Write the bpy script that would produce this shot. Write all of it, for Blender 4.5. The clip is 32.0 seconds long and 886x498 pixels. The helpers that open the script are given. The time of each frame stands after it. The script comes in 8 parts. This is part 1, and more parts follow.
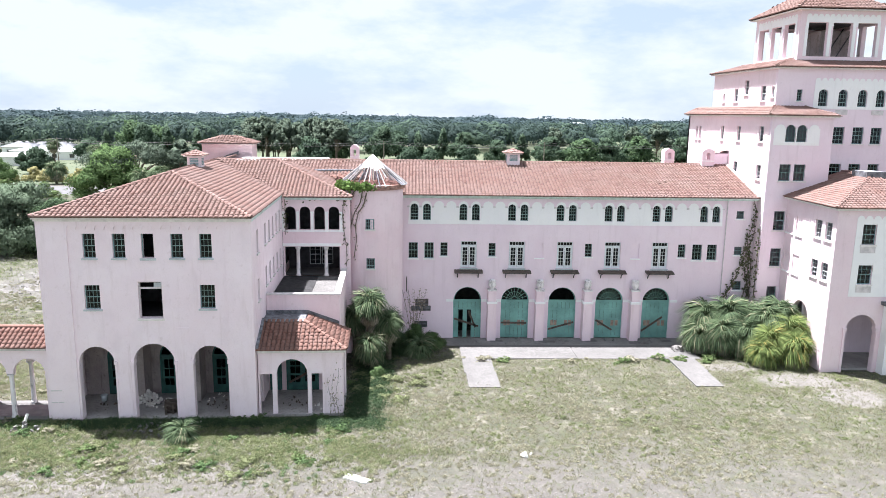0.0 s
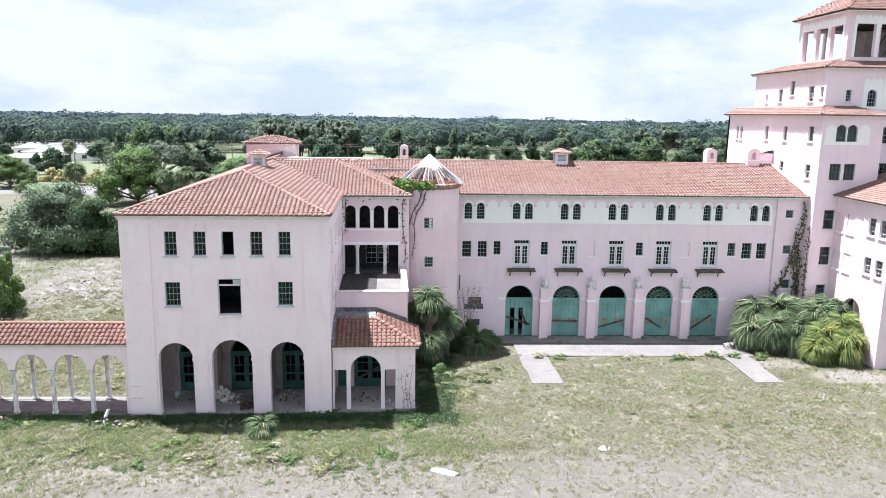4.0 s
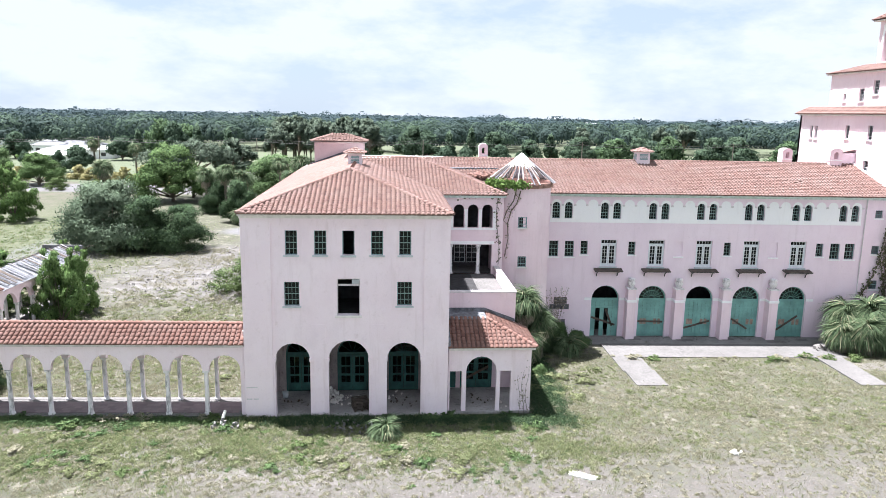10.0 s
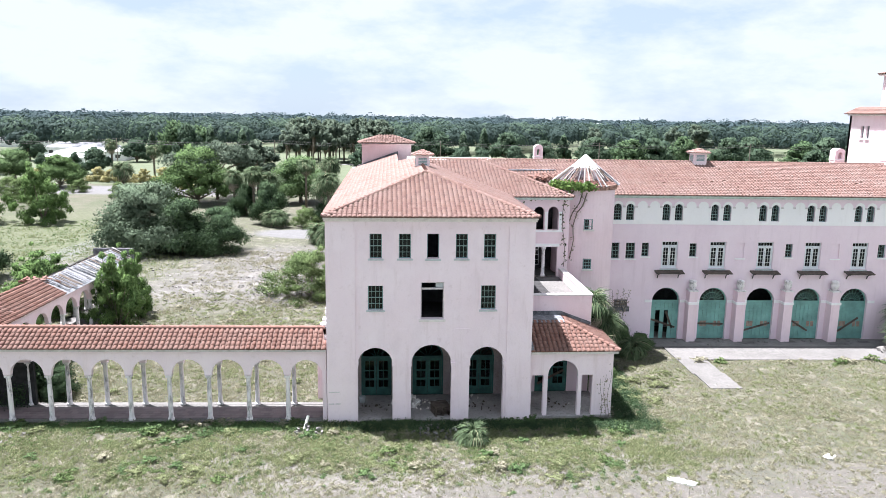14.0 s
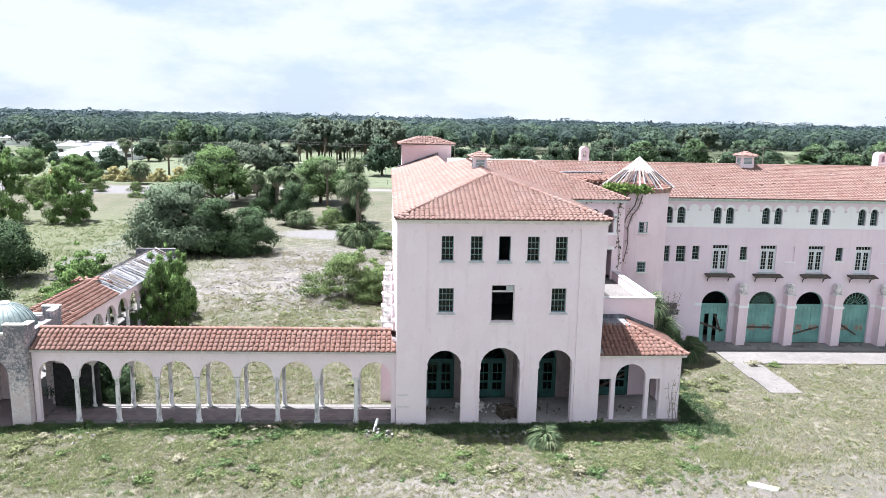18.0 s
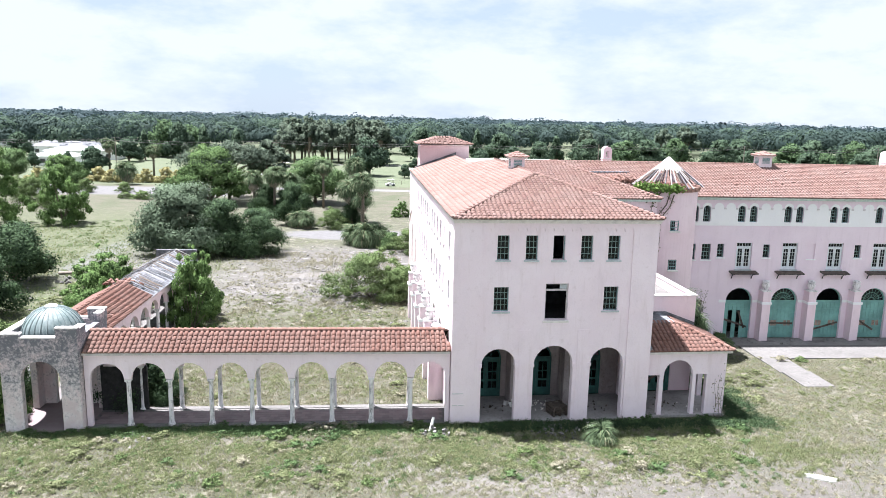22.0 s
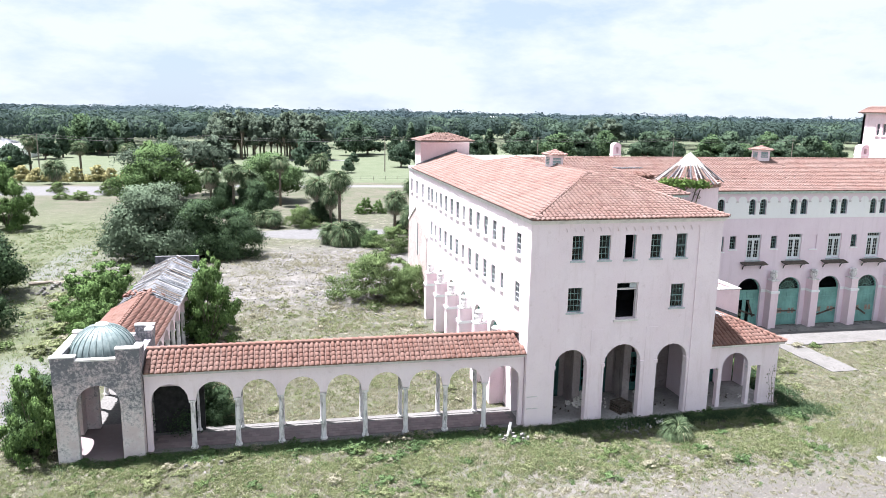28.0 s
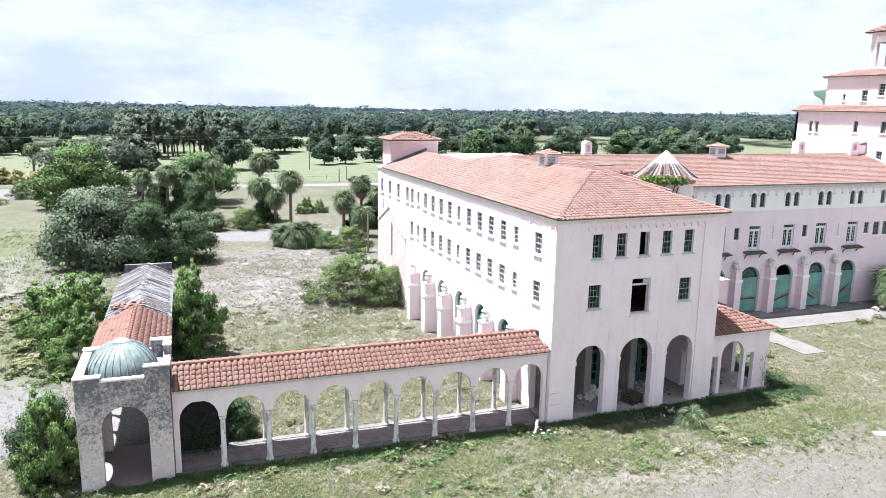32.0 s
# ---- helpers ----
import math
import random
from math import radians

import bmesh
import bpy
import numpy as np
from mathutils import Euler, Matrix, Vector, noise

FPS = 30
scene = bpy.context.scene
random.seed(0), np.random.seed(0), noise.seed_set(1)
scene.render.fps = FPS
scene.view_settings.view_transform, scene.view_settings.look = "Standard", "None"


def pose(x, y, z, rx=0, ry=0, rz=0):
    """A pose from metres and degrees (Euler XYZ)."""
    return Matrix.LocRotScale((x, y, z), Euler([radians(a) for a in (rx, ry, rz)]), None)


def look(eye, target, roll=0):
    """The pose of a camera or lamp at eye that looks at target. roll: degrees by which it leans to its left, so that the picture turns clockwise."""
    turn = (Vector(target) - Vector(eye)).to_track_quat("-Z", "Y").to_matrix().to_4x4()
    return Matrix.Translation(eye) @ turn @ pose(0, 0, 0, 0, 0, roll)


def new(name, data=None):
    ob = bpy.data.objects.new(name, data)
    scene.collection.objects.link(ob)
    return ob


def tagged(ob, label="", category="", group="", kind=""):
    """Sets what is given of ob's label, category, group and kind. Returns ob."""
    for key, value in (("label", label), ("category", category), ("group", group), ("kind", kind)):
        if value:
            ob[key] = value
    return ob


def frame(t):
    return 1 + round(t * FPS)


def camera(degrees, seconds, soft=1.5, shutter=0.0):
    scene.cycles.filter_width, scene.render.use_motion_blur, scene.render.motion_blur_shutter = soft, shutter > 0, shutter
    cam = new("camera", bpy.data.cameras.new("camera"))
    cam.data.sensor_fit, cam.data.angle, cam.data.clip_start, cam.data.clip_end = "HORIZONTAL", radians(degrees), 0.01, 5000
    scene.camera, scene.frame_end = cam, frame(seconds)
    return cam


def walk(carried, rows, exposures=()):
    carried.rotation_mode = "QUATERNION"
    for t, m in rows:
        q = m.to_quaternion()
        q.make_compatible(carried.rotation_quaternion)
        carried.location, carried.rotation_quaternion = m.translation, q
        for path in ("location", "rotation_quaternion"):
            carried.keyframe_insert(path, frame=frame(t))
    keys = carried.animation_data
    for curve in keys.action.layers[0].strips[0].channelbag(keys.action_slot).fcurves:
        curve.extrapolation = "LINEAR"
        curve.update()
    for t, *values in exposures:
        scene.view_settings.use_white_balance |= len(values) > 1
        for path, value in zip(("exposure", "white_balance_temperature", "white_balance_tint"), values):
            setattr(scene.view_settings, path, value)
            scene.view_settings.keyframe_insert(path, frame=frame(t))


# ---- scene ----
cam = camera(63.2, 32.0, 0.58)
METRES, EYE, TILT, LEAN, TURN = 42.9, 19.0, 0.0, 0.0, -2.4
ROWS = [
    (0.0, 0.0, 0.0, 0.0, 0.16, -10.74, -0.84),
    (0.5, -0.0139, -0.0033, -0.0007, 0.15, -10.74, -0.83),
    (1.0, -0.0272, -0.0065, -0.0012, 0.15, -10.71, -0.85),
    (1.5, -0.041, -0.0099, -0.0019, 0.13, -10.7, -0.89),
    (2.0, -0.055, -0.0121, -0.0026, 0.14, -10.66, -0.9),
    (2.5, -0.0678, -0.0134, -0.0026, 0.12, -10.67, -0.88),
    (3.0, -0.0813, -0.0153, -0.0035, 0.12, -10.64, -0.87),
    (3.5, -0.0949, -0.0162, -0.0036, 0.1, -10.64, -0.86),
    (5.5, -0.1462, -0.0121, -0.0054, 0.02, -10.63, -0.84),
    (6.0, -0.1588, -0.0114, -0.0055, 0.02, -10.63, -0.96),
    (6.5, -0.1724, -0.0099, -0.0059, 0.02, -10.63, -0.97),
    (7.0, -0.186, -0.0087, -0.0057, 0.04, -10.65, -0.98),
    (7.5, -0.2005, -0.0079, -0.0052, 0.05, -10.67, -1.07),
    (8.0, -0.2163, -0.0065, -0.0058, 0.06, -10.67, -1.15),
    (8.5, -0.2324, -0.0056, -0.0062, 0.06, -10.7, -1.09),
    (9.0, -0.2483, -0.005, -0.0066, 0.07, -10.71, -1.05),
    (9.5, -0.2643, -0.004, -0.0074, 0.07, -10.72, -1.04),
    (10.0, -0.2803, -0.0017, -0.0079, 0.08, -10.74, -1.02),
    (10.5, -0.2963, -0.0008, -0.0079, 0.09, -10.73, -1.0),
    (11.0, -0.3121, 0.0003, -0.0081, 0.08, -10.72, -0.96),
    (11.5, -0.3277, 0.0007, -0.0084, 0.1, -10.71, -0.95),
    (12.0, -0.3429, 0.0013, -0.0084, 0.08, -10.7, -0.92),
    (12.5, -0.3573, 0.0028, -0.008, 0.08, -10.71, -0.89),
    (13.0, -0.371, 0.0045, -0.0082, 0.08, -10.7, -0.89),
    (13.5, -0.3843, 0.0065, -0.0081, 0.1, -10.7, -0.87),
    (14.0, -0.3967, 0.008, -0.0081, 0.12, -10.69, -0.85),
    (14.5, -0.4089, 0.0092, -0.0082, 0.12, -10.68, -0.85),
    (16.5, -0.4565, 0.0144, -0.0086, 0.12, -10.66, -0.98),
    (17.0, -0.469, 0.0146, -0.0083, 0.12, -10.64, -1.07),
    (17.5, -0.4822, 0.014, -0.008, 0.12, -10.64, -1.13),
    (18.0, -0.4956, 0.0128, -0.0082, 0.13, -10.64, -1.15),
    (18.5, -0.5093, 0.0123, -0.0088, 0.14, -10.63, -1.21),
    (19.0, -0.5235, 0.0117, -0.009, 0.15, -10.63, -1.21),
    (19.5, -0.5382, 0.0114, -0.0092, 0.16, -10.63, -1.22),
    (20.0, -0.5528, 0.0104, -0.0092, 0.12, -10.63, -1.16),
    (20.5, -0.5675, 0.01, -0.0092, -0.12, -10.63, -1.15),
    (21.0, -0.5822, 0.0093, -0.0093, -0.4, -10.62, -1.14),
    (21.5, -0.5963, 0.0086, -0.0096, -0.96, -10.61, -1.14),
    (22.0, -0.6108, 0.0081, -0.0097, -2.15, -10.61, -1.22),
    (22.5, -0.6262, 0.0077, -0.0099, -3.5, -10.62, -1.27),
    (23.0, -0.6418, 0.0085, -0.0099, -4.52, -10.64, -1.33),
    (23.5, -0.6584, 0.0088, -0.0095, -5.17, -10.67, -1.33),
    (24.0, -0.6752, 0.011, -0.009, -5.58, -10.71, -1.26),
    (24.5, -0.6924, 0.0149, -0.0084, -5.88, -10.77, -1.29),
    (25.0, -0.7102, 0.0203, -0.0074, -6.17, -10.85, -1.25),
    (25.5, -0.7287, 0.0263, -0.0054, -6.44, -10.92, -1.2),
    (26.0, -0.7476, 0.0319, -0.0042, -6.74, -10.96, -1.14),
    (26.5, -0.7665, 0.037, -0.0042, -7.02, -10.97, -1.1),
    (28.5, -0.8464, 0.0583, -0.0028, -10.28, -11.14, -1.06),
    (29.0, -0.8667, 0.0628, -0.0023, -11.55, -11.17, -1.06),
    (29.5, -0.8868, 0.0671, -0.0015, -12.81, -11.21, -1.05),
    (30.0, -0.9071, 0.0718, -0.0005, -13.89, -11.23, -1.06),
    (30.5, -0.9268, 0.0762, 0.0002, -14.66, -11.23, -1.05),
    (31.0, -0.9465, 0.0812, 0.0011, -15.42, -11.26, -1.06),
    (31.5, -0.966, 0.0868, 0.0018, -16.15, -11.29, -1.04),
    (32.0, -0.9853, 0.0929, 0.0022, -16.89, -11.31, -1.05),
]
walk(cam, [(t, pose(0, 0, EYE, TILT, LEAN, TURN) @ pose(METRES * x, METRES * y, METRES * z, 90 + pitch, roll, yaw)) for t, x, y, z, yaw, pitch, roll in ROWS])

# ---- light ----
SUN_WAY = Vector((0.293, -0.168, -1.0)).normalized()
world = bpy.data.worlds.new("world")
scene.world = world
world.use_nodes = True
wn, wl = world.node_tree.nodes, world.node_tree.links
wn.clear()
sky = wn.new("ShaderNodeTexSky")
sky.sky_type = "NISHITA"
sky.sun_disc = False
sky.sun_elevation = math.asin(-SUN_WAY.z)
sky.sun_rotation = math.atan2(-SUN_WAY.x, -SUN_WAY.y)
sky.air_density, sky.dust_density, sky.ozone_density = 1.0, 0.6, 2.0
coord = wn.new("ShaderNodeTexCoord")
stretch = wn.new("ShaderNodeMapping")
stretch.inputs["Scale"].default_value = (1.7, 1.7, 4.6)
stretch.inputs["Location"].default_value = (0.35, 0.1, 0.2)
puffs = wn.new("ShaderNodeTexNoise")
puffs.inputs["Scale"].default_value, puffs.inputs["Detail"].default_value, puffs.inputs["Roughness"].default_value = 2.3, 8.0, 0.6
cover = wn.new("ShaderNodeValToRGB")
cover.color_ramp.elements[0].position, cover.color_ramp.elements[1].position = 0.4, 0.56
cloud = wn.new("ShaderNodeMix")
cloud.data_type = "RGBA"
cloud.inputs["B"].default_value = (7.0, 7.65, 8.7, 1)
veil = wn.new("ShaderNodeMix")
veil.data_type = "RGBA"
veil.inputs["Factor"].default_value = 0.85
veil.inputs["B"].default_value = (5.3, 6.4, 8.0, 1)
SKY = wn.new("ShaderNodeBackground")
SKY.inputs["Strength"].default_value = 0.036
wout = wn.new("ShaderNodeOutputWorld")
wl.new(coord.outputs["Generated"], stretch.inputs["Vector"])
wl.new(stretch.outputs["Vector"], puffs.inputs["Vector"])
wl.new(puffs.outputs["Fac"], cover.inputs["Fac"])
wl.new(cover.outputs["Color"], cloud.inputs["Factor"])
wl.new(sky.outputs["Color"], veil.inputs["A"])
wl.new(veil.outputs["Result"], cloud.inputs["A"])
# thin bright cloud low down, bluer and dimmer overhead
split = wn.new("ShaderNodeSeparateXYZ")
rise = wn.new("ShaderNodeMapRange")
for key, value in (("From Min", 0.0), ("From Max", 0.8), ("To Min", 1.0), ("To Max", 0.95)):
    rise.inputs[key].default_value = value
shine = wn.new("ShaderNodeVectorMath")
shine.operation = "SCALE"
wl.new(coord.outputs["Generated"], split.inputs["Vector"])
wl.new(split.outputs["Z"], rise.inputs["Value"])
wl.new(cloud.outputs["Result"], shine.inputs[0])
wl.new(rise.outputs["Result"], shine.inputs["Scale"])
wl.new(shine.outputs["Vector"], SKY.inputs["Color"])
wl.new(SKY.outputs["Background"], wout.inputs["Surface"])

sun = new("sun", bpy.data.lights.new("sun", "SUN"))
sun.data.energy, sun.data.angle, sun.data.color = 5.1, radians(0.6), (1.0, 0.985, 1.04)
sun.matrix_world = look((0, 0, 60), Vector((0, 0, 60)) + SUN_WAY)
scene.view_settings.exposure = 1.9

# ---- materials ----
class Nodes:
    """A small builder of one node material."""

    def __init__(self, name, rough=0.8, metal=0.0):
        self.mat = bpy.data.materials.new(name)
        self.mat.use_nodes = True
        self.t = self.mat.node_tree
        self.bsdf = self.t.nodes["Principled BSDF"]
        self.bsdf.inputs["Roughness"].default_value = rough
        self.bsdf.inputs["Metallic"].default_value = metal
        self.pos = self.t.nodes.new("ShaderNodeNewGeometry")

    def n(self, kind, **inputs):
        node = self.t.nodes.new("ShaderNode" + kind)
        for key, value in inputs.items():
            self.put(value, node.inputs[key.replace("_", " ")])
        return node

    def put(self, value, socket):
        if isinstance(value, bpy.types.NodeSocket):
            self.t.links.new(value, socket)
        elif isinstance(value, tuple) and len(value) == 3 and socket.type == "RGBA":
            socket.default_value = (*value, 1)
        else:
            socket.default_value = value

    def noise(self, scale, detail=3.0, rough=0.55, stretch=None, kind="TexNoise"):
        vec = self.pos.outputs["Position"]
        if stretch:
            vec = self.n("Mapping", Vector=vec, Scale=stretch).outputs["Vector"]
        if kind == "TexVoronoi":
            return self.n(kind, Vector=vec, Scale=scale).outputs["Distance"]
        return self.n(kind, Vector=vec, Scale=scale, Detail=detail, Roughness=rough).outputs["Fac"]

    def ramp(self, fac, lo, hi, a=0.0, b=1.0):
        m = self.n("MapRange", Value=fac)
        m.clamp = True
        for key, value in (("From Min", lo), ("From Max", hi), ("To Min", a), ("To Max", b)):
            m.inputs[key].default_value = value
        return m.outputs["Result"]

    def mix(self, fac, a, b, blend="MIX"):
        m = self.t.nodes.new("ShaderNodeMix")
        m.data_type, m.blend_type = "RGBA", blend
        self.put(fac, m.inputs["Factor"])
        self.put(a, m.inputs["A"])
        self.put(b, m.inputs["B"])
        return m.outputs["Result"]

    def math(self, op, a, b=0.0):
        m = self.t.nodes.new("ShaderNodeMath")
        m.operation = op
        self.put(a, m.inputs[0])
        self.put(b, m.inputs[1])
        return m.outputs[0]

    def random(self):
        info = self.n("ObjectInfo")
        return self.math("FRACT", self.math("ADD", info.outputs["Random"], self.pos.outputs["Random Per Island"]))

    def done(self, color, bump=None, depth=0.02, rough=None):
        self.put(color, self.bsdf.inputs["Base Color"])
        if bump is not None:
            b = self.n("Bump", Height=bump)
            b.inputs["Strength"].default_value, b.inputs["Distance"].default_value = 0.6, depth
            self.t.links.new(b.outputs["Normal"], self.bsdf.inputs["Normal"])
        if rough is not None:
            self.put(rough, self.bsdf.inputs["Roughness"])
        return self.mat


def stucco(name, base, pale, dirt, dirty=0.5, rough=0.9):
    m = Nodes(name, rough)
    big, fine = m.noise(0.35, 4), m.noise(9, 5)
    col = m.mix(m.ramp(big, 0.35, 0.7), base, pale)
    streak = m.noise(1.1, 5, 0.6, (2.2, 2.2, 0.22))
    col = m.mix(m.ramp(streak, 0.56, 0.8, 0, dirty), col, dirt)
    blot = m.noise(2.4, 6, 0.65)
    col = m.mix(m.ramp(blot, 0.6, 0.72, 0, dirty * 0.7), col, dirt)
    cloudy = m.noise(0.8, 7, 0.7, (1, 1, 0.6))
    col = m.mix(m.ramp(cloudy, 0.5, 0.68, 0, dirty * 0.5), col, tuple(c * 0.78 for c in base))
    crack = m.noise(0.7, 9, 0.8)
    col = m.mix(m.ramp(m.math("ABSOLUTE", m.math("SUBTRACT", crack, 0.5)), 0.0, 0.006, dirty * 0.55, 0), col, dirt)
    col = m.mix(m.ramp(fine, 0.3, 0.8, 0, 0.12), col, (0.9, 0.85, 0.82))
    return m.done(col, m.math("ADD", fine, m.math("MULTIPLY", blot, 0.7)), 0.012)


PINK = stucco("pink_stucco", (0.79, 0.62, 0.67), (0.83, 0.69, 0.73), (0.56, 0.43, 0.44), 0.45)
PALE = stucco("pale_pink_stucco", (0.835, 0.703, 0.75), (0.87, 0.76, 0.80), (0.60, 0.475, 0.475), 0.5)
MAUVE = stucco("mauve_pink_stucco", (0.80, 0.66, 0.735), (0.84, 0.715, 0.78), (0.58, 0.46, 0.50), 0.4)
TOWER_PINK = stucco("weathered_rose_stucco", (0.60, 0.43, 0.455), (0.67, 0.51, 0.53), (0.40, 0.30, 0.31), 0.6)
WHITE = stucco("white_painted_stucco", (0.85, 0.85, 0.855), (0.89, 0.885, 0.88), (0.64, 0.62, 0.6), 0.3)


def column_mat():
    m = Nodes("weathered_white_column", 0.9)
    stain = m.noise(2.6, 7, 0.72, (1.6, 1.6, 0.5))
    col = m.mix(m.ramp(m.noise(1.2, 4), 0.35, 0.65), (0.72, 0.69, 0.69), (0.82, 0.79, 0.78))
    col = m.mix(m.ramp(stain, 0.5, 0.64, 0, 0.85), col, (0.20, 0.195, 0.19))
    return m.done(col, stain, 0.012)


COLUMN = column_mat()
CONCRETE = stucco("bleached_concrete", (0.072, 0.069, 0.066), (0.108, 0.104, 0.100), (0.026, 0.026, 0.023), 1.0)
FLOOR_DIRT = stucco("littered_concrete_floor", (0.25, 0.235, 0.23), (0.40, 0.38, 0.37), (0.05, 0.05, 0.045), 1.0)
# Stained plaster, its base darkened to carry the shade of arcade and belvedere.
SHADE_STAINED = stucco("shade_dark_stained_plaster", (0.24, 0.195, 0.19), (0.46, 0.40, 0.39), (0.05, 0.045, 0.04), 1.0)
DARK_SLAB = stucco("mossy_dark_paving", (0.120, 0.116, 0.112), (0.216, 0.208, 0.200), (0.040, 0.040, 0.036), 0.9)


def kiosk_stain():
    m = Nodes("stained_kiosk_stucco", 0.92)
    height = m.n("SeparateXYZ", Vector=m.pos.outputs["Position"]).outputs["Z"]
    blot = m.noise(0.9, 8, 0.68)
    fine = m.noise(6, 7, 0.75)
    paint = m.mix(m.ramp(blot, 0.4, 0.62), (0.60, 0.50, 0.50), (0.72, 0.67, 0.66))
    soot = m.math("ADD", m.math("MULTIPLY", fine, 0.75), m.math("MULTIPLY", blot, 0.6))
    lift = m.ramp(height, 0.6, 5.4, -0.10, 0.12)
    mask = m.ramp(m.math("ADD", soot, lift), 0.62, 0.82, 0.0, 0.93)
    return m.done(m.mix(mask, paint, (0.115, 0.12, 0.14)), fine, 0.02)


KIOSK = kiosk_stain()


def plain(name, color, rough=0.7, metal=0.0, vary=0.15, scale=3.0):
    m = Nodes(name, rough, metal)
    a, b = m.noise(scale, 4), m.noise(scale * 9, 3)
    dark = tuple(c * (1 - vary * 1.6) for c in color)
    lite = tuple(min(1, c * (1 + vary)) for c in color)
    col = m.mix(m.ramp(a, 0.3, 0.7), dark, lite)
    col = m.mix(m.ramp(b, 0.35, 0.75, 0, 0.25), col, tuple(c * 0.6 for c in color))
    return m.done(col, b, 0.004)


TEAL = plain("faded_teal_paint", (0.19, 0.405, 0.36), 0.65, 0, 0.2, 0.9)
# Darker copy of the teal: vestibule and porch shade is mixed into the paint.
TEAL_SHADE = plain("shaded_teal_paint", (0.034, 0.128, 0.110), 0.6, 0, 0.25, 2.0)
FRAME = plain("grey_green_window_paint", (0.21, 0.335, 0.335), 0.55, 0, 0.15)
FRAME_WHITE = plain("chalky_white_paint", (0.72, 0.76, 0.78), 0.6, 0, 0.08)
SILL = plain("grey_blue_sill_paint", (0.50, 0.55, 0.56), 0.7, 0, 0.12)
BOARD = plain("weathered_board", (0.11, 0.085, 0.068), 0.85, 0, 0.35)
PLY = plain("weathered_plywood", (0.34, 0.25, 0.2), 0.85, 0, 0.3)
IRON = plain("dark_rusty_iron", (0.08, 0.075, 0.075), 0.6, 0.3, 0.4)
GUTTER = plain("pale_green_fascia", (0.60, 0.70, 0.66), 0.6, 0, 0.15)
FASCIA = plain("grey_fascia_paint", (0.66, 0.62, 0.62), 0.7, 0, 0.15)
TRIM = plain("bleached_trim", (0.78, 0.74, 0.71), 0.8, 0, 0.1)
SLATE = plain("grey_roofing_felt", (0.170, 0.178, 0.195), 0.8, 0, 0.45)
FELT = plain("dark_torn_underlay", (0.13, 0.13, 0.14), 0.9, 0, 0.4)
WHITE_FLAT = plain("white_membrane", (0.84, 0.83, 0.80), 0.6, 0, 0.08)
# Near black, painted on where deep shade is wanted.
SHADE_BLACK = plain("shade_black", (0.03, 0.029, 0.03), 0.95, 0, 0.4)
LATH = plain("bleached_rafters", (0.300, 0.292, 0.285), 0.85, 0, 0.2)
# Far darker than plaster: the dimness of the rooms is put into the colour.
ROOM = plain("shade_dark_room_plaster", (0.055, 0.053, 0.058), 0.9, 0, 0.3)
BARK = plain("grey_bark", (0.16, 0.13, 0.10), 0.95, 0, 0.4, 6)
RUBBLE = plain("broken_masonry", (0.201, 0.191, 0.181), 0.95, 0, 0.25, 5)
METALROOF = plain("white_metal_roof", (0.645, 0.652, 0.660), 0.5, 0, 0.05)
POLE = plain("weathered_pole", (0.22, 0.19, 0.16), 0.9, 0, 0.2)
WATERTANK = plain("pale_aqua_tank", (0.50, 0.70, 0.70), 0.5, 0, 0.05)


def tile_mat(name, a, b, c, pale):
    m = Nodes(name, 0.85)
    r = m.random()
    col = m.mix(m.ramp(r, 0.0, 0.6), a, b)
    col = m.mix(m.ramp(r, 0.72, 1.0, 0, 0.8), col, c)
    patch = m.noise(0.5, 5, 0.6)
    col = m.mix(m.ramp(patch, 0.42, 0.66, 0, 0.4), col, pale)
    grime = m.noise(1.7, 6, 0.7)
    col = m.mix(m.ramp(grime, 0.62, 0.78, 0, 0.35), col, (0.12, 0.08, 0.07))
    fine = m.noise(26, 4)
    col = m.mix(m.ramp(fine, 0.4, 0.8, 0, 0.15), col, pale)
    return m.done(col, fine, 0.004)


TILE = tile_mat("bleached_clay_tile", (0.190, 0.103, 0.084), (0.222, 0.133, 0.111), (0.128, 0.064, 0.051), (0.250, 0.184, 0.166))
TILE_RED = tile_mat("orange_clay_tile", (0.165, 0.077, 0.057), (0.195, 0.101, 0.078), (0.108, 0.044, 0.032), (0.222, 0.152, 0.130))
PAN = plain("clay_pan_under_tiles", (0.130, 0.076, 0.064), 0.9, 0, 0.25, 4)


def copper():
    m = Nodes("green_copper_patina", 0.6, 0.0)
    drip = m.noise(1.6, 6, 0.65, (2.5, 2.5, 0.5))
    col = m.mix(m.ramp(drip, 0.35, 0.65), (0.085, 0.125, 0.125), (0.185, 0.225, 0.222))
    col = m.mix(m.ramp(m.noise(6, 5), 0.55, 0.75, 0, 0.6), col, (0.096, 0.136, 0.136))
    return m.done(col, drip, 0.01)


COPPER = copper()


def brick_mat():
    m = Nodes("exposed_brick_scar", 0.95)
    sep = m.n("SeparateXYZ", Vector=m.pos.outputs["Position"])
    vec = m.n("CombineXYZ", X=sep.outputs["Y"], Y=sep.outputs["Z"], Z=0.0).outputs["Vector"]
    b = m.n("TexBrick", Vector=vec, Color1=(0.42, 0.30, 0.275), Color2=(0.50, 0.39, 0.365), Mortar=(0.56, 0.50, 0.48), Scale=1.0)
    b.inputs["Brick Width"].default_value, b.inputs["Row Height"].default_value = 0.24, 0.09
    b.inputs["Mortar Size"].default_value = 0.012
    patch = m.noise(0.55, 7, 0.75)
    return m.done(m.mix(m.ramp(patch, 0.54, 0.58), b.outputs["Color"], (0.76, 0.64, 0.62)), patch, 0.03)


BRICK = brick_mat()


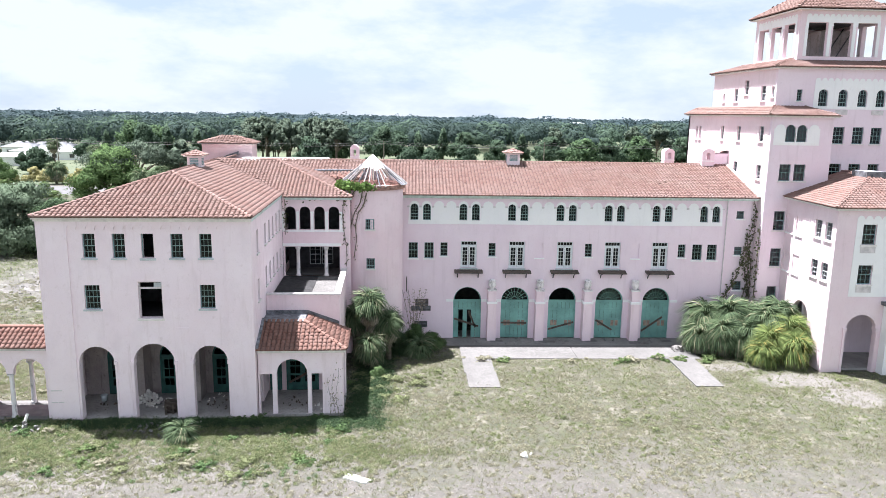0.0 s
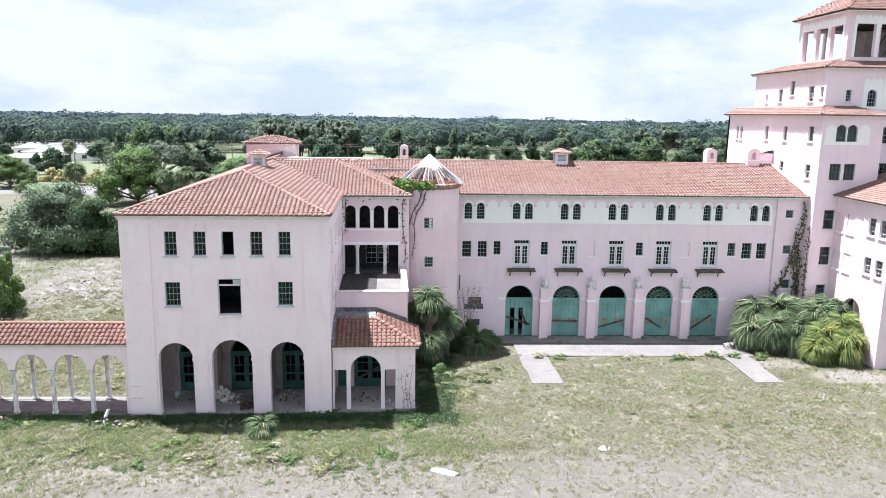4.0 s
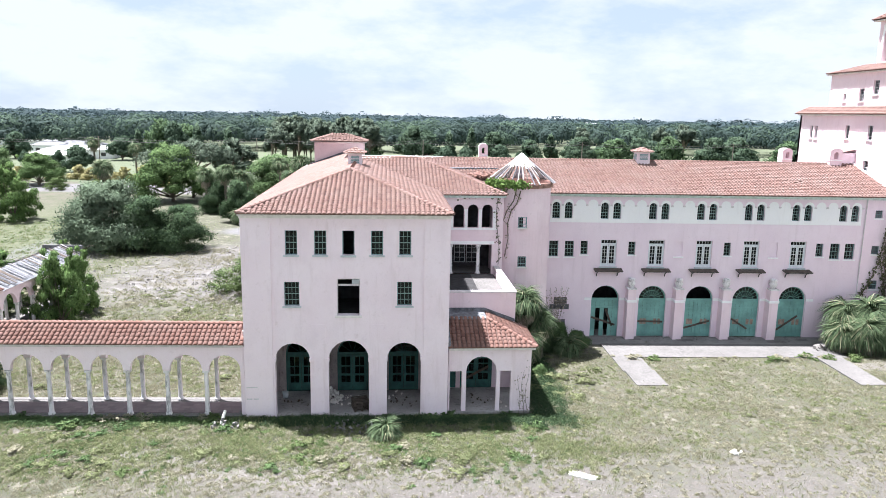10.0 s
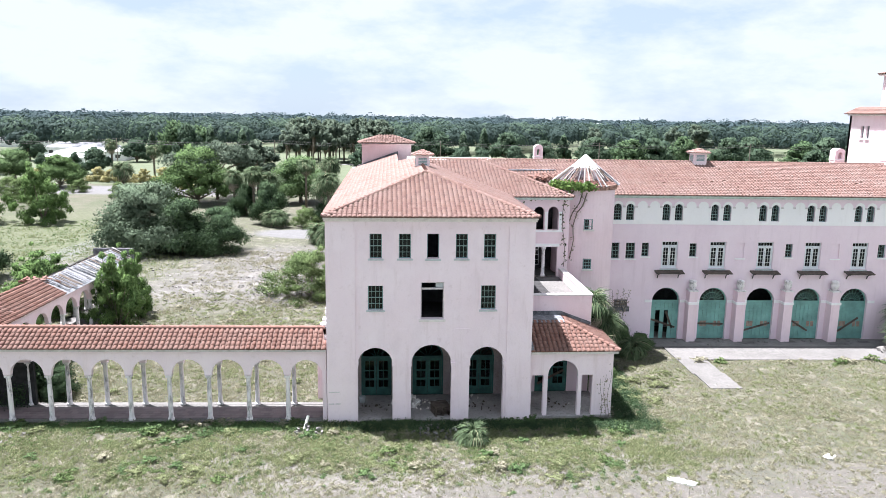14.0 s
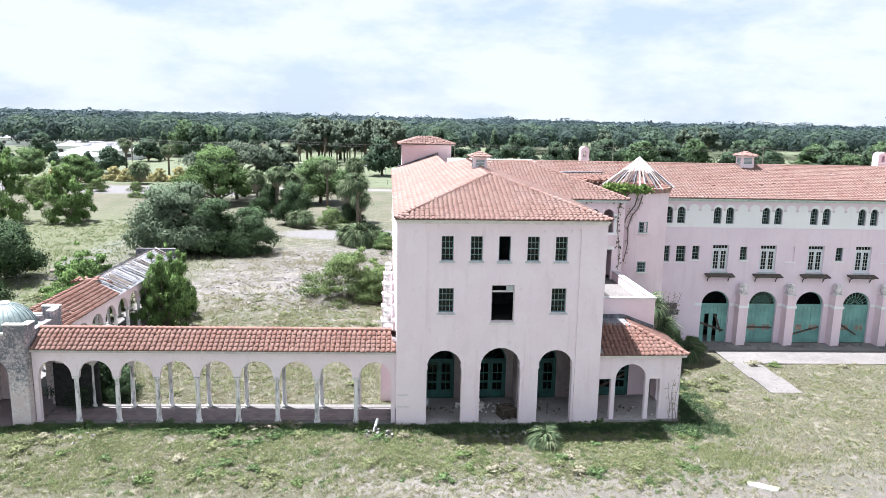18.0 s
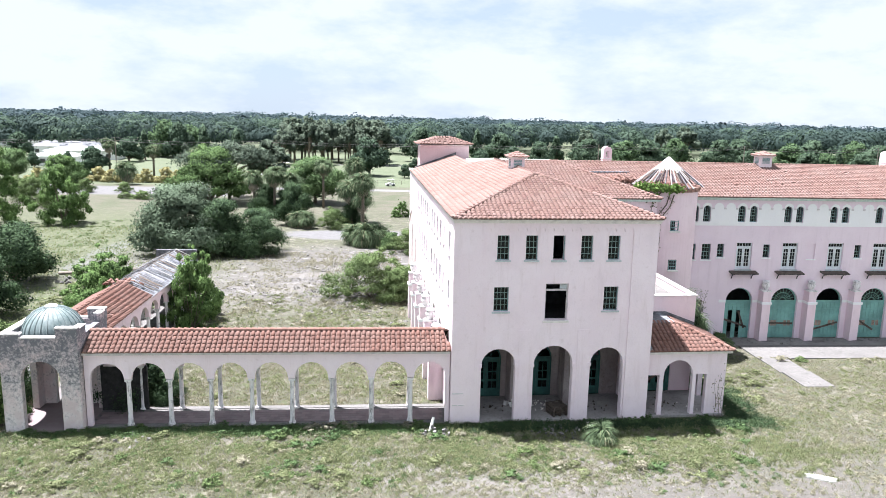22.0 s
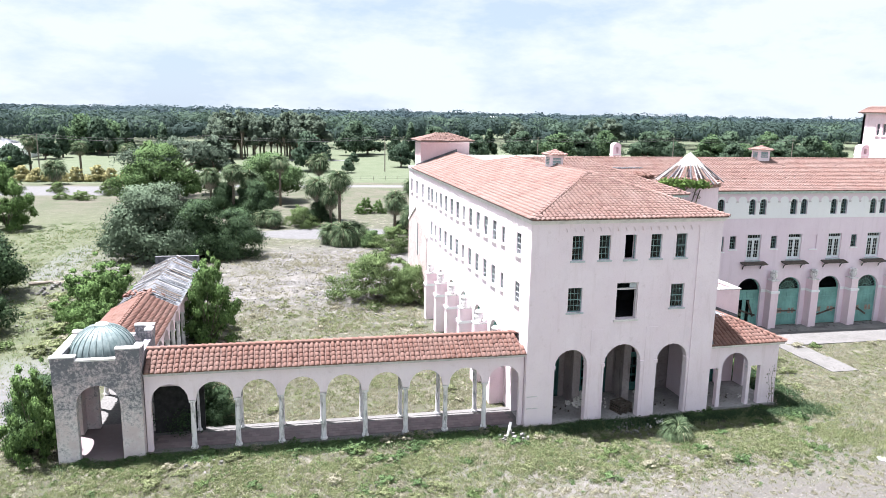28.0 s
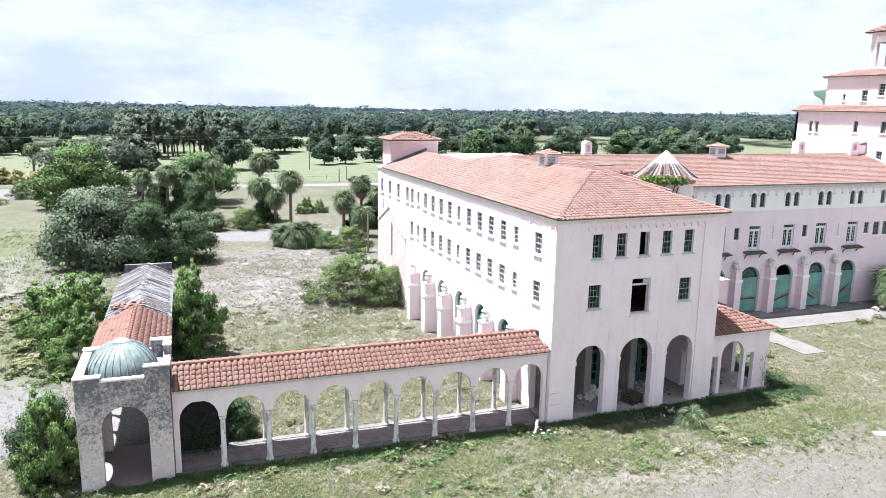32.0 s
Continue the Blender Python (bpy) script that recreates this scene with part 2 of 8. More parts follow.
def paver_mat():
    m = Nodes("dusty_red_pavers", 0.9)
    r = m.random()
    col = m.mix(m.ramp(r, 0, 1), (0.15, 0.115, 0.12), (0.22, 0.17, 0.175))
    return m.done(m.mix(m.ramp(m.noise(3, 5), 0.5, 0.75, 0, 0.5), col, (0.22, 0.2, 0.2)), m.noise(20), 0.005)


PAVER = paver_mat()


def glass():
    m = bpy.data.materials.new("dusty_window_glass")
    m.use_nodes = True
    t = m.node_tree
    t.nodes.clear()
    clear = t.nodes.new("ShaderNodeBsdfTransparent")
    clear.inputs["Color"].default_value = (0.33, 0.39, 0.43, 1)
    gloss = t.nodes.new("ShaderNodeBsdfGlossy")
    gloss.inputs["Roughness"].default_value = 0.08
    gloss.inputs["Color"].default_value = (0.8, 0.85, 0.85, 1)
    fresnel = t.nodes.new("ShaderNodeFresnel")
    fresnel.inputs["IOR"].default_value = 1.45
    mix = t.nodes.new("ShaderNodeMixShader")
    out = t.nodes.new("ShaderNodeOutputMaterial")
    t.links.new(fresnel.outputs[0], mix.inputs[0])
    t.links.new(clear.outputs[0], mix.inputs[1])
    t.links.new(gloss.outputs[0], mix.inputs[2])
    t.links.new(mix.outputs[0], out.inputs["Surface"])
    return m


GLASS = glass()


def leaf_mat(name, dark, light, tip=None, trans=0.16, patch=0.45, even=0.0):
    m = Nodes(name, 0.75)
    r = m.random()
    col = m.mix(m.ramp(r, 0, 1, even, 1 - even), dark, light)
    col = m.mix(m.ramp(m.noise(patch, 3), 0.4, 0.65, 0, 0.75 if patch < 0.4 else 0.5), col, light)
    if tip:
        col = m.mix(m.ramp(r, 0.86, 0.95, 0, 0.8), col, tip)
    m.put(0.1, m.bsdf.inputs["Specular IOR Level"])
    m.done(col)
    out = [n for n in m.t.nodes if n.type == "OUTPUT_MATERIAL"][0]
    thin = m.n("BsdfTranslucent", Color=col)
    both = m.t.nodes.new("ShaderNodeMixShader")
    both.inputs[0].default_value = trans
    m.t.links.new(m.bsdf.outputs[0], both.inputs[1])
    m.t.links.new(thin.outputs[0], both.inputs[2])
    m.t.links.new(both.outputs[0], out.inputs["Surface"])
    return m.mat


LEAF_GREY = leaf_mat("grey_green_leaves", (0.055, 0.084, 0.056), (0.140, 0.187, 0.120), None, 0.16, 0.45, 0.2)
LEAF_PALE = leaf_mat("pale_needles", (0.045, 0.068, 0.050), (0.12, 0.155, 0.11))
LEAF_OLIVE = leaf_mat("olive_leaves", (0.046, 0.078, 0.028), (0.165, 0.225, 0.092))
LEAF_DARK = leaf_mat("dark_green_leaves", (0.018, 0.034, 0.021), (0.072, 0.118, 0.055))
LEAF_MID = leaf_mat("mid_green_leaves", (0.032, 0.064, 0.028), (0.135, 0.205, 0.085))
LEAF_BRIGHT = leaf_mat("bright_green_leaves", (0.034, 0.066, 0.024), (0.120, 0.19, 0.07))
PALM_LEAF = leaf_mat("sabal_palm_fronds", (0.016, 0.032, 0.016), (0.13, 0.18, 0.095), (0.25, 0.235, 0.155))
PALM_BRIGHT = leaf_mat("yellow_green_fronds", (0.045, 0.075, 0.02), (0.17, 0.215, 0.075), (0.30, 0.24, 0.08))
DEAD_FROND = leaf_mat("dead_palm_fronds", (0.20, 0.165, 0.125), (0.42, 0.37, 0.31))
VINE = leaf_mat("vine_leaves", (0.06, 0.11, 0.03), (0.16, 0.25, 0.07))
GRASS_DRY = leaf_mat("dry_grass_blades", (0.155, 0.150, 0.095), (0.275, 0.26, 0.18), (0.38, 0.36, 0.285), 0.3)
GRASS_GREEN = leaf_mat("green_grass_blades", (0.105, 0.130, 0.058), (0.24, 0.268, 0.138), (0.35, 0.33, 0.225), 0.3)
STRAW = leaf_mat("straw_weed_blades", (0.19, 0.183, 0.125), (0.37, 0.352, 0.262), None, 0.3)
# Haze over the far woods is put into these leaf colours as added blue.
WOODS = leaf_mat("hazed_woodland", (0.026, 0.045, 0.043), (0.044, 0.068, 0.057), None, 0.25, 0.07, 0.3)
WOODS_FAR = leaf_mat("hazed_far_woods", (0.038, 0.060, 0.067), (0.050, 0.076, 0.082), None, 0.25, 0.04, 0.3)
WOODS_LIGHT = leaf_mat("hazed_pale_trees", (0.038, 0.064, 0.050), (0.074, 0.112, 0.076), None, 0.25, 0.08, 0.3)


def ground_mat():
    m = Nodes("meadow_ground", 0.95)
    sep = m.n("SeparateXYZ", Vector=m.pos.outputs["Position"])
    gx, gy = sep.outputs["X"], sep.outputs["Y"]
    warp, mid, fine = m.noise(0.22, 5, 0.6), m.noise(1.3, 5, 0.65), m.noise(11, 5, 0.7)

    def ell(cx, cy, rx, ry, soft=0.35, rag=0.9):
        a = m.math("DIVIDE", m.math("SUBTRACT", gx, cx), rx)
        b = m.math("DIVIDE", m.math("SUBTRACT", gy, cy), ry)
        d = m.math("SQRT", m.math("ADD", m.math("MULTIPLY", a, a), m.math("MULTIPLY", b, b)))
        d = m.math("ADD", d, m.math("MULTIPLY", m.math("SUBTRACT", m.math("ADD", m.math("MULTIPLY", warp, 0.6), m.math("MULTIPLY", mid, 0.4)), 0.5), rag * 2))
        return m.ramp(d, 1 - soft, 1 + soft, 1, 0)

    def band(coord_socket, lo, hi, soft):
        up = m.ramp(coord_socket, lo - soft, lo + soft)
        dn = m.ramp(coord_socket, hi - soft, hi + soft, 1, 0)
        return m.math("MULTIPLY", up, dn)

    grass = m.mix(m.ramp(mid, 0.35, 0.65), (0.060, 0.058, 0.038), (0.094, 0.086, 0.064))
    grass = m.mix(m.ramp(warp, 0.45, 0.62, 0, 0.7), grass, (0.047, 0.054, 0.029))
    grass = m.mix(m.ramp(fine, 0.48, 0.66, 0, 0.75), grass, (0.128, 0.118, 0.099))
    speck = m.noise(15, 5, 0.8)
    grass = m.mix(m.ramp(speck, 0.5, 0.58, 0, 0.9), grass, (0.025, 0.026, 0.016))
    grass = m.mix(m.ramp(m.noise(3.2, 5, 0.7), 0.55, 0.7, 0, 0.6), grass, (0.056, 0.064, 0.029))
    tuft = m.noise(1.25, 6, 0.72)
    grass = m.mix(m.ramp(tuft, 0.51, 0.56, 0, 0.75), grass, (0.067, 0.077, 0.035))
    straw = m.noise(0.85, 7, 0.78)
    grass = m.mix(m.ramp(straw, 0.53, 0.58, 0, 0.85), grass, (0.167, 0.153, 0.123))
    blade = m.noise(38, 3, 0.7)
    grass = m.mix(m.ramp(blade, 0.52, 0.62, 0, 0.6), grass, (0.026, 0.030, 0.014))
    stones = m.noise(3.0, 2, 0.5, None, "TexVoronoi")
    gravel = m.mix(m.ramp(fine, 0.35, 0.7), (0.080, 0.073, 0.066), (0.136, 0.126, 0.117))
    gravel = m.mix(m.ramp(stones, 0.10, 0.2, 1, 0), gravel, (0.160, 0.150, 0.144))
    chips = m.noise(6.5, 2, 0.5, None, "TexVoronoi")
    gravel = m.mix(m.math("MULTIPLY", m.ramp(chips, 0.18, 0.3, 1, 0), m.ramp(mid, 0.42, 0.55)), gravel, (0.300, 0.284, 0.272))
    gravel = m.mix(m.ramp(speck, 0.5, 0.57, 0, 0.85), gravel, (0.038, 0.033, 0.029))
    gravel = m.mix(m.ramp(m.noise(2.1, 5, 0.7), 0.54, 0.64, 0, 0.6), gravel, grass)
    sand = m.mix(m.ramp(fine, 0.3, 0.7), (0.122, 0.113, 0.104), (0.175, 0.162, 0.153))
    sand = m.mix(m.ramp(speck, 0.5, 0.58, 0, 0.7), sand, (0.063, 0.056, 0.046))
    sand = m.mix(m.ramp(m.noise(1.9, 6, 0.75), 0.5, 0.6, 0, 0.75), sand, grass)
    greysand = m.mix(m.ramp(mid, 0.35, 0.65), (0.088, 0.081, 0.076), (0.133, 0.123, 0.119))
    greysand = m.mix(m.ramp(fine, 0.5, 0.7, 0, 0.5), greysand, (0.057, 0.055, 0.048))
    greysand = m.mix(m.ramp(m.noise(0.8, 6, 0.75, (1, 2.2, 1)), 0.5, 0.6, 0, 0.6), greysand, (0.062, 0.056, 0.050))
    greysand = m.mix(m.ramp(speck, 0.5, 0.58, 0, 0.75), greysand, (0.056, 0.056, 0.041))
    crust = m.noise(0.55, 8, 0.74, (1, 1.7, 1))
    greysand = m.mix(m.ramp(crust, 0.54, 0.57, 0, 0.85), greysand, (0.197, 0.186, 0.180))
    greysand = m.mix(m.ramp(m.noise(0.42, 8, 0.8, (1, 2.4, 1)), 0.55, 0.6, 0, 0.8), greysand, (0.040, 0.041, 0.039))
    tarmac = m.mix(m.ramp(mid, 0.3, 0.7), (0.096, 0.093, 0.094), (0.132, 0.129, 0.130))
    fairway = m.mix(m.ramp(warp, 0.35, 0.65), (0.070, 0.088, 0.046), (0.090, 0.106, 0.062))
    col = grass
    for args in ((8, 31.0, 28, 6.6), (-12, 32, 8, 3.6)):
        col = m.mix(m.math("MULTIPLY", ell(*args, 0.6, 1.6), 0.9), col, gravel)
    for args in ((-14.5, 36.5, 4.5, 1.6), (-25, 38.0, 6, 0.9), (-20, 35.5, 5, 1.0), (-40, 41, 4, 0.8), (-6, 37.5, 3, 0.8)):
        col = m.mix(m.math("MULTIPLY", ell(*args, 0.35, 2.6), 0.9), col, sand)
    for args in ((28.5, 49.5, 3.2, 1.5), (30.5, 46, 2.2, 2.0), (25, 52.5, 2, 0.8)):
        col = m.mix(ell(*args, 0.25, 1.2), col, sand)
    for args in ((-34, 79, 12, 9), (-30, 92, 13, 9), (-56, 92, 5, 10)):
        col = m.mix(ell(*args, 0.4, 1.2), col, greysand)
    for args in ((-37.5, 77, 3, 1.6), (-36, 84, 5, 1.0), (-60.5, 88, 2.2, 6), (-46, 56, 2, 3)):
        col = m.mix(ell(*args, 0.25, 1.4), col, sand)
    for args in ((-31, 112, 11, 4.6), (-56, 52, 7, 8), (-62.3, 95, 1.9, 11)):
        col = m.mix(ell(*args, 0.12, 0.5), col, tarmac)
    for args in ((-78, 112, 24, 36), (-58, 66, 8, 10)):
        col = m.mix(m.math("MULTIPLY", ell(*args, 0.5, 1.4), 0.5), col, (0.066, 0.085, 0.034))
    far = m.ramp(gy, 120, 150)
    dry = m.mix(m.ramp(warp, 0.4, 0.6), (0.085, 0.077, 0.056), (0.055, 0.063, 0.033))
    col = m.mix(far, col, dry)
    col = m.mix(m.ramp(gy, 184, 187), col, fairway)
    lane = m.math("ADD", gy, m.math("MULTIPLY", gx, 0.05))
    col = m.mix(m.math("MULTIPLY", band(lane, 174, 178.5, 0.4), m.ramp(gx, -60, -50)), col, (0.140, 0.137, 0.138))
    col = m.mix(m.math("MULTIPLY", band(m.math("ADD", lane, m.math("MULTIPLY", mid, 6.0)), 161, 178, 1.5), m.ramp(gx, -62, -56, 1, 0)), col, tarmac)
    for args in ((-57, 218, 8, 4), (-30, 262, 14, 3)):
        col = m.mix(ell(*args, 0.1, 0.4), col, (0.160, 0.150, 0.156))
    bump = m.math("ADD", fine, m.math("MULTIPLY", mid, 1.5))
    return m.done(col, bump, 0.05)


GROUND = ground_mat()

# ---- kit ----
from mathutils import geometry

ARC = 10


class Geo:
    """Collects faces and makes one mesh object of them."""

    def __init__(self):
        self.v, self.f = [], []

    def poly(self, pts):
        k = len(self.v)
        self.v += [tuple(p) for p in pts]
        self.f.append(tuple(range(k, k + len(pts))))
        return self

    def box(self, x0, x1, y0, y1, z0, z1, m=None):
        k = len(self.v)
        c = [(x, y, z) for z in (z0, z1) for x, y in ((x0, y0), (x1, y0), (x1, y1), (x0, y1))]
        self.v += [tuple(m @ Vector(p)) for p in c] if m else c
        self.f += [tuple(k + i for i in q) for q in ((3, 2, 1, 0), (4, 5, 6, 7), (0, 1, 5, 4), (1, 2, 6, 5), (2, 3, 7, 6), (3, 0, 4, 7))]
        return self

    def prism(self, pts, lo, hi, axis="z"):
        """A flat outline pushed along an axis. axis y: the outline is in x and z."""
        def lift(p, h):
            return (p[0], p[1], h) if axis == "z" else (p[0], h, p[1]) if axis == "y" else (h, p[0], p[1])
        k, n = len(self.v), len(pts)
        self.v += [lift(p, lo) for p in pts] + [lift(p, hi) for p in pts]
        self.f += [tuple(range(k + n - 1, k - 1, -1)), tuple(range(k + n, k + 2 * n))]
        self.f += [(k + i, k + (i + 1) % n, k + n + (i + 1) % n, k + n + i) for i in range(n)]
        return self

    def lathe(self, cx, cy, prof, n=12, turn=0.0):
        k = len(self.v)
        for r, z in prof:
            for i in range(n):
                a = 2 * math.pi * i / n + turn
                self.v.append((cx + r * math.cos(a), cy + r * math.sin(a), z))
        for j in range(len(prof) - 1):
            for i in range(n):
                a, b = k + j * n + i, k + j * n + (i + 1) % n
                self.f.append((a, b, b + n, a + n))
        self.f += [tuple(range(k + n - 1, k - 1, -1)), tuple(range(k + (len(prof) - 1) * n, k + len(prof) * n))]
        return self

    def tube(self, pts, r0, r1, n=6):
        pts = [Vector(p) for p in pts]
        k, m = len(self.v), len(pts)
        for j, p in enumerate(pts):
            d = (pts[min(j + 1, m - 1)] - pts[max(j - 1, 0)]).normalized()
            s = d.cross(Vector((0.31, 0.2, 0.93)))
            s = s.normalized() if s.length > 1e-3 else Vector((1, 0, 0))
            u = d.cross(s)
            r = r0 + (r1 - r0) * j / max(1, m - 1)
            for i in range(n):
                a = 2 * math.pi * i / n
                self.v.append(tuple(p + s * (r * math.cos(a)) + u * (r * math.sin(a))))
        for j in range(m - 1):
            for i in range(n):
                a, b = k + j * n + i, k + j * n + (i + 1) % n
                self.f.append((a, b, b + n, a + n))
        self.f += [tuple(range(k + n - 1, k - 1, -1)), tuple(range(k + (m - 1) * n, k + m * n))]
        return self

    def ring(self, outer, inner, lo, hi):
        """A flat frame between two outlines of equal count, in x and z, from depth lo to hi."""
        k, n = len(self.v), len(outer)
        for loop, y in ((outer, lo), (inner, lo), (outer, hi), (inner, hi)):
            self.v += [(p[0], y, p[1]) for p in loop]
        for i in range(n):
            j = (i + 1) % n
            a, b, c, d = k, k + n, k + 2 * n, k + 3 * n
            self.f += [(a + i, a + j, b + j, b + i), (c + j, c + i, d + i, d + j), (a + j, a + i, c + i, c + j), (b + i, b + j, d + j, d + i)]
        return self

    def mesh(self, name, mat, smooth=False):
        me = bpy.data.meshes.new(name)
        me.from_pydata(self.v, [], self.f)
        me.materials.append(mat)
        if smooth:
            me.polygons.foreach_set("use_smooth", [True] * len(me.polygons))
        me.update()
        return me

    def ob(self, name, mat, parent=None, label="", smooth=False, m=None):
        return put(name, self.mesh(name, mat, smooth), parent, label, m)


def put(name, mesh, parent=None, label="", m=None):
    ob = new(name, mesh)
    if parent:
        ob.parent = parent
    if m is not None:
        ob.matrix_basis = m
    if label:
        tagged(ob, label)
    return ob


def thing(name, label, category, m=None, group="", kind=""):
    ob = new(name)
    ob.empty_display_size = 0.3
    if m is not None:
        ob.matrix_basis = m
    return tagged(ob, label, category, group, kind)


def arch_pts(a0, a1, z0, zs, rise=1.0, n=ARC):
    """An opening with a round head, from bottom left, anticlockwise seen from outside."""
    r, c = (a1 - a0) / 2, (a0 + a1) / 2
    pts = [(a0, z0), (a1, z0)]
    return pts + [(c + r * math.cos(math.pi * i / n), zs + r * rise * math.sin(math.pi * i / n)) for i in range(n + 1)]


def rect_pts(a0, a1, z0, z1):
    return [(a0, z0), (a1, z0), (a1, z1), (a0, z1)]


def inside(p, poly):
    x, y = p
    hit, j = False, len(poly) - 1
    for i in range(len(poly)):
        (xi, yi), (xj, yj) = poly[i], poly[j]
        if (yi > y) != (yj > y) and x < (xj - xi) * (y - yi) / (yj - yi) + xi:
            hit = not hit
        j = i
    return hit


def wall_frame(p0, p1, z=0.0):
    """x along the wall, y inwards, z up. The outside is on the right of p0 to p1."""
    d = Vector((p1[0] - p0[0], p1[1] - p0[1], 0)).normalized()
    m = Matrix(((d.x, -d.y, 0, p0[0]), (d.y, d.x, 0, p0[1]), (0, 0, 1, z), (0, 0, 0, 1)))
    return m


def wall(name, parent, m, outline, holes, thick, mat, label="", front=0.0):
    """A wall with thickness; the openings go through it."""
    pts, edges = [], []
    for loop in [outline] + holes:
        k, n = len(pts), len(loop)
        pts += [Vector(p) for p in loop]
        edges += [(k + i, k + (i + 1) % n) for i in range(n)]
    co, _, tris, *_ = geometry.delaunay_2d_cdt(pts, edges, [list(range(len(outline)))], 1, 1e-5)
    co = [(c.x, c.y) for c in co]
    g = Geo()
    n = len(co)
    g.v = [(a, front, z) for a, z in co] + [(a, front + thick, z) for a, z in co]
    for t in tris:
        c = (sum(co[i][0] for i in t) / 3, sum(co[i][1] for i in t) / 3)
        if any(inside(c, h) for h in holes):
            continue
        (x0, y0), (x1, y1), (x2, y2) = (co[i] for i in t)
        if (x1 - x0) * (y2 - y0) - (x2 - x0) * (y1 - y0) < 0:
            t = tuple(reversed(t))
        g.f += [tuple(t), tuple(n + i for i in reversed(t))]
    low = min(p[1] for p in outline)
    for loop, flip in [(outline, False)] + [(h, True) for h in holes]:
        for i in range(len(loop)):
            (a, z), (b, y) = loop[i], loop[(i + 1) % len(loop)]
            if abs(z - low) < 1e-4 and abs(y - low) < 1e-4 and (flip or any(min(p[1] for p in h) - low < 1e-4 for h in holes)):
                continue
            q = [(a, front, z), (a, front + thick, z), (b, front + thick, y), (b, front, y)]
            g.poly(q if not flip else q[::-1])
    return g.ob(name, mat, parent, label, m=m)


WINDOWS = {}


def window(parent, m, a, z, w, h, cols=3, rows=4, mat=None, arch=False, sill=None, deep=0.14, glazed=True, label=""):
    """A sash window in an opening whose lower left corner is at a, z. h: to the top, or to the spring of a round head."""
    mat = mat or FRAME
    key = (round(w, 2), round(h, 2), cols, rows, mat.name, arch, glazed, sill.name if sill else "")
    if key not in WINDOWS:
        r = w / 2
        def top(x):
            return h + (math.sqrt(max(0.0, r * r - (x - r) ** 2)) if arch else 0.0)
        b, s = 0.045, 0.022
        y0, y1 = deep, deep + 0.05
        if arch:
            g = Geo().ring(arch_pts(0, w, 0, h), arch_pts(b, w - b, b, h), y0, y1)
        else:
            g = Geo().ring(rect_pts(0, w, 0, h), rect_pts(b, w - b, b, h - b), y0, y1)
        bars = []
        for i in range(1, cols):
            x = w * i / cols
            bars.append(Geo().box(x - s / 2, x + s / 2, y0 + 0.01, y1 - 0.01, b, top(x) - b * 0.9).mesh("muntin", mat))
        for j in range(1, rows + (1 if arch else 0)):
            zz = h * j / rows
            t = 0.05 if rows > 2 and j == rows // 2 else s
            bars.append(Geo().box(b, w - b, y0 + 0.005, y1 - 0.004, zz - t / 2, zz + t / 2).mesh("muntin", mat))
        pane = None
        if glazed:
            pts = arch_pts(b, w - b, b, h) if arch else rect_pts(b, w - b, b, h - b)
            pane = Geo().poly([(x, y0 + 0.025, zz) for x, zz in pts]).mesh("pane", GLASS)
        ledge = Geo().box(-0.1, w + 0.1, -0.09, deep, -0.1, -0.004).mesh("sill", sill) if sill else None
        WINDOWS[key] = g.mesh("window", mat), pane, ledge, bars
    frame_mesh, pane, ledge, bars = WINDOWS[key]
    ob = put("window", frame_mesh, parent, label, m @ Matrix.Translation((a, 0, z)))
    for bar in bars:
        put("muntin", bar, ob)
    if pane:
        put("pane", pane, ob).visible_shadow = False
    if ledge:
        put("sill", ledge, ob)
    return ob


def tile_template(r0=0.128, r1=0.108, long=0.42, n=5):
    v = [(-r0 * math.cos(math.pi * i / n), 0.0, 0.02 + r0 * 0.72 * math.sin(math.pi * i / n)) for i in range(n + 1)]
    v += [(-r1 * math.cos(math.pi * i / n), long, -0.01 + r1 * 0.72 * math.sin(math.pi * i / n)) for i in range(n + 1)]
    f = [(i, i + 1, n + 2 + i, n + 1 + i) for i in range(n)] + [tuple(range(n, -1, -1))]
    return np.array(v), f


TILE_V, TILE_F = tile_template()
TILE_MESH = {}


def tile_spots(poly, gap, exposure, rng, lost=0.004):
    """Poses of the tiles on a flat slope whose first edge is the eave, from left to right seen from outside."""
    p = [np.array(q, float) for q in poly]
    s = (p[1] - p[0]) / np.linalg.norm(p[1] - p[0])
    nrm = np.cross(s, p[2] - p[0])
    nrm /= np.linalg.norm(nrm)
    t = np.cross(nrm, s)
    flat = [((q - p[0]) @ s, (q - p[0]) @ t) for q in p]
    lo, hi = min(a for a, _ in flat), max(a for a, _ in flat)
    top = max(b for _, b in flat)
    spots = []
    for j in range(int(top / exposure) + 1):
        for i in range(int((hi - lo) / gap) + 1):
            a, b = lo + (i + 0.5) * gap, j * exposure - 0.06
            if inside((a, b + 0.2), flat) and rng.random() > lost:
                spots.append((p[0] + s * (a + rng.normal(0, 0.008)) + t * (b + rng.normal(0, 0.012)) + nrm * abs(rng.normal(0, 0.006)), rng.normal(0, 0.025)))
    return spots, s, t, nrm


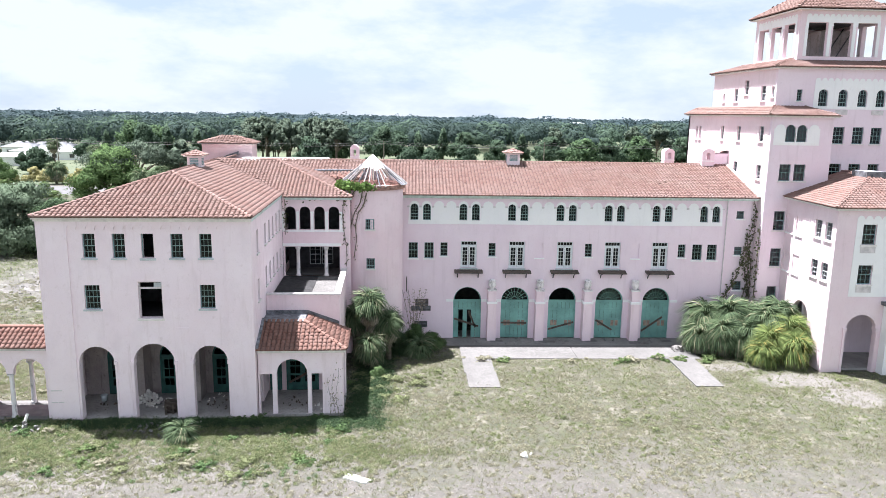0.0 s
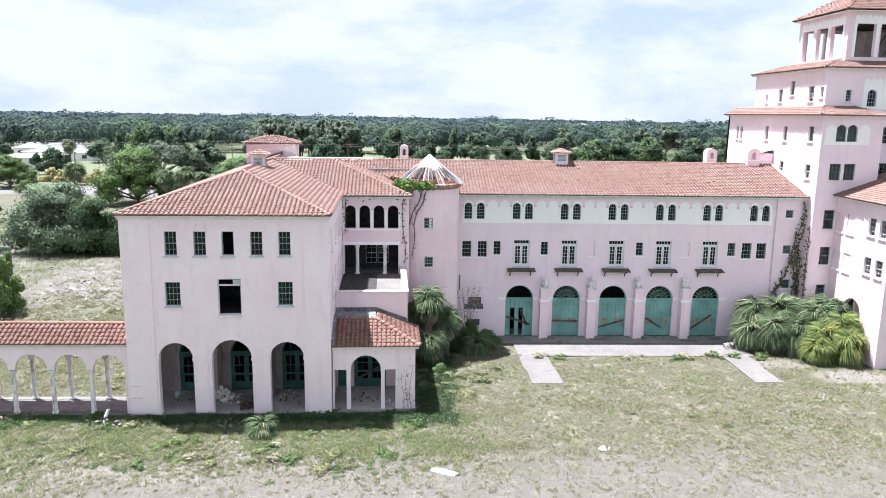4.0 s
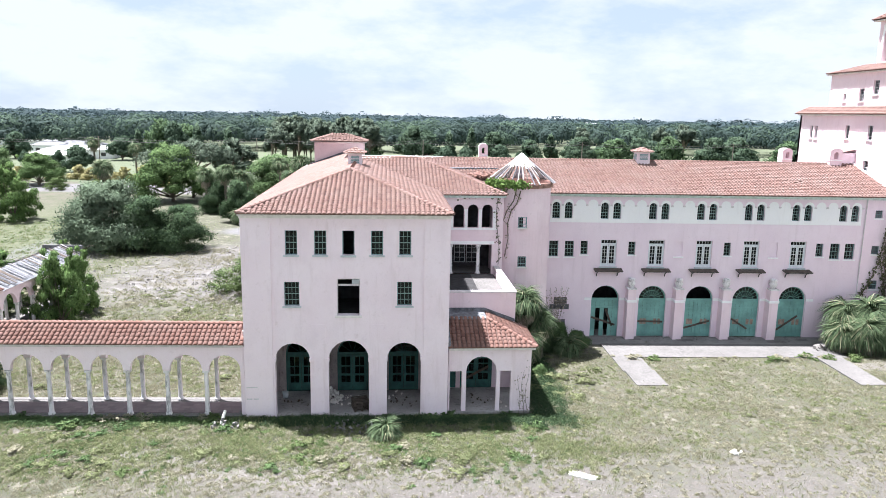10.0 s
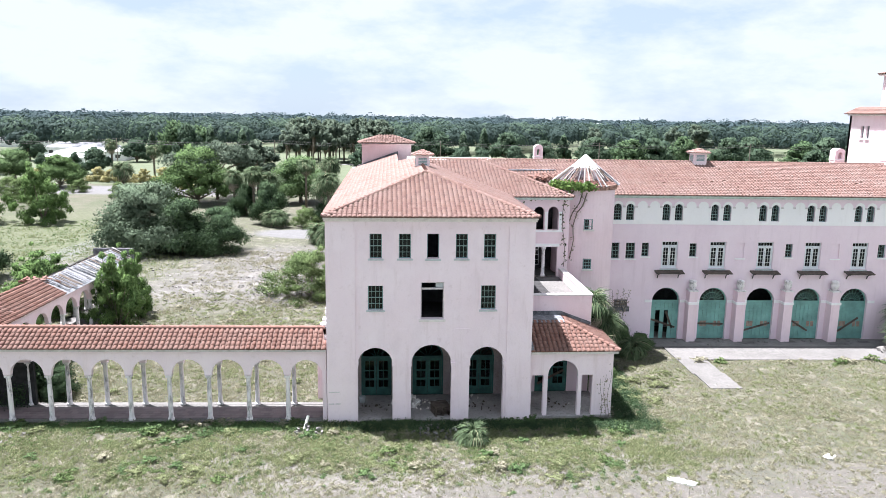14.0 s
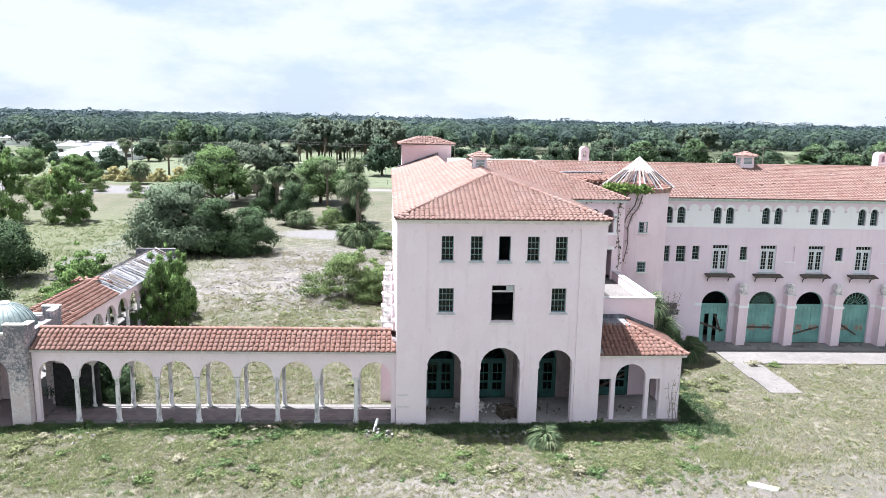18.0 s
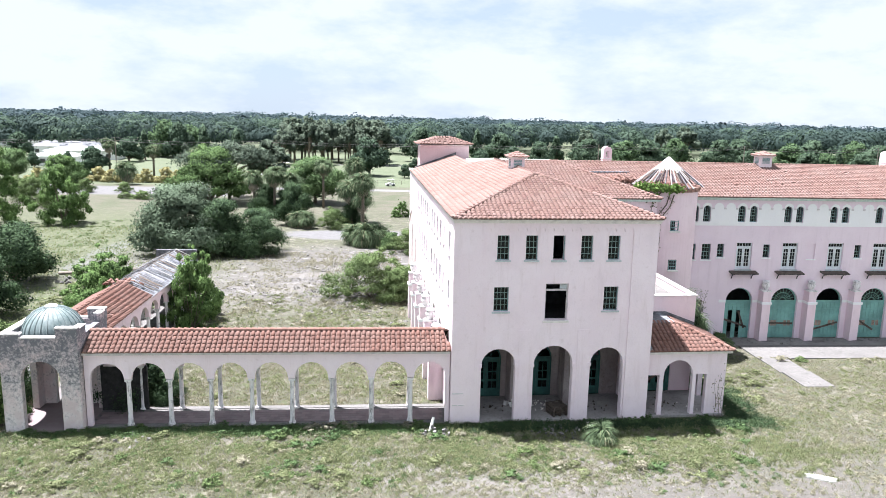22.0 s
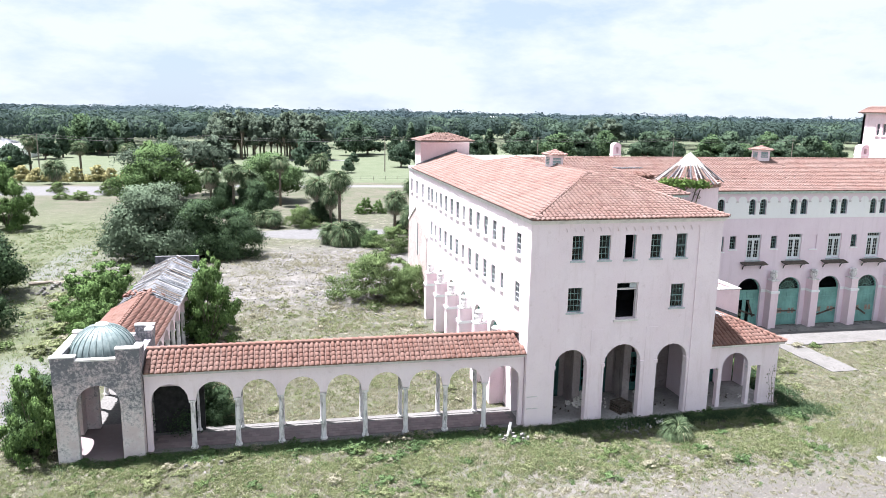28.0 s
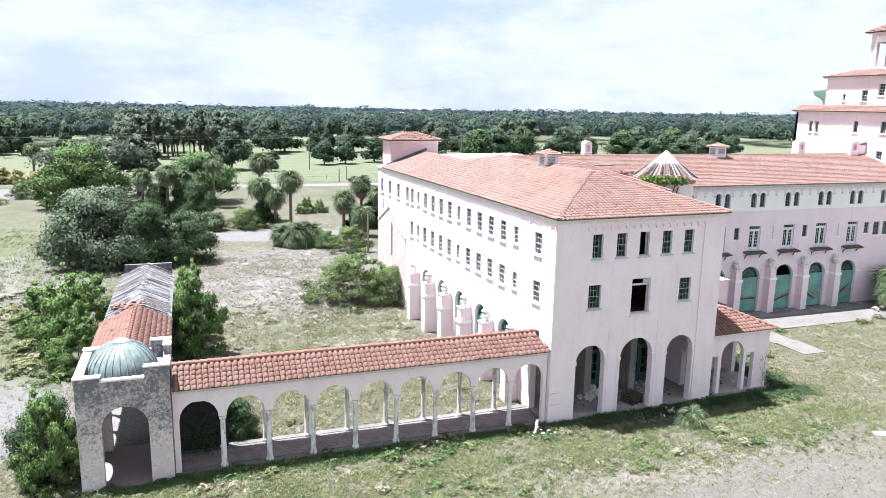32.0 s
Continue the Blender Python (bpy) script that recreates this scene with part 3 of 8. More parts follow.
def slope(parent, poly, mat=None, singles=0, gap=0.29, exposure=0.33, under=None, lost=0.0008, seed=1):
    """A tiled slope: the deck, then the barrel tiles on it; some of them as pieces of their own."""
    mat = mat or TILE
    rng = np.random.default_rng(seed)
    spots, s, t, nrm = tile_spots(poly, gap, exposure, rng, lost)
    deck = [Vector(q) for q in poly]
    low = Vector(nrm) * -0.05
    g = Geo().poly(deck).poly([q + low for q in reversed(deck)])
    for i in range(len(deck)):
        a, b = deck[i], deck[(i + 1) % len(deck)]
        g.poly([b, a, a + low, b + low])
    roof = g.ob("roof", under or PAN, parent)
    if mat.name not in TILE_MESH:
        me = bpy.data.meshes.new("tile")
        me.from_pydata(TILE_V.tolist(), [], TILE_F)
        me.materials.append(mat)
        me.polygons.foreach_set("use_smooth", [True] * (len(TILE_F) - 1) + [False])
        TILE_MESH[mat.name] = me
    frames = []
    for o, turn in spots:
        c, d = math.cos(turn), math.sin(turn)
        frames.append((o, s * c + t * d, t * c - s * d))
    for o, sx, ty in frames[:singles]:
        put("tile", TILE_MESH[mat.name], roof, m=Matrix(((sx[0], ty[0], nrm[0], o[0]), (sx[1], ty[1], nrm[1], o[1]), (sx[2], ty[2], nrm[2], o[2]), (0, 0, 0, 1))))
    rest = frames[singles:]
    if rest:
        v = np.concatenate([o + TILE_V[:, :1] * sx + TILE_V[:, 1:2] * ty + TILE_V[:, 2:] * nrm for o, sx, ty in rest])
        k = len(TILE_V)
        f = [tuple(i + k * j for i in q) for j in range(len(rest)) for q in TILE_F]
        me = bpy.data.meshes.new("tiles")
        me.from_pydata(v.tolist(), [], f)
        me.materials.append(mat)
        me.polygons.foreach_set("use_smooth", ([True] * (len(TILE_F) - 1) + [False]) * len(rest))
        tagged(put("tiles", me, roof), kind="stuff")
    return roof


def caps(parent, p, q, mat=None, r=0.13):
    """Overlapping ridge tiles from p up to q."""
    mat = mat or TILE
    p, q = Vector(p), Vector(q)
    d = (q - p).normalized()
    side = d.cross(Vector((0, 0, 1))).normalized()
    up = side.cross(d)
    g = Geo()
    for rr, l, h in ((r, 0.0, 0.05), (r * 0.8, 0.44, 0.02)):
        g.v += [(-rr * math.cos(math.pi * j / 5), l, h + rr * math.sin(math.pi * j / 5)) for j in range(6)]
    g.f += [(j, j + 1, 7 + j, 6 + j) for j in range(5)] + [tuple(range(5, -1, -1))]
    key = ("cap", mat.name, r)
    if key not in TILE_MESH:
        TILE_MESH[key] = g.mesh("ridge_tile", mat)
    n = max(1, int((q - p).length / 0.36))
    for i in range(n):
        o = p + d * ((q - p).length * i / n)
        put("ridge_tile", TILE_MESH[key], parent, m=Matrix(((side.x, d.x, up.x, o.x), (side.y, d.y, up.y, o.y), (side.z, d.z, up.z, o.z), (0, 0, 0, 1))))


def scallops(a0, a1, z0, z1, n, drop=0.0):
    """The outline of a panel with a row of n small round heads along the top."""
    w = (a1 - a0) / n
    r = w * 0.42
    pts = [(a0, z0), (a1, z0)]
    for k in range(n - 1, -1, -1):
        c = a0 + (k + 0.5) * w
        pts += [(c + r, z1 - drop), *[(c + r * math.cos(math.pi * i / 6), z1 + r * math.sin(math.pi * i / 6)) for i in range(1, 6)], (c - r, z1 - drop)]
    return pts


GATES = {}


def shared(key, make):
    if key not in GATES:
        GATES[key] = make()
    return GATES[key]


def gate(parent, m, a, z0, w, zs, fan=True, broken=False, boards=(), mat=None, deep=0.28):
    """A pair of panelled teal doors under a round fanlight."""
    mat = mat or TEAL
    hs = round(zs - z0, 2)
    w = round(w, 2)
    y0, y1, r, tag = deep, deep + 0.06, w / 2, (round(w, 2), hs, mat.name, deep)
    pts = [(0, 0), (0.12, 0), (0.12, hs - 0.16), (w - 0.12, hs - 0.16), (w - 0.12, 0), (w, 0), (w, hs + 0.04), (0, hs + 0.04)]
    jamb = shared(("jamb", tag), lambda: Geo().prism(pts, y0 - 0.05, y1 + 0.02, "y").mesh("door", mat))
    ob = put("door", jamb, parent, "broken teal double door, half its panels gone" if broken else "", m @ Matrix.Translation((a, 0, z0)))
    n = 6
    bw = (w - 0.24) / n
    long_ = shared(("plank", tag), lambda: Geo().box(0.012, bw - 0.012, y0, y1 - 0.02, 0.0, hs - 0.16).mesh("plank", mat))
    short = shared(("stub", tag), lambda: Geo().box(0.012, bw - 0.012, y0, y1 - 0.02, hs - 0.74, hs - 0.16).mesh("plank", mat))
    stile = shared(("stile", tag), lambda: Geo().box(0, 0.07, y0 - 0.03, y0 - 0.002, 0, hs - 0.88).mesh("stile", mat))
    half = w / 2 - 0.27
    for i in range(n):
        put("plank", short if broken and i in (1, 3) else long_, ob, m=Matrix.Translation((0.12 + i * bw, 0, 0)))
    put("rail", shared(("lintel", tag), lambda: Geo().box(0.121, w - 0.121, y0 - 0.03, y1, hs - 0.86, hs - 0.74).mesh("rail", mat)), ob)
    for x in (0.12, w / 2 - 0.07, w / 2 + 0.01, w - 0.2):
        if not (broken and x == w / 2 + 0.01):
            put("stile", stile, ob, m=Matrix.Translation((x, 0, 0)))
    if not broken:
        for z, h in ((0.0, 0.22), (0.9, 0.12), (1.62, 0.12)):
            rail = shared(("rail", tag, h), lambda: Geo().box(0, half, y0 - 0.028, y0 - 0.003, 0, h).mesh("rail", mat))
            for x in (0.192, w / 2 + 0.085):
                put("rail", rail, ob, m=Matrix.Translation((x, 0, z)))
        for x in (0.3, w / 2 - 0.62, w / 2 + 0.3, w - 0.55):
            put("panel", shared(("ply", deep), lambda: Geo().box(0, 0.26, deep - 0.012, deep - 0.002, 1.08, 1.56).mesh("panel", PLY)), ob, "bare plywood panel in the door", Matrix.Translation((x, 0, 0)))

    def fanlight():
        f = Geo()
        def ring(ra, rb, ya, yb):
            for i in range(ARC):
                q = [(r + rr * math.cos(math.pi * (i + k) / ARC), hs + rr * math.sin(math.pi * (i + k) / ARC)) for rr, k in ((ra, 0), (ra, 1), (rb, 1), (rb, 0))]
                f.prism(q, ya, yb, "y")
        ring(r, r - 0.09, deep - 0.04, deep + 0.06)
        if fan:
            ring(r * 0.62, r * 0.62 - 0.03, deep, deep + 0.04)
            ring(r * 0.25, r * 0.25 - 0.04, deep, deep + 0.04)
            for i in range(1, 10):
                t = math.pi * i / 10
                f.tube([(r + r * 0.24 * math.cos(t), deep + 0.02, hs + r * 0.24 * math.sin(t)), (r + (r - 0.06) * math.cos(t), deep + 0.02, hs + (r - 0.06) * math.sin(t))], 0.018, 0.018, 4)
        return f.mesh("fanlight_frame", mat)
    put("fanlight_frame", shared(("fan", tag, fan), fanlight), ob)
    if fan:
        put("pane", shared(("pane", tag), lambda: Geo().poly([(r + (r - 0.06) * math.cos(math.pi * i / ARC), deep + 0.03, hs + (r - 0.06) * math.sin(math.pi * i / ARC)) for i in range(ARC + 1)]).mesh("pane", GLASS)), ob)
    for (xa, za, xb, zb) in boards:
        d = Vector((xb - xa, 0, zb - za))
        t = Matrix.Translation((xa, deep - 0.1, za)) @ Matrix.Rotation(-math.atan2(d.z, d.x), 4, "Y")
        Geo().box(0, d.length, 0, 0.04, -0.08, 0.08).ob("board", BOARD, ob, "dark board nailed across the door", m=t)
    return ob

# ---- ground ----
def ground_z(x, y):
    """The lie of the land: all but level, a little lower by the long wing."""
    t = min(1.0, max(0.0, (y - 46) / 10.0)) * min(1.0, max(0.0, (x + 8) / 6.0))
    base = -0.06 - 0.22 * t * (1.0 if y < 90 else max(0.0, 1 - (y - 90) / 30))
    if -120 < x < 60 and 12 < y < 130:
        base += 0.05 * noise.noise((x * 0.31, y * 0.31, 0.0)) + 0.03 * noise.noise((x * 1.1, y * 1.1, 4.0))
    return base


def make_ground():
    def line(stops):
        out = []
        for a, b, step in stops:
            out += list(np.arange(a, b, step))
        return out + [stops[-1][1]]
    xs = line([(-3000, -400, 400), (-400, -120, 40), (-120, -60, 3), (-60, 45, 0.7), (45, 100, 5), (100, 400, 50), (400, 3000, 400)])
    ys = line([(-300, 0, 50), (0, 20, 4), (20, 64, 0.6), (64, 120, 2), (120, 400, 20), (400, 2000, 320)])
    v = [(x, y, ground_z(x, y)) for y in ys for x in xs]
    n = len(xs)
    f = [(j * n + i, j * n + i + 1, (j + 1) * n + i + 1, (j + 1) * n + i) for j in range(len(ys) - 1) for i in range(n - 1)]
    me = bpy.data.meshes.new("ground")
    me.from_pydata(v, [], f)
    me.materials.append(GROUND)
    me.polygons.foreach_set("use_smooth", [True] * len(f))
    tagged(new("ground", me), "rough meadow of dry grass, gravel and bare sand", "ground", kind="structure")


make_ground()

# ---- the block at the end of the west wing; x along its front, y back from it ----
PITCH = 0.335
BLOCK = pose(-22.1, 42.5, 0, 0, 0, 2.0)
EAVE, OVER, SIDE = 12.72, 0.42, 0.13
block = thing("hotel_wing", "pale pink stucco hotel wing, arcaded below, clay-tile hip roof", "building", BLOCK)
W, DEEP, LONG = 12.4, 35.0, 36.8
FRONT = wall_frame((0, 0), (W, 0))
UPPER = [2.58, 4.29, 5.95, 7.65, 9.33]
holes = [rect_pts(a, a + 0.72, 10.2, 11.68) for a in UPPER]
holes += [rect_pts(2.47, 3.37, 7.07, 8.56), rect_pts(5.6, 7.0, 6.49, 8.77), rect_pts(9.22, 10.12, 7.07, 8.56)]
ARCHES = [(1.84, 3.94, 3.68), (5.06, 7.52, 3.66), (8.62, 10.72, 3.68)]
holes += [arch_pts(a, b, -0.4, s) for a, b, s in ARCHES]
wall("wall", block, FRONT, rect_pts(0, W, -0.4, EAVE - 0.1), holes, 0.45, PALE, "pale pink stucco front wall with three arches")
wall("facing", block, FRONT, rect_pts(0.012, W - 0.012, -0.4, EAVE - 0.25), [scallops(1.7, 10.87, -0.4, 11.98, 17, 0.05)], 0.083, PALE, "raised plaster border with a scalloped top", -0.086)
for i, a in enumerate(UPPER):
    if i != 2:
        window(block, FRONT, a, 10.2, 0.72, 1.48, 3, 4, FRAME, sill=SILL)
    else:
        Geo().box(a - 0.1, a + 0.82, -0.09, 0.2, 10.08, 10.196).ob("sill", SILL, block)
        Geo().box(a, a + 0.05, 0.14, 0.2, 10.2, 11.68).box(a + 0.67, a + 0.72, 0.14, 0.2, 10.2, 11.68).ob("window_frame", FRAME, block)
for a in (2.47, 9.22):
    window(block, FRONT, a, 7.07, 0.9, 1.49, 4, 4, FRAME, sill=SILL)
g = Geo().box(5.6, 5.66, 0.12, 0.2, 6.49, 8.77).box(6.94, 7.0, 0.12, 0.2, 6.49, 8.77).box(5.66, 6.94, 0.12, 0.2, 8.7, 8.77).box(5.66, 6.94, 0.1, 0.22, 8.3, 8.4)
door_frame = g.ob("door_frame", FASCIA, block, "empty upper doorway frame", m=FRONT)
Geo().box(6.5, 6.92, 0.13, 0.17, 8.42, 8.68).ob("panel", SILL, door_frame)
Geo().box(5.5, 7.1, -0.1, 0.2, 6.36, 6.486).ob("sill", TRIM, block, m=FRONT)
# strips of plaster beside the arches, and worn capitals
for a, b, s in ARCHES:
    for x in (a - 0.13, b + 0.01):
        Geo().box(x, x + 0.12, -0.03, 0.4, -0.3, s - 0.12).box(x - 0.05, x + 0.17, -0.06, 0.42, s - 0.12, s + 0.1).ob("pilaster", PALE, block, m=FRONT)
for a in (4.1, 7.75):
    Geo().box(a, a + 0.78, -0.028, -0.002, -0.3, 5.9).ob("pilaster_strip", PALE, block, m=FRONT)
Geo().box(-0.05, W + 0.05, -0.16, 0.0, EAVE - 0.3, EAVE - 0.16).box(-0.09, W + 0.09, -0.3, 0.0, EAVE - 0.16, EAVE - 0.02).ob("cornice", TRIM, block)
for x0, x1, z in ((0.1, 0.75, 1.95), (0.1, 0.42, 1.2), (0.5, 0.82, 1.2)):
    Geo().box(x0, x1, -0.115, -0.088, z, z + 0.06).ob("spalled_ledge", FASCIA, block)

# west wall
WEST = wall_frame((0, LONG), (0, 0))
def wv(v):
    return LONG - v
big_v, small_v = [2.05, 6.9, 8.85, 10.8, 12.75, 16.6, 18.5, 20.4, 22.3, 25.8, 27.2, 29.9, 32.7, 35.4], [5.0, 14.7, 24.1]
rows = []
for z, h, most in ((10.22, 1.36, 99), (7.2, 1.36, 26)):
    rows += [(wv(v) - 0.44, z, 0.88, h) for v in big_v if v < most] + [(wv(v) - 0.31, z + 0.16, 0.62, h - 0.26) for v in small_v if v < most]
WARCH = [6.2, 10.15, 14.05, 17.9, 21.75]
holes = [rect_pts(a, a + w, z, z + h) for a, z, w, h in rows] + [arch_pts(wv(v) - 1.05, wv(v) + 1.05, -0.4, 3.85) for v in WARCH]
holes.append(arch_pts(wv(1.6) - 0.75, wv(1.6) + 0.75, -0.4, 2.9))
wall("wall", block, WEST, rect_pts(0, LONG - 0.46, -0.4, EAVE - 0.1), holes, 0.42, PALE, "sunlit pink stucco side wall with rows of sash windows")
for a, z, w, h in rows:
    window(block, WEST, a, z, w, h, 2 if w < 0.7 else 3, 4, SILL, sill=TRIM, deep=0.07)
Geo().box(-0.05, 0.0, 0.0, LONG, EAVE - 0.3, EAVE - 0.16).box(-0.09, 0.0, 0.0, LONG, EAVE - 0.16, EAVE - 0.02).ob("cornice", TRIM, block)
for v in WARCH:
    gate(block, WEST, wv(v) - 1.05, -0.1, 2.1, 3.85, mat=TEAL)


def buttress(parent, m, a, z0, deep=0.85, w=0.74):
    """A stuccoed pier with a moulded band, carrying an urn."""
    g = Geo().box(-w / 2, w / 2, -deep, -0.002, z0, 3.05).box(-w / 2 + 0.03, w / 2 - 0.03, -deep + 0.04, -0.002, 3.24, 4.15)
    ob = g.ob("buttress", PINK, parent, m=m @ Matrix.Translation((a, 0, 0)))
    Geo().box(-w / 2 - 0.07, w / 2 + 0.07, -deep - 0.07, -0.002, 3.05, 3.24).ob("band", WHITE, ob)
    Geo().box(-w / 2 - 0.02, w / 2 + 0.02, -deep, -0.002, 4.15, 4.24).ob("cap", COLUMN, ob)
    Geo().lathe(0, -deep / 2, [(0.2, 4.24), (0.2, 4.34), (0.27, 4.42), (0.34, 4.6), (0.34, 4.72), (0.25, 4.86), (0.33, 4.92), (0.33, 5.0), (0.2, 5.1)], 10).ob("urn", COLUMN, ob, smooth=True)


for v in (4.3, 8.2, 12.1, 16.0, 19.85, 23.8):
    buttress(block, WEST, wv(v), -0.3, 0.95)
Geo().prism([(wv(36.6), -0.3), (wv(27.6), -0.3), (wv(27.6), 6.7), (wv(29.6), 7.2), (wv(32.6), 8.9), (wv(36.6), 7.0)], -0.05, -0.003, "y").ob("brick_scar", BRICK, block, "gable-shaped scar of bare brick where a building was torn off", m=WEST)
Geo().prism([(wv(27.4), 6.6), (wv(29.6), 7.25), (wv(32.6), 9.0), (wv(36.6), 7.1), (wv(36.6), 7.3), (wv(32.6), 9.25), (wv(29.5), 7.5), (wv(27.4), 6.85)], -0.12, -0.003, "y").ob("scar_edge", TRIM, block, m=WEST)

# east wall, to the loggia
EAST = wall_frame((W, 0), (W, 12.6))
east_v = [(1.9, 10.15, 0.62, 1.5), (4.8, 10.2, 0.6, 1.4), (6.4, 10.2, 0.6, 1.4), (8.0, 10.2, 0.6, 1.4), (9.6, 10.2, 0.6, 1.4), (11.2, 10.2, 0.6, 1.4), (1.9, 7.1, 0.62, 1.4), (4.8, 7.4, 0.6, 1.3), (6.4, 7.4, 0.6, 1.3), (8.0, 7.4, 0.6, 1.3), (9.6, 7.4, 0.6, 1.3), (11.2, 7.4, 0.6, 1.3)]
holes = [rect_pts(a - w / 2, a + w / 2, z, z + h) for a, z, w, h in east_v] + [rect_pts(1.0, 2.4, -0.4, 2.6)]
wall("wall", block, Matrix.Translation((0, 0.455, 0)) @ EAST, rect_pts(0, 12.1, -0.4, EAVE - 0.1), [[(p[0] - 0.455, p[1]) for p in h] for h in holes], 0.42, PALE)
for a, z, w, h in east_v:
    window(block, EAST, a - w / 2, z, w, h, 2, 4, SILL, sill=TRIM)
Geo().box(W, W + 0.05, 0.0, 12.2, EAVE - 0.3, EAVE - 0.16).box(W, W + 0.09, 0.0, 12.2, EAVE - 0.16, EAVE - 0.02).ob("cornice", GUTTER, block)

def arcade_door(parent, m, a, z, w, hs):
    """Tall glazed teal doors, two leaves with wide stiles, under a dark round fanlight."""
    y, r = 0.1, w / 2
    ob = Geo().ring(arch_pts(0, w, 0, hs), arch_pts(0.1, w - 0.1, 0.02, hs), y - 0.03, y + 0.08).ob("arcade_door", TEAL_SHADE, parent, "glazed teal arcade doors, colour darkened for the shade inside", m=m @ Matrix.Translation((a, 0, z)))
    Geo().box(0.1, w - 0.1, y - 0.02, y + 0.07, hs - 0.12, hs + 0.06).ob("transom", TEAL_SHADE, ob)
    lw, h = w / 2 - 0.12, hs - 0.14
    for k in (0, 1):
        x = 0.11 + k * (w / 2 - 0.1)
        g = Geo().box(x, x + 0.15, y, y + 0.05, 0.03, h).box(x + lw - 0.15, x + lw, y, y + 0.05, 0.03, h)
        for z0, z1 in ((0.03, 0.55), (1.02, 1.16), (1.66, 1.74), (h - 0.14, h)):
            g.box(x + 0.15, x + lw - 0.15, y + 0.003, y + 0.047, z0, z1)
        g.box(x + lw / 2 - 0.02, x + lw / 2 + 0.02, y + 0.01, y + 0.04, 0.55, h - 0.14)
        leaf = g.ob("leaf", TEAL_SHADE, ob)
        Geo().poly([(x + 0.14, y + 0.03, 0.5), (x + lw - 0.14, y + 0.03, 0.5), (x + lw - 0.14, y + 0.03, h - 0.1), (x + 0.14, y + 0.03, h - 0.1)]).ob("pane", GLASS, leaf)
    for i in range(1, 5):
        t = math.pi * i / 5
        Geo().tube([(r + 0.1 * math.cos(t), y + 0.03, hs + 0.05), (r + (r - 0.06) * math.cos(t), y + 0.03, hs + (r - 0.06) * math.sin(t))], 0.02, 0.02, 4).ob("fanlight_bar", TEAL_SHADE, ob)
    return ob


# inside: the arcade's floor, its back wall with doors, floors and partitions above
VEST = 4.05
Geo().box(-0.02, W, -0.12, VEST, -0.5, 0.06).ob("arcade_floor", FLOOR_DIRT, block, "littered concrete arcade floor")
BACK = wall_frame((0.45, VEST), (W - 0.45, VEST))
DOORS = [(1.45, 3.45), (4.85, 6.9), (8.3, 10.3)]
# Back wall and piers take the darkened plaster in place of deeper arcade shade.
wall("back_wall", block, BACK, rect_pts(0, W - 0.9, 0.06, 5.4), [arch_pts(a, b, 0.06, 2.7) for a, b in DOORS], 0.3, SHADE_STAINED)
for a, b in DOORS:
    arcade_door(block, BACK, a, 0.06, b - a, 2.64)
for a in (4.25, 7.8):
    Geo().box(a, a + 0.5, 2.6, VEST - 0.002, 0.06, 5.4).ob("partition_pier", SHADE_STAINED, block)
# Ceiling, floors and partitions in the room tone, with indoor shade in the colour.
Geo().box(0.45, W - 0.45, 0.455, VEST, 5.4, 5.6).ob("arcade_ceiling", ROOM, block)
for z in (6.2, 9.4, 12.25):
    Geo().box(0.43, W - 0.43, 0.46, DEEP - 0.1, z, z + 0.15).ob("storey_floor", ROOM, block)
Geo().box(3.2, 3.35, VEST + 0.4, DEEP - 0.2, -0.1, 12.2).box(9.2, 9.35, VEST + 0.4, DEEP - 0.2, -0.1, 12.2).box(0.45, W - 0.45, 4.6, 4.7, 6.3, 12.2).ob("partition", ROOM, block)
Geo().box(0.0, 18, DEEP - 0.4, DEEP, -0.4, EAVE - 0.1).ob("wall", PINK, block)

# roof
RZ = 14.82
C = W / 2
slope(block, [(-SIDE, -OVER, EAVE), (W + SIDE, -OVER, EAVE), (C, C, RZ)], TILE, 300, seed=3)
slope(block, [(-SIDE, DEEP, EAVE), (-SIDE, -OVER, EAVE), (C, C, RZ), (C, 21, RZ), (C - 1.6, 24, RZ - 1.6 * PITCH), (C - 1.6, DEEP, RZ - 1.6 * PITCH)], TILE, seed=4)
LV = 12.25
slope(block, [(W + SIDE, -OVER, EAVE), (W + SIDE, LV, EAVE), (C, LV + C, RZ), (C, C, RZ)], TILE, seed=5)
caps(block, (-SIDE, -OVER, EAVE), (C, C, RZ))
caps(block, (W + SIDE, -OVER, EAVE), (C, C, RZ))
caps(block, (C, C, RZ), (C, 21, RZ))
Geo().box(C - 0.6, W + 2, 24.5, 34.0, 13.4, 14.12).ob("flat_roof", WHITE_FLAT, block, "white-edged flat roof deck")
Geo().box(C - 1.5, W + 6, 21, 24.4, 13.6, 13.9).ob("flat_roof", SLATE, block)


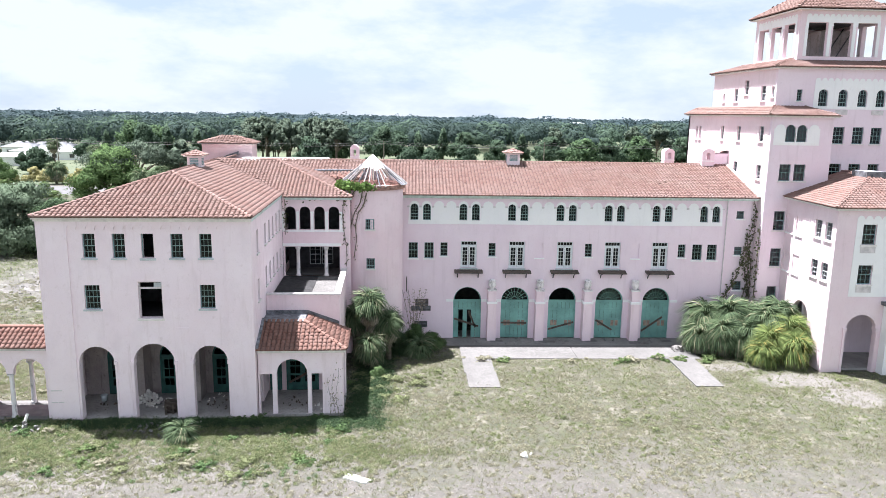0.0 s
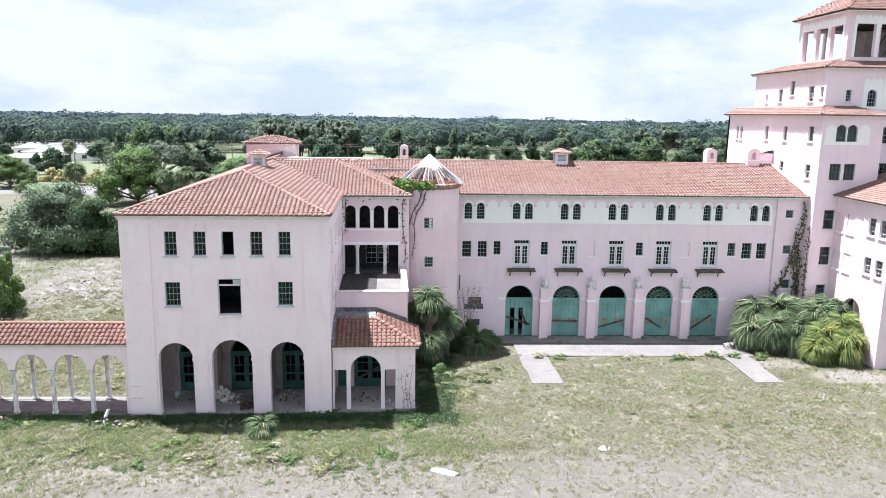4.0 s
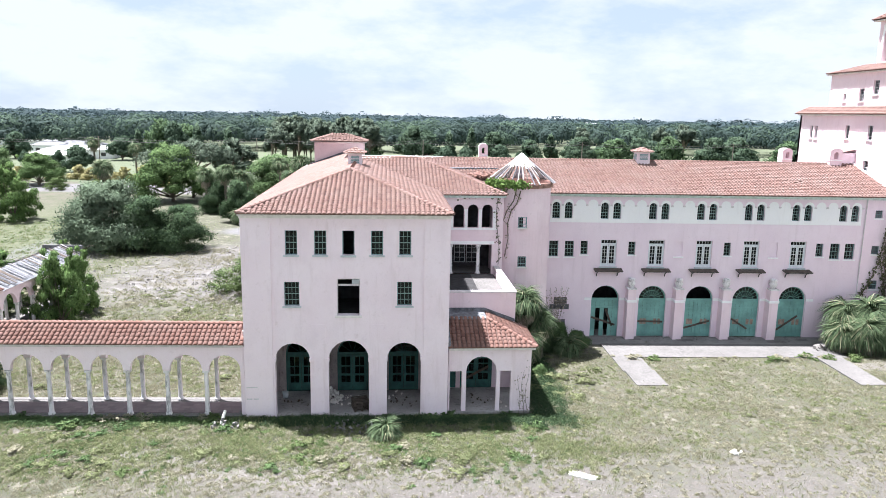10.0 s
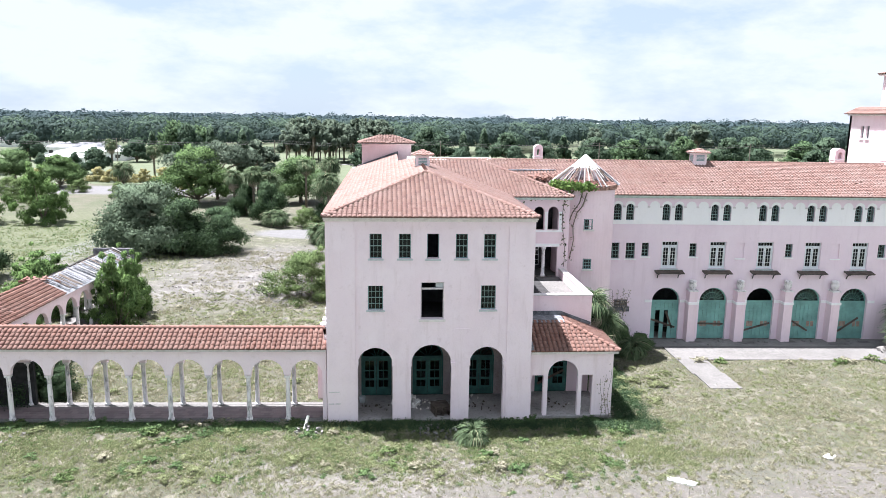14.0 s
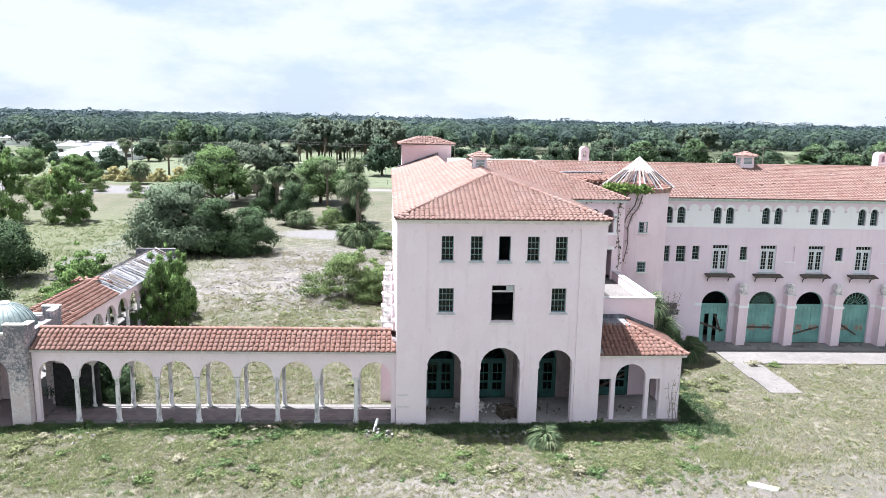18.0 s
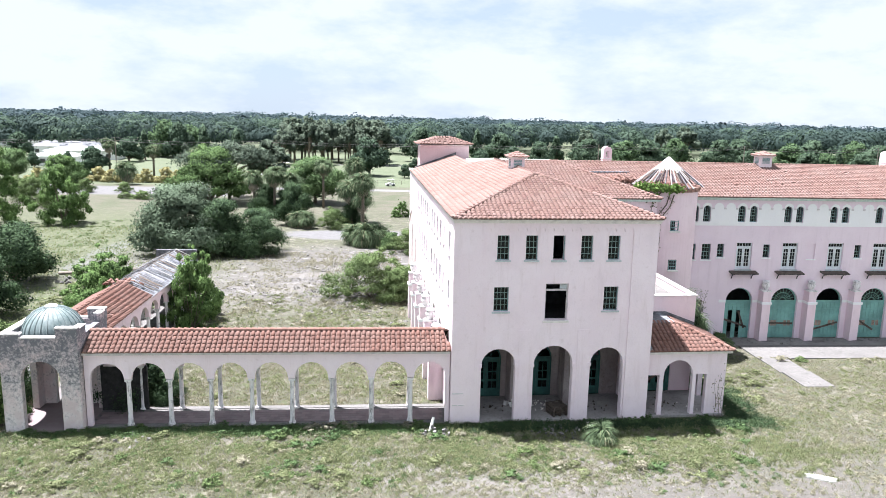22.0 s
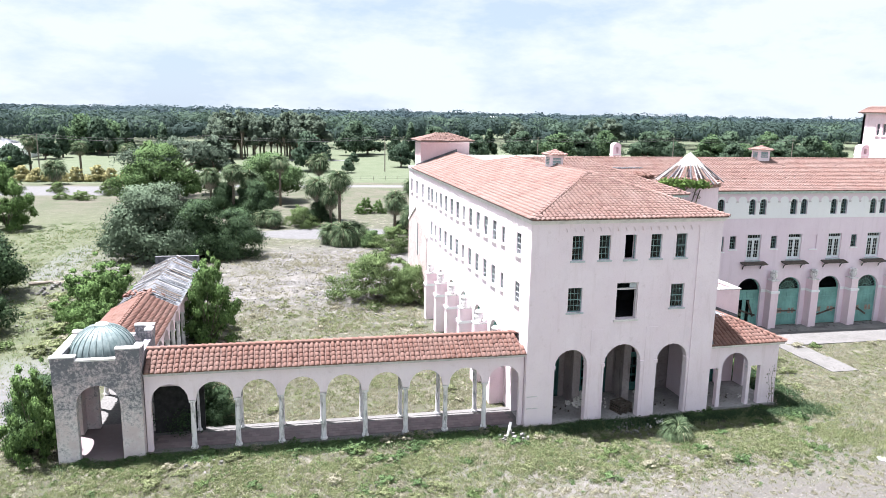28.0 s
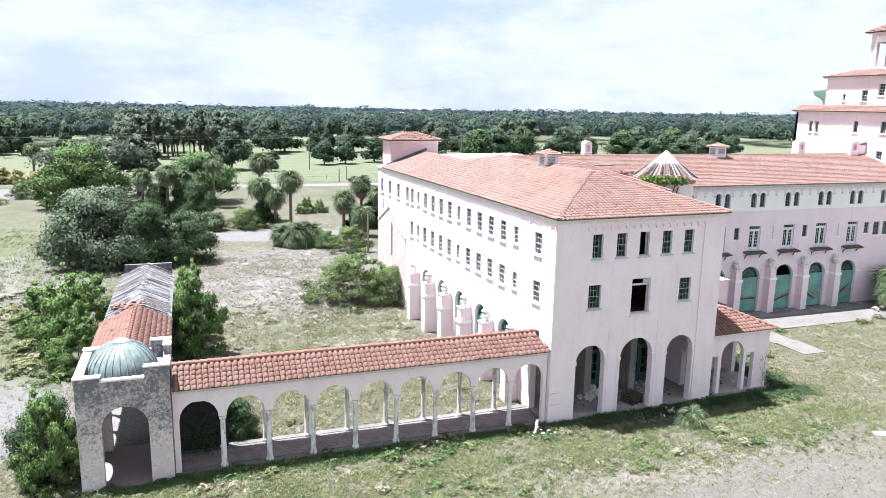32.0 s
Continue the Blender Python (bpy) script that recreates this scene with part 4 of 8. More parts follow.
def vent_house(parent, m, s=0.55, h=1.2, label=""):
    """A little louvred house on the ridge under its own tiled hip."""
    ob = Geo().box(-s, s, -s, s, 0, h).ob("roof_vent", PALE, parent, label, m=m)
    for k in range(4):
        t = Matrix.Rotation(k * math.pi / 2, 4, "Z")
        g = Geo()
        for j in range(5):
            g.box(-s * 0.62, s * 0.62, -s - 0.03, -s - 0.006, h - 0.62 + j * 0.11, h - 0.55 + j * 0.11)
        g.ob("louvre", FRAME, ob, m=t)
    o = s + 0.28
    Geo().box(-o + 0.08, o - 0.08, -o + 0.08, o - 0.08, h + 0.002, h + 0.1).ob("eave_board", TRIM, ob)
    top = h + 0.1 + o * 0.42
    for k in range(4):
        c, d = [((-o, -o), (o, -o)), ((o, -o), (o, o)), ((o, o), (-o, o)), ((-o, o), (-o, -o))][k]
        spots, sx, ty, nn = tile_spots([(*c, h + 0.1), (*d, h + 0.1), (0, 0, top)], 0.24, 0.3, np.random.default_rng(k), 0.0)
        g = Geo().poly([(*c, h + 0.1), (*d, h + 0.1), (0, 0, top)])
        for p, _ in spots:
            q = len(g.v)
            g.v += [tuple(r) for r in (p + TILE_V[:, :1] * sx + TILE_V[:, 1:2] * ty * 0.8 + TILE_V[:, 2:] * nn)]
            g.f += [tuple(i + q for i in f) for f in TILE_F]
        g.ob("vent_roof", TILE, ob)
    return ob


vent_house(block, pose(C, 12.2, RZ - 0.42, 0, 0, 0), 0.5, 1.1, "small louvred roof vent with a tiled hip")

# the lift tower at the far end
BZ = 15.5
# the wing goes on past it, lower, to a plain parapet
Geo().box(0.43, 6.4, LONG - 0.4, LONG, -0.4, 12.6).ob("wall", PINK, block)
Geo().box(0.43, 6.4, DEEP + 0.004, LONG - 0.41, 12.3, 12.6).ob("flat_roof", SLATE, block)
Geo().box(-0.12, 6.5, DEEP + 0.004, LONG + 0.1, 12.622, 12.8).ob("parapet_cap", TRIM, block)
T0, T1, T2, T3 = 0.9, 6.1, DEEP + 0.3, DEEP + 3.2
Geo().box(T0, T1, T2, T3, 12.4, BZ).box(T0, T1, LONG + 0.11, T3, -0.4, 12.4).ob("stair_tower", TOWER_PINK, block, "plain pink tower rising over the far end")
tr = [(T0 - 0.38, T2 - 0.38), (T1 + 0.38, T2 - 0.38), (T1 + 0.38, T3 + 0.38), (T0 - 0.38, T3 + 0.38)]
ta, tb = ((T0 + T1) / 2 - 0.7, (T2 + T3) / 2, BZ + 0.72), ((T0 + T1) / 2 + 0.7, (T2 + T3) / 2, BZ + 0.72)
for i, top in enumerate(([tb, ta], [tb], [ta, tb], [ta])):
    slope(block, [(*tr[i], BZ), (*tr[(i + 1) % 4], BZ), *top], TILE, lost=0.1, seed=7 + i)
Geo().box(T0 - 0.3, T1 + 0.3, T2 - 0.3, T3 + 0.3, BZ - 0.15, BZ - 0.125).ob("cornice", TRIM, block)
# lead flashing where the roof meets the tower
Geo().prism([(0.4, 12.75), (4.7, 12.75 + 4.6 * PITCH), (4.7, 13.1 + 4.6 * PITCH), (0.4, 13.1)], DEEP - 0.06, DEEP + 0.28, "y").ob("flashing", FELT, block, "dark flashing where the roof meets the tower")
Geo().prism([(wv(32.05), 4.2), (wv(31.55), 4.2), (wv(31.55), 7.3), (wv(31.8), 7.6), (wv(32.05), 7.3)], -0.062, -0.052, "y").ob("blind_slit", FELT, block, "dark slit in the bare brick", m=WEST)

# ---- porch, terrace and loggia beside the block ----
porch = thing("side_porch", "small arched side porch with an orange clay-tile hip roof", "porch", BLOCK)
P0, P1 = W + 0.06, 17.7
PF = wall_frame((P0, 0.35), (P1, 0.35))
wall("wall", porch, PF, rect_pts(0, P1 - P0, -0.35, 4.3), [arch_pts(1.13, 3.05, -0.35, 2.72), rect_pts(0.1, 0.86, -0.35, 2.72), rect_pts(3.29, 3.98, -0.35, 2.72)], 0.32, PALE)
for a in (0.98, 3.17):
    Geo().lathe(a, 0.16, [(0.16, -0.1), (0.16, 0.1), (0.115, 0.16), (0.1, 2.5), (0.16, 2.6), (0.16, 2.72)], 10).ob("column", COLUMN, porch, m=PF, smooth=True)
PE = wall_frame((P1, 0.35), (P1, 4.3))
wall("wall", porch, Matrix.Translation((0, 0.325, 0)) @ PE, rect_pts(0, 3.62, -0.35, 4.3), [arch_pts(0.8, 2.6, -0.35, 2.72)], 0.32, PALE)
Geo().box(W + 0.003, P1 + 0.05, 0.2, 4.3, -0.5, 0.07).ob("porch_floor", FLOOR_DIRT, porch)
pz, pt = 4.36, 5.46
e0, e1, ay = W + 0.01, P1 + 0.28, 2.6
Geo().box(W + 0.06, e1 - 0.06, 0.1, 0.348, 4.16, 4.3).box(P1 + 0.004, e1 - 0.06, 0.35, 4.29, 4.16, 4.3).ob("fascia", TRIM, porch)
slope(porch, [(e0, 0.04, pz), (e1, 0.04, pz), (e1 - 2.8, ay, pt), (e0, ay, pt)], TILE_RED, 190, seed=11)
slope(porch, [(e1, 0.04, pz), (e1, 4.28, pz), (e1 - 2.8, 4.28, pt), (e1 - 2.8, ay, pt)], TILE_RED, seed=12)
caps(porch, (e1, 0.04, pz), (e1 - 2.8, ay, pt), TILE_RED)
Geo().box(e0, e1 - 2.85, ay - 0.05, 4.29, pt - 0.12, pt + 0.06).ob("roof_deck", SLATE, porch, "grey felted strip behind the tiles")
Geo().prism([(e0, pt + 0.05), (e1 - 2.85, pt + 0.05), (17.26, pz + 0.42), (17.26, pz + 0.62), (e1 - 2.8, pt + 0.3), (e0, pt + 0.3)], 4.24, 4.3, "y").ob("flashing", SLATE, porch, "torn grey flashing along the wall above the roof")
Geo().prism([(0.06, pz + 0.08), (ay, pt + 0.08), (ay, pt + 0.26), (0.06, pz + 0.26)], e0, e0 + 0.16, "x").ob("flashing", SLATE, porch, "torn grey flashing against the wall")

loggia = thing("loggia_wing", "pink loggia wing with arched balcony openings above an open terrace", "building", BLOCK)
L0, L1, LF, TY, TZ = W + 0.02, 17.62, 12.6, 4.32, 6.8
TF = wall_frame((L0, TY), (17.3, TY))
wall("terrace_wall", loggia, TF, rect_pts(0, 17.3 - L0, -0.35, TZ), [arch_pts(1.2, 3.4, -0.35, 2.4)], 0.35, PINK)
arcade_door(loggia, TF, 1.2, 0.06, 2.2, 2.34)
Geo().box(0.1, 0.9, -0.04, -0.003, 0.1, 2.3).ob("shutter", TEAL_SHADE, loggia, "teal shutter leaning on the wall, colour darkened for the porch shade", m=TF)
Geo().box(0, 2.0, 0.06, 0.1, -0.08, 0.08).ob("board", BOARD, loggia, m=TF @ Matrix.Translation((1.4, 0, 0.6)) @ Matrix.Rotation(-0.5, 4, "Y"))
Geo().box(L0, 17.36, TY - 0.06, TY + 0.4, TZ, TZ + 0.08).ob("coping", FASCIA, loggia)
TE = wall_frame((17.3, TY + 0.355), (17.3, LF))
wall("terrace_wall", loggia, TE, rect_pts(0, LF - TY - 0.355, -0.35, TZ), [], 0.35, PINK)
Geo().box(16.93, 17.36, TY + 0.41, LF - 0.002, TZ, TZ + 0.08).ob("coping", FASCIA, loggia)
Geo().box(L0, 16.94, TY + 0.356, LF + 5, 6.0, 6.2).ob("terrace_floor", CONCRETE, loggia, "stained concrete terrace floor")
# Torn felt, blacker than its own grey to deepen the terrace's shade.
Geo().box(L0 + 0.05, L0 + 2.7, TY + 0.6, LF, 6.203, 6.225).ob("felt_patch", SHADE_BLACK, loggia, "torn felt on the terrace, blackened for the shade there")
LW = wall_frame((L0, LF), (L1, LF))
lw = L1 - L0
arches = [(0.2 + 1.11 * i, 1.02 + 1.11 * i) for i in range(4)]
holes = [arch_pts(a, b, 9.9, 11.3) for a, b in arches] + [rect_pts(0.12, 4.36, 6.2, 8.56)]
wall("wall", loggia, LW, rect_pts(0, lw, -0.35, EAVE - 0.1), holes, 0.35, PINK, "pink loggia front with four small arches")
for i in range(5):
    a = 0.06 + 1.11 * i
    Geo().box(a - 0.1, a + 0.1, -0.05, -0.002, 9.9, 11.22).box(a - 0.14, a + 0.14, -0.08, -0.002, 11.22, 11.32).ob("pilaster", WHITE, loggia, m=LW)
Geo().box(0.0, 4.7, -0.08, 0.0, 9.74, 9.88).box(0.0, 4.5, -0.06, 0.0, 8.6, 8.82).ob("ledge", WHITE, loggia, m=LW)
for a in (1.13, 3.3):
    Geo().lathe(a, 0.14, [(0.2, 6.2), (0.2, 6.32), (0.15, 6.4), (0.13, 8.3), (0.2, 8.4), (0.2, 8.56)], 10).ob("column", COLUMN, loggia, m=LW, smooth=True)
# The balcony's inner shade is painted in through the dark room tone.
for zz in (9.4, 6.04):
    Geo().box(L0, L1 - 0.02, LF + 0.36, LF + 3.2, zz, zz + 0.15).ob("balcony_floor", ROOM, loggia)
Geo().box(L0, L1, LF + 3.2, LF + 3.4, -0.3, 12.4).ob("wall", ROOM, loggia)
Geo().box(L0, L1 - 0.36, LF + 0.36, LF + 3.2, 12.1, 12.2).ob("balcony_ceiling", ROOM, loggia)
for a in (1.7, 2.7):
    window(loggia, wall_frame((L0, LF + 3.0), (L1, LF + 3.0)), a, 6.5, 0.9, 2.1, 2, 5, FRAME_WHITE)
EASTL = wall_frame((L1, LF + 0.36), (L1, LF + 9))
wall("wall", loggia, EASTL, rect_pts(0, 8.6, -0.35, EAVE - 0.1), [], 0.35, PINK)
LE = 12.48
slope(loggia, [(W + 0.2, LV, LE), (L1 + 0.2, LV, LE), (L1 + 0.2 - 6.6, LV + 6.6, RZ), (C, LV + 6.6, RZ)], TILE, 250, seed=13)
slope(loggia, [(L1 + 0.2, LV, LE), (L1 + 0.2, LV + 13.2, LE), (L1 + 0.2 - 6.6, LV + 6.6, RZ)], TILE, seed=14, lost=0.05)
caps(loggia, (L1 + 0.2, LV, LE), (L1 + 0.2 - 6.6, LV + 6.6, RZ))
caps(loggia, (C, LV + 6.6, RZ), (L1 + 0.2 - 6.6, LV + 6.6, RZ))
Geo().box(W + 0.27, L1 + 0.15, LV + 0.1, LV + 0.34, LE - 0.22, LE - 0.03).ob("fascia", GUTTER, loggia)

# ---- stair turret with its ruined cone ----
turret = thing("stair_turret", "round pink stair turret with a ruined conical roof", "tower", pose(-3.3, 58.2, 0))
TR = 2.42
Geo().lathe(0, 0, [(TR, -0.5), (TR, 12.95)], 56).ob("wall", PINK, turret)
g = Geo()
for k in range(36):
    for j in range(2):
        a = 2 * math.pi * (k + 0.5 * j) / 36
        g.box(-0.2, 0.2, -0.1, 0.08, 12.97 + 0.2 * j, 13.15 + 0.2 * j, Matrix.Rotation(a, 4, "Z") @ Matrix.Translation((0, -TR - 0.05 - 0.04 * j, 0)))
g.ob("brick_ring", plain("old_red_brick", (0.36, 0.22, 0.18), 0.9, 0, 0.3), turret, "exposed brick ring under the eave")
for k in range(34):
    a = 2 * math.pi * k / 34
    a += random.uniform(-0.05, 0.05)
    f0 = random.choice((0, 0, 0, 0.1, 0.25, 0.45)) if k % 4 else 0
    p0, p1 = (TR + 0.35 - f0 * 2.0, 13.3 + f0 * 1.35 + random.uniform(-0.05, 0.03)), (0.35, 15.25)
    Geo().tube([(p0[0] * math.cos(a), p0[0] * math.sin(a), p0[1]), (p1[0] * math.cos(a), p1[0] * math.sin(a), p1[1])], 0.06, 0.04, 4).ob("rafter", (LATH, LATH, BOARD, FELT)[k % 4], turret)
g = Geo()
prof = [(1.25, 14.42), (0.7, 14.98), (0.08, 15.5)]
k0 = 0
for i in range(26):
    a0, a1 = 2 * math.pi * i / 26, 2 * math.pi * (i + 1) / 26
    low = 1.05 + 0.35 * random.random()
    zl = 14.42 - (low - 1.25) * 0.94
    g.poly([(low * math.cos(a0), low * math.sin(a0), zl + 0.07), (low * math.cos(a1), low * math.sin(a1), zl + 0.07), (0.06 * math.cos(a1), 0.06 * math.sin(a1), 15.6), (0.06 * math.cos(a0), 0.06 * math.sin(a0), 15.6)])
g.ob("cone_cap", WHITE_FLAT, turret, "bleached remains of the cone's sheathing")
for i in range(22):
    a0 = -0.9 + 0.28 * i * 0.5 + math.pi * 0.1
    if i in (3, 5, 6, 7, 10, 12, 13, 16, 19):
        continue
    r0, r1 = TR + 0.4, 1.55
    z0, z1 = 13.33, 14.15
    a1 = a0 + 0.13
    Geo().poly([(r0 * math.cos(a0), r0 * math.sin(a0), z0), (r0 * math.cos(a1), r0 * math.sin(a1), z0), (r1 * math.cos(a1), r1 * math.sin(a1), z1), (r1 * math.cos(a0), r1 * math.sin(a0), z1)]).ob("sheathing_board", SLATE, turret, "grey torn sheathing board")
Geo().lathe(0, 0, [(TR - 0.1, 12.9), (0.1, 12.92)], 20).ob("inner_floor", FELT, turret)
for x, z, w, h in ((-0.42, 9.93, 0.64, 0.8), (-0.36, 6.8, 0.62, 0.8)):
    y = -math.sqrt(TR * TR - x * x) - 0.02
    fm = wall_frame((x, y), (x + 1, y + 0.02))
    # Black box behind the panes stands in for the unlit stair inside.
    Geo().box(-0.02, w + 0.02, -0.02, 0.3, -0.02, h + 0.02).ob("window_recess", SHADE_BLACK, turret, m=fm @ Matrix.Translation((0, 0, z)))
    window(turret, fm @ Matrix.Translation((0, -0.18, 0)), 0, z, w, h, 3, 3, FRAME, sill=TRIM)

# ---- the long wing; x as in the world, y back from its front wall ----
wing = thing("long_wing", "long mauve-pink hotel wing with teal arched doors and clay-tile roof", "building", pose(0, 60, 0))
X0, X1 = -1.2, 29.3
WF = wall_frame((0, 0), (1, 0))
BAY = 4.12
PAIRS = [-0.26 + BAY * i for i in range(7)]
DOORS = [3.47 + BAY * i for i in range(5)]
FRENCH = [4.02 + BAY * i for i in range(5)]
SMALL = [(-0.4, 6.8, 0.78, 1.37), (0.94, 6.8, 0.78, 1.37), (2.3, 7.0, 0.6, 1.18), (6.4, 7.0, 0.6, 1.15), (14.68, 7.0, 0.6, 1.15), (22.75, 7.0, 0.65, 1.15), (24.0, 6.78, 0.85, 1.38), (25.3, 6.78, 0.85, 1.38), (27.6, 10.4, 0.66, 0.68), (27.65, 7.25, 0.7, 0.74), (27.8, 4.14, 0.75, 0.8)]
NICHES = [10.42, 18.7]
holes = [arch_pts(a, a + 2.42, -0.6, 3.1) for a in DOORS]
holes += [rect_pts(a, a + 1.38, 5.98, 8.3) for a in FRENCH] + [rect_pts(a, a + w, z, z + h) for a, z, w, h in SMALL]
for p in PAIRS:
    holes += [arch_pts(p + k, p + k + 0.66, 10.08, 11.15, n=8) for k in (0, 1.05)]
holes += [rect_pts(n, n + 0.66, 6.9, 8.2) for n in NICHES]
wall("wall", wing, WF, rect_pts(X0, X1, -0.6, 12.2), holes, 0.4, MAUVE, "mauve-pink stucco wall with arched doors and three rows of openings")
band_holes = [arch_pts(p + k, p + k + 0.66, 10.08, 11.15, n=8) for p in PAIRS for k in (0, 1.05)]
wall("band", wing, WF, scallops(-0.45, 26.42, 9.76, 11.28, 26), band_holes, 0.027, WHITE, "white painted band with a scalloped top", -0.03)
for i in range(27):
    Geo().box(-0.45 + i * 1.0335 - 0.1, -0.45 + i * 1.0335 + 0.1, -0.09, -0.031, 11.16, 11.3).ob("corbel", FASCIA, wing)
for p in PAIRS:
    for k in (0, 1.05):
        window(wing, WF, p + k, 10.08, 0.66, 1.07, 3, 4, FRAME, arch=True)
for a, z, w, h in SMALL:
    window(wing, WF, a, z, w, h, 3 if w > 0.62 else 2, 4, FRAME, sill=WHITE)
for n in NICHES:
    Geo().box(n, n + 0.66, 0.1, 0.3, 6.9, 8.2).ob("blind_window", MAUVE, wing)
    Geo().box(n - 0.1, n + 0.76, -0.07, 0.1, 6.8, 6.896).ob("sill", WHITE, wing)


def french(parent, m, a, z):
    """White french doors with a barred light above."""
    w, h, y = 1.38, 2.32, 0.12
    g = Geo().box(0, 0.07, y, y + 0.08, 0, h).box(w - 0.07, w, y, y + 0.08, 0, h).box(0.07, w - 0.07, y, y + 0.08, h - 0.06, h).box(0.07, w - 0.07, y - 0.02, y + 0.08, 1.9, 2.0)
    for i in range(1, 5):
        x = 0.07 + (w - 0.14) * i / 5
        g.box(x - 0.012, x + 0.012, y + 0.02, y + 0.06, 2.0, h - 0.06)
    ob = g.ob("french_door", FRAME_WHITE, parent, "peeling white french doors", m=m @ Matrix.Translation((a, 0, z)))
    for k in (0, 1):
        x0 = 0.08 + k * (w / 2 - 0.07)
        lw2 = w / 2 - 0.09
        g = Geo().box(x0, x0 + 0.1, y, y + 0.05, 0.02, 1.89).box(x0 + lw2 - 0.1, x0 + lw2, y, y + 0.05, 0.02, 1.89).box(x0 + 0.1, x0 + lw2 - 0.1, y, y + 0.05, 0.02, 0.24).box(x0 + 0.1, x0 + lw2 - 0.1, y, y + 0.05, 1.77, 1.89)
        g.box(x0 + lw2 / 2 - 0.012, x0 + lw2 / 2 + 0.012, y + 0.01, y + 0.04, 0.24, 1.77)
        for j in range(1, 5):
            zz = 0.24 + 1.53 * j / 5
            g.box(x0 + 0.1, x0 + lw2 - 0.1, y + 0.01, y + 0.04, zz - 0.012, zz + 0.012)
        g.ob("leaf", FRAME_WHITE, ob)
    Geo().poly([(0.08, y + 0.03, 0.2), (w - 0.08, y + 0.03, 0.2), (w - 0.08, y + 0.03, h - 0.07), (0.08, y + 0.03, h - 0.07)]).ob("pane", GLASS, ob).visible_shadow = False
    Geo().box(-0.08, w + 0.08, -0.06, y, -0.12, -0.004).ob("sill", SILL, ob)


def canopy(parent, m, a, z=5.58):
    """A sagging slatted hood on two scrolled brackets."""
    ob = Geo().prism([(0.0, 0.24), (-0.62, 0.1), (-0.62, 0.04), (0.0, 0.16)], 0, 2.42, "x").ob("canopy", IRON, parent, "dark rusted hood over the arched door", m=m @ Matrix.Translation((a, 0, z)))
    for i in range(12):
        Geo().prism([(0.0, 0.275), (-0.66, 0.13), (-0.66, 0.105), (0.0, 0.25)], 0.02 + i * 0.2, 0.19 + i * 0.2, "x").ob("slat", BOARD, ob)
    for x in (0.28, 2.06):
        Geo().tube([(x, -0.56, 0.03), (x, -0.3, -0.02), (x, -0.1, -0.2), (x, -0.02, -0.42)], 0.04, 0.05, 5).box(x - 0.03, x + 0.03, -0.55, -0.002, 0.02, 0.08).ob("bracket", IRON, ob)


BOARDS = [((0.1, 1.7, 2.2, 1.0), (1.35, 2.4, 1.95, 0.9)), ((0.05, 1.34, 2.3, 1.3),), ((0.1, 0.75, 2.3, 1.4),), ((0.15, 1.6, 1.6, 0.7),), ((0.1, 0.6, 1.9, 1.9),)]
for i, a in enumerate(DOORS):
    gate(wing, WF, a, -0.25, 2.42, 3.1, i not in (0, 2), i == 0, BOARDS[i])
    french(wing, WF, FRENCH[i], 5.98)
    canopy(wing, WF, FRENCH[i] - 0.52)
    for x in (a - 0.62, a + 2.422):
        Geo().box(x, x + 0.618, -0.06, -0.002, 3.02, 3.24).ob("impost", WHITE, wing, m=WF)
for i in range(4):
    buttress(wing, WF, DOORS[i] + 3.27, -0.5)
# boarded openings low on the wall
for x0, x1, z0, z1, mat in ((0.2, 1.32, 2.66, 3.25, BOARD), (-0.14, 1.52, 2.2, 2.64, IRON), (0.12, 1.24, 0.73, 1.28, IRON)):
    ob = Geo().box(x0, x1, -0.06, -0.003, z0, z1).ob("vent_panel", mat, wing)
    for k in range(4):
        Geo().box(x0 + 0.04, x1 - 0.04, -0.085, -0.062, z0 + 0.05 + k * (z1 - z0) / 4.3, z0 + 0.1 + k * (z1 - z0) / 4.3).ob("slat", SLATE, ob)
Geo().tube([(26.75, -0.06, 12.0), (26.75, -0.06, 3.0), (26.7, -0.06, 0.0)], 0.05, 0.05, 6).ob("drainpipe", FASCIA, wing)
Geo().tube([(-0.55, -0.06, 5.2), (-0.55, -0.06, 3.9)], 0.04, 0.04, 6).ob("drainpipe", IRON, wing)
# shell and rooms
Geo().box(X0, X1, 13.0, 13.4, -0.6, 12.2).box(X0, X0 + 0.4, 0.4, 13, -0.6, 12.2).ob("wall", PINK, wing)
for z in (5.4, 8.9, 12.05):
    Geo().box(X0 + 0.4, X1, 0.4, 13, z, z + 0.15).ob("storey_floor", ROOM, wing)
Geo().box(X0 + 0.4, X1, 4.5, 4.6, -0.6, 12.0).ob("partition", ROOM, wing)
Geo().box(X0 + 0.4, X1, 0.3, 13, -0.6, -0.26).ob("room_floor", FLOOR_DIRT, wing)
# eaves and roof
Geo().box(X0 + 0.1, X1 - 0.02, -0.3, 0.2, 11.98, 12.12).box(X0 + 0.1, X1 - 0.02, -0.48, 0.2, 12.12, 12.22).ob("cornice", GUTTER, wing, "pale green eave moulding")
WR, WE = 6.7, 12.26
WZ = WE + (WR + 0.55) * 0.315
slope(wing, [(-9.0, -0.55, WE), (X1 - 0.03, -0.55, WE), (X1 - 0.03, WR, WZ), (-14.0, WR, WZ), (-14.0, 4, WZ - 2.7 * 0.315)], TILE, 300, seed=21, lost=0.0015)
slope(wing, [(X1, 14, WE), (-14, 14, WE), (-14, WR, WZ), (X1 - 0.03, WR, WZ)], TILE, gap=0.45, exposure=0.6, seed=22)
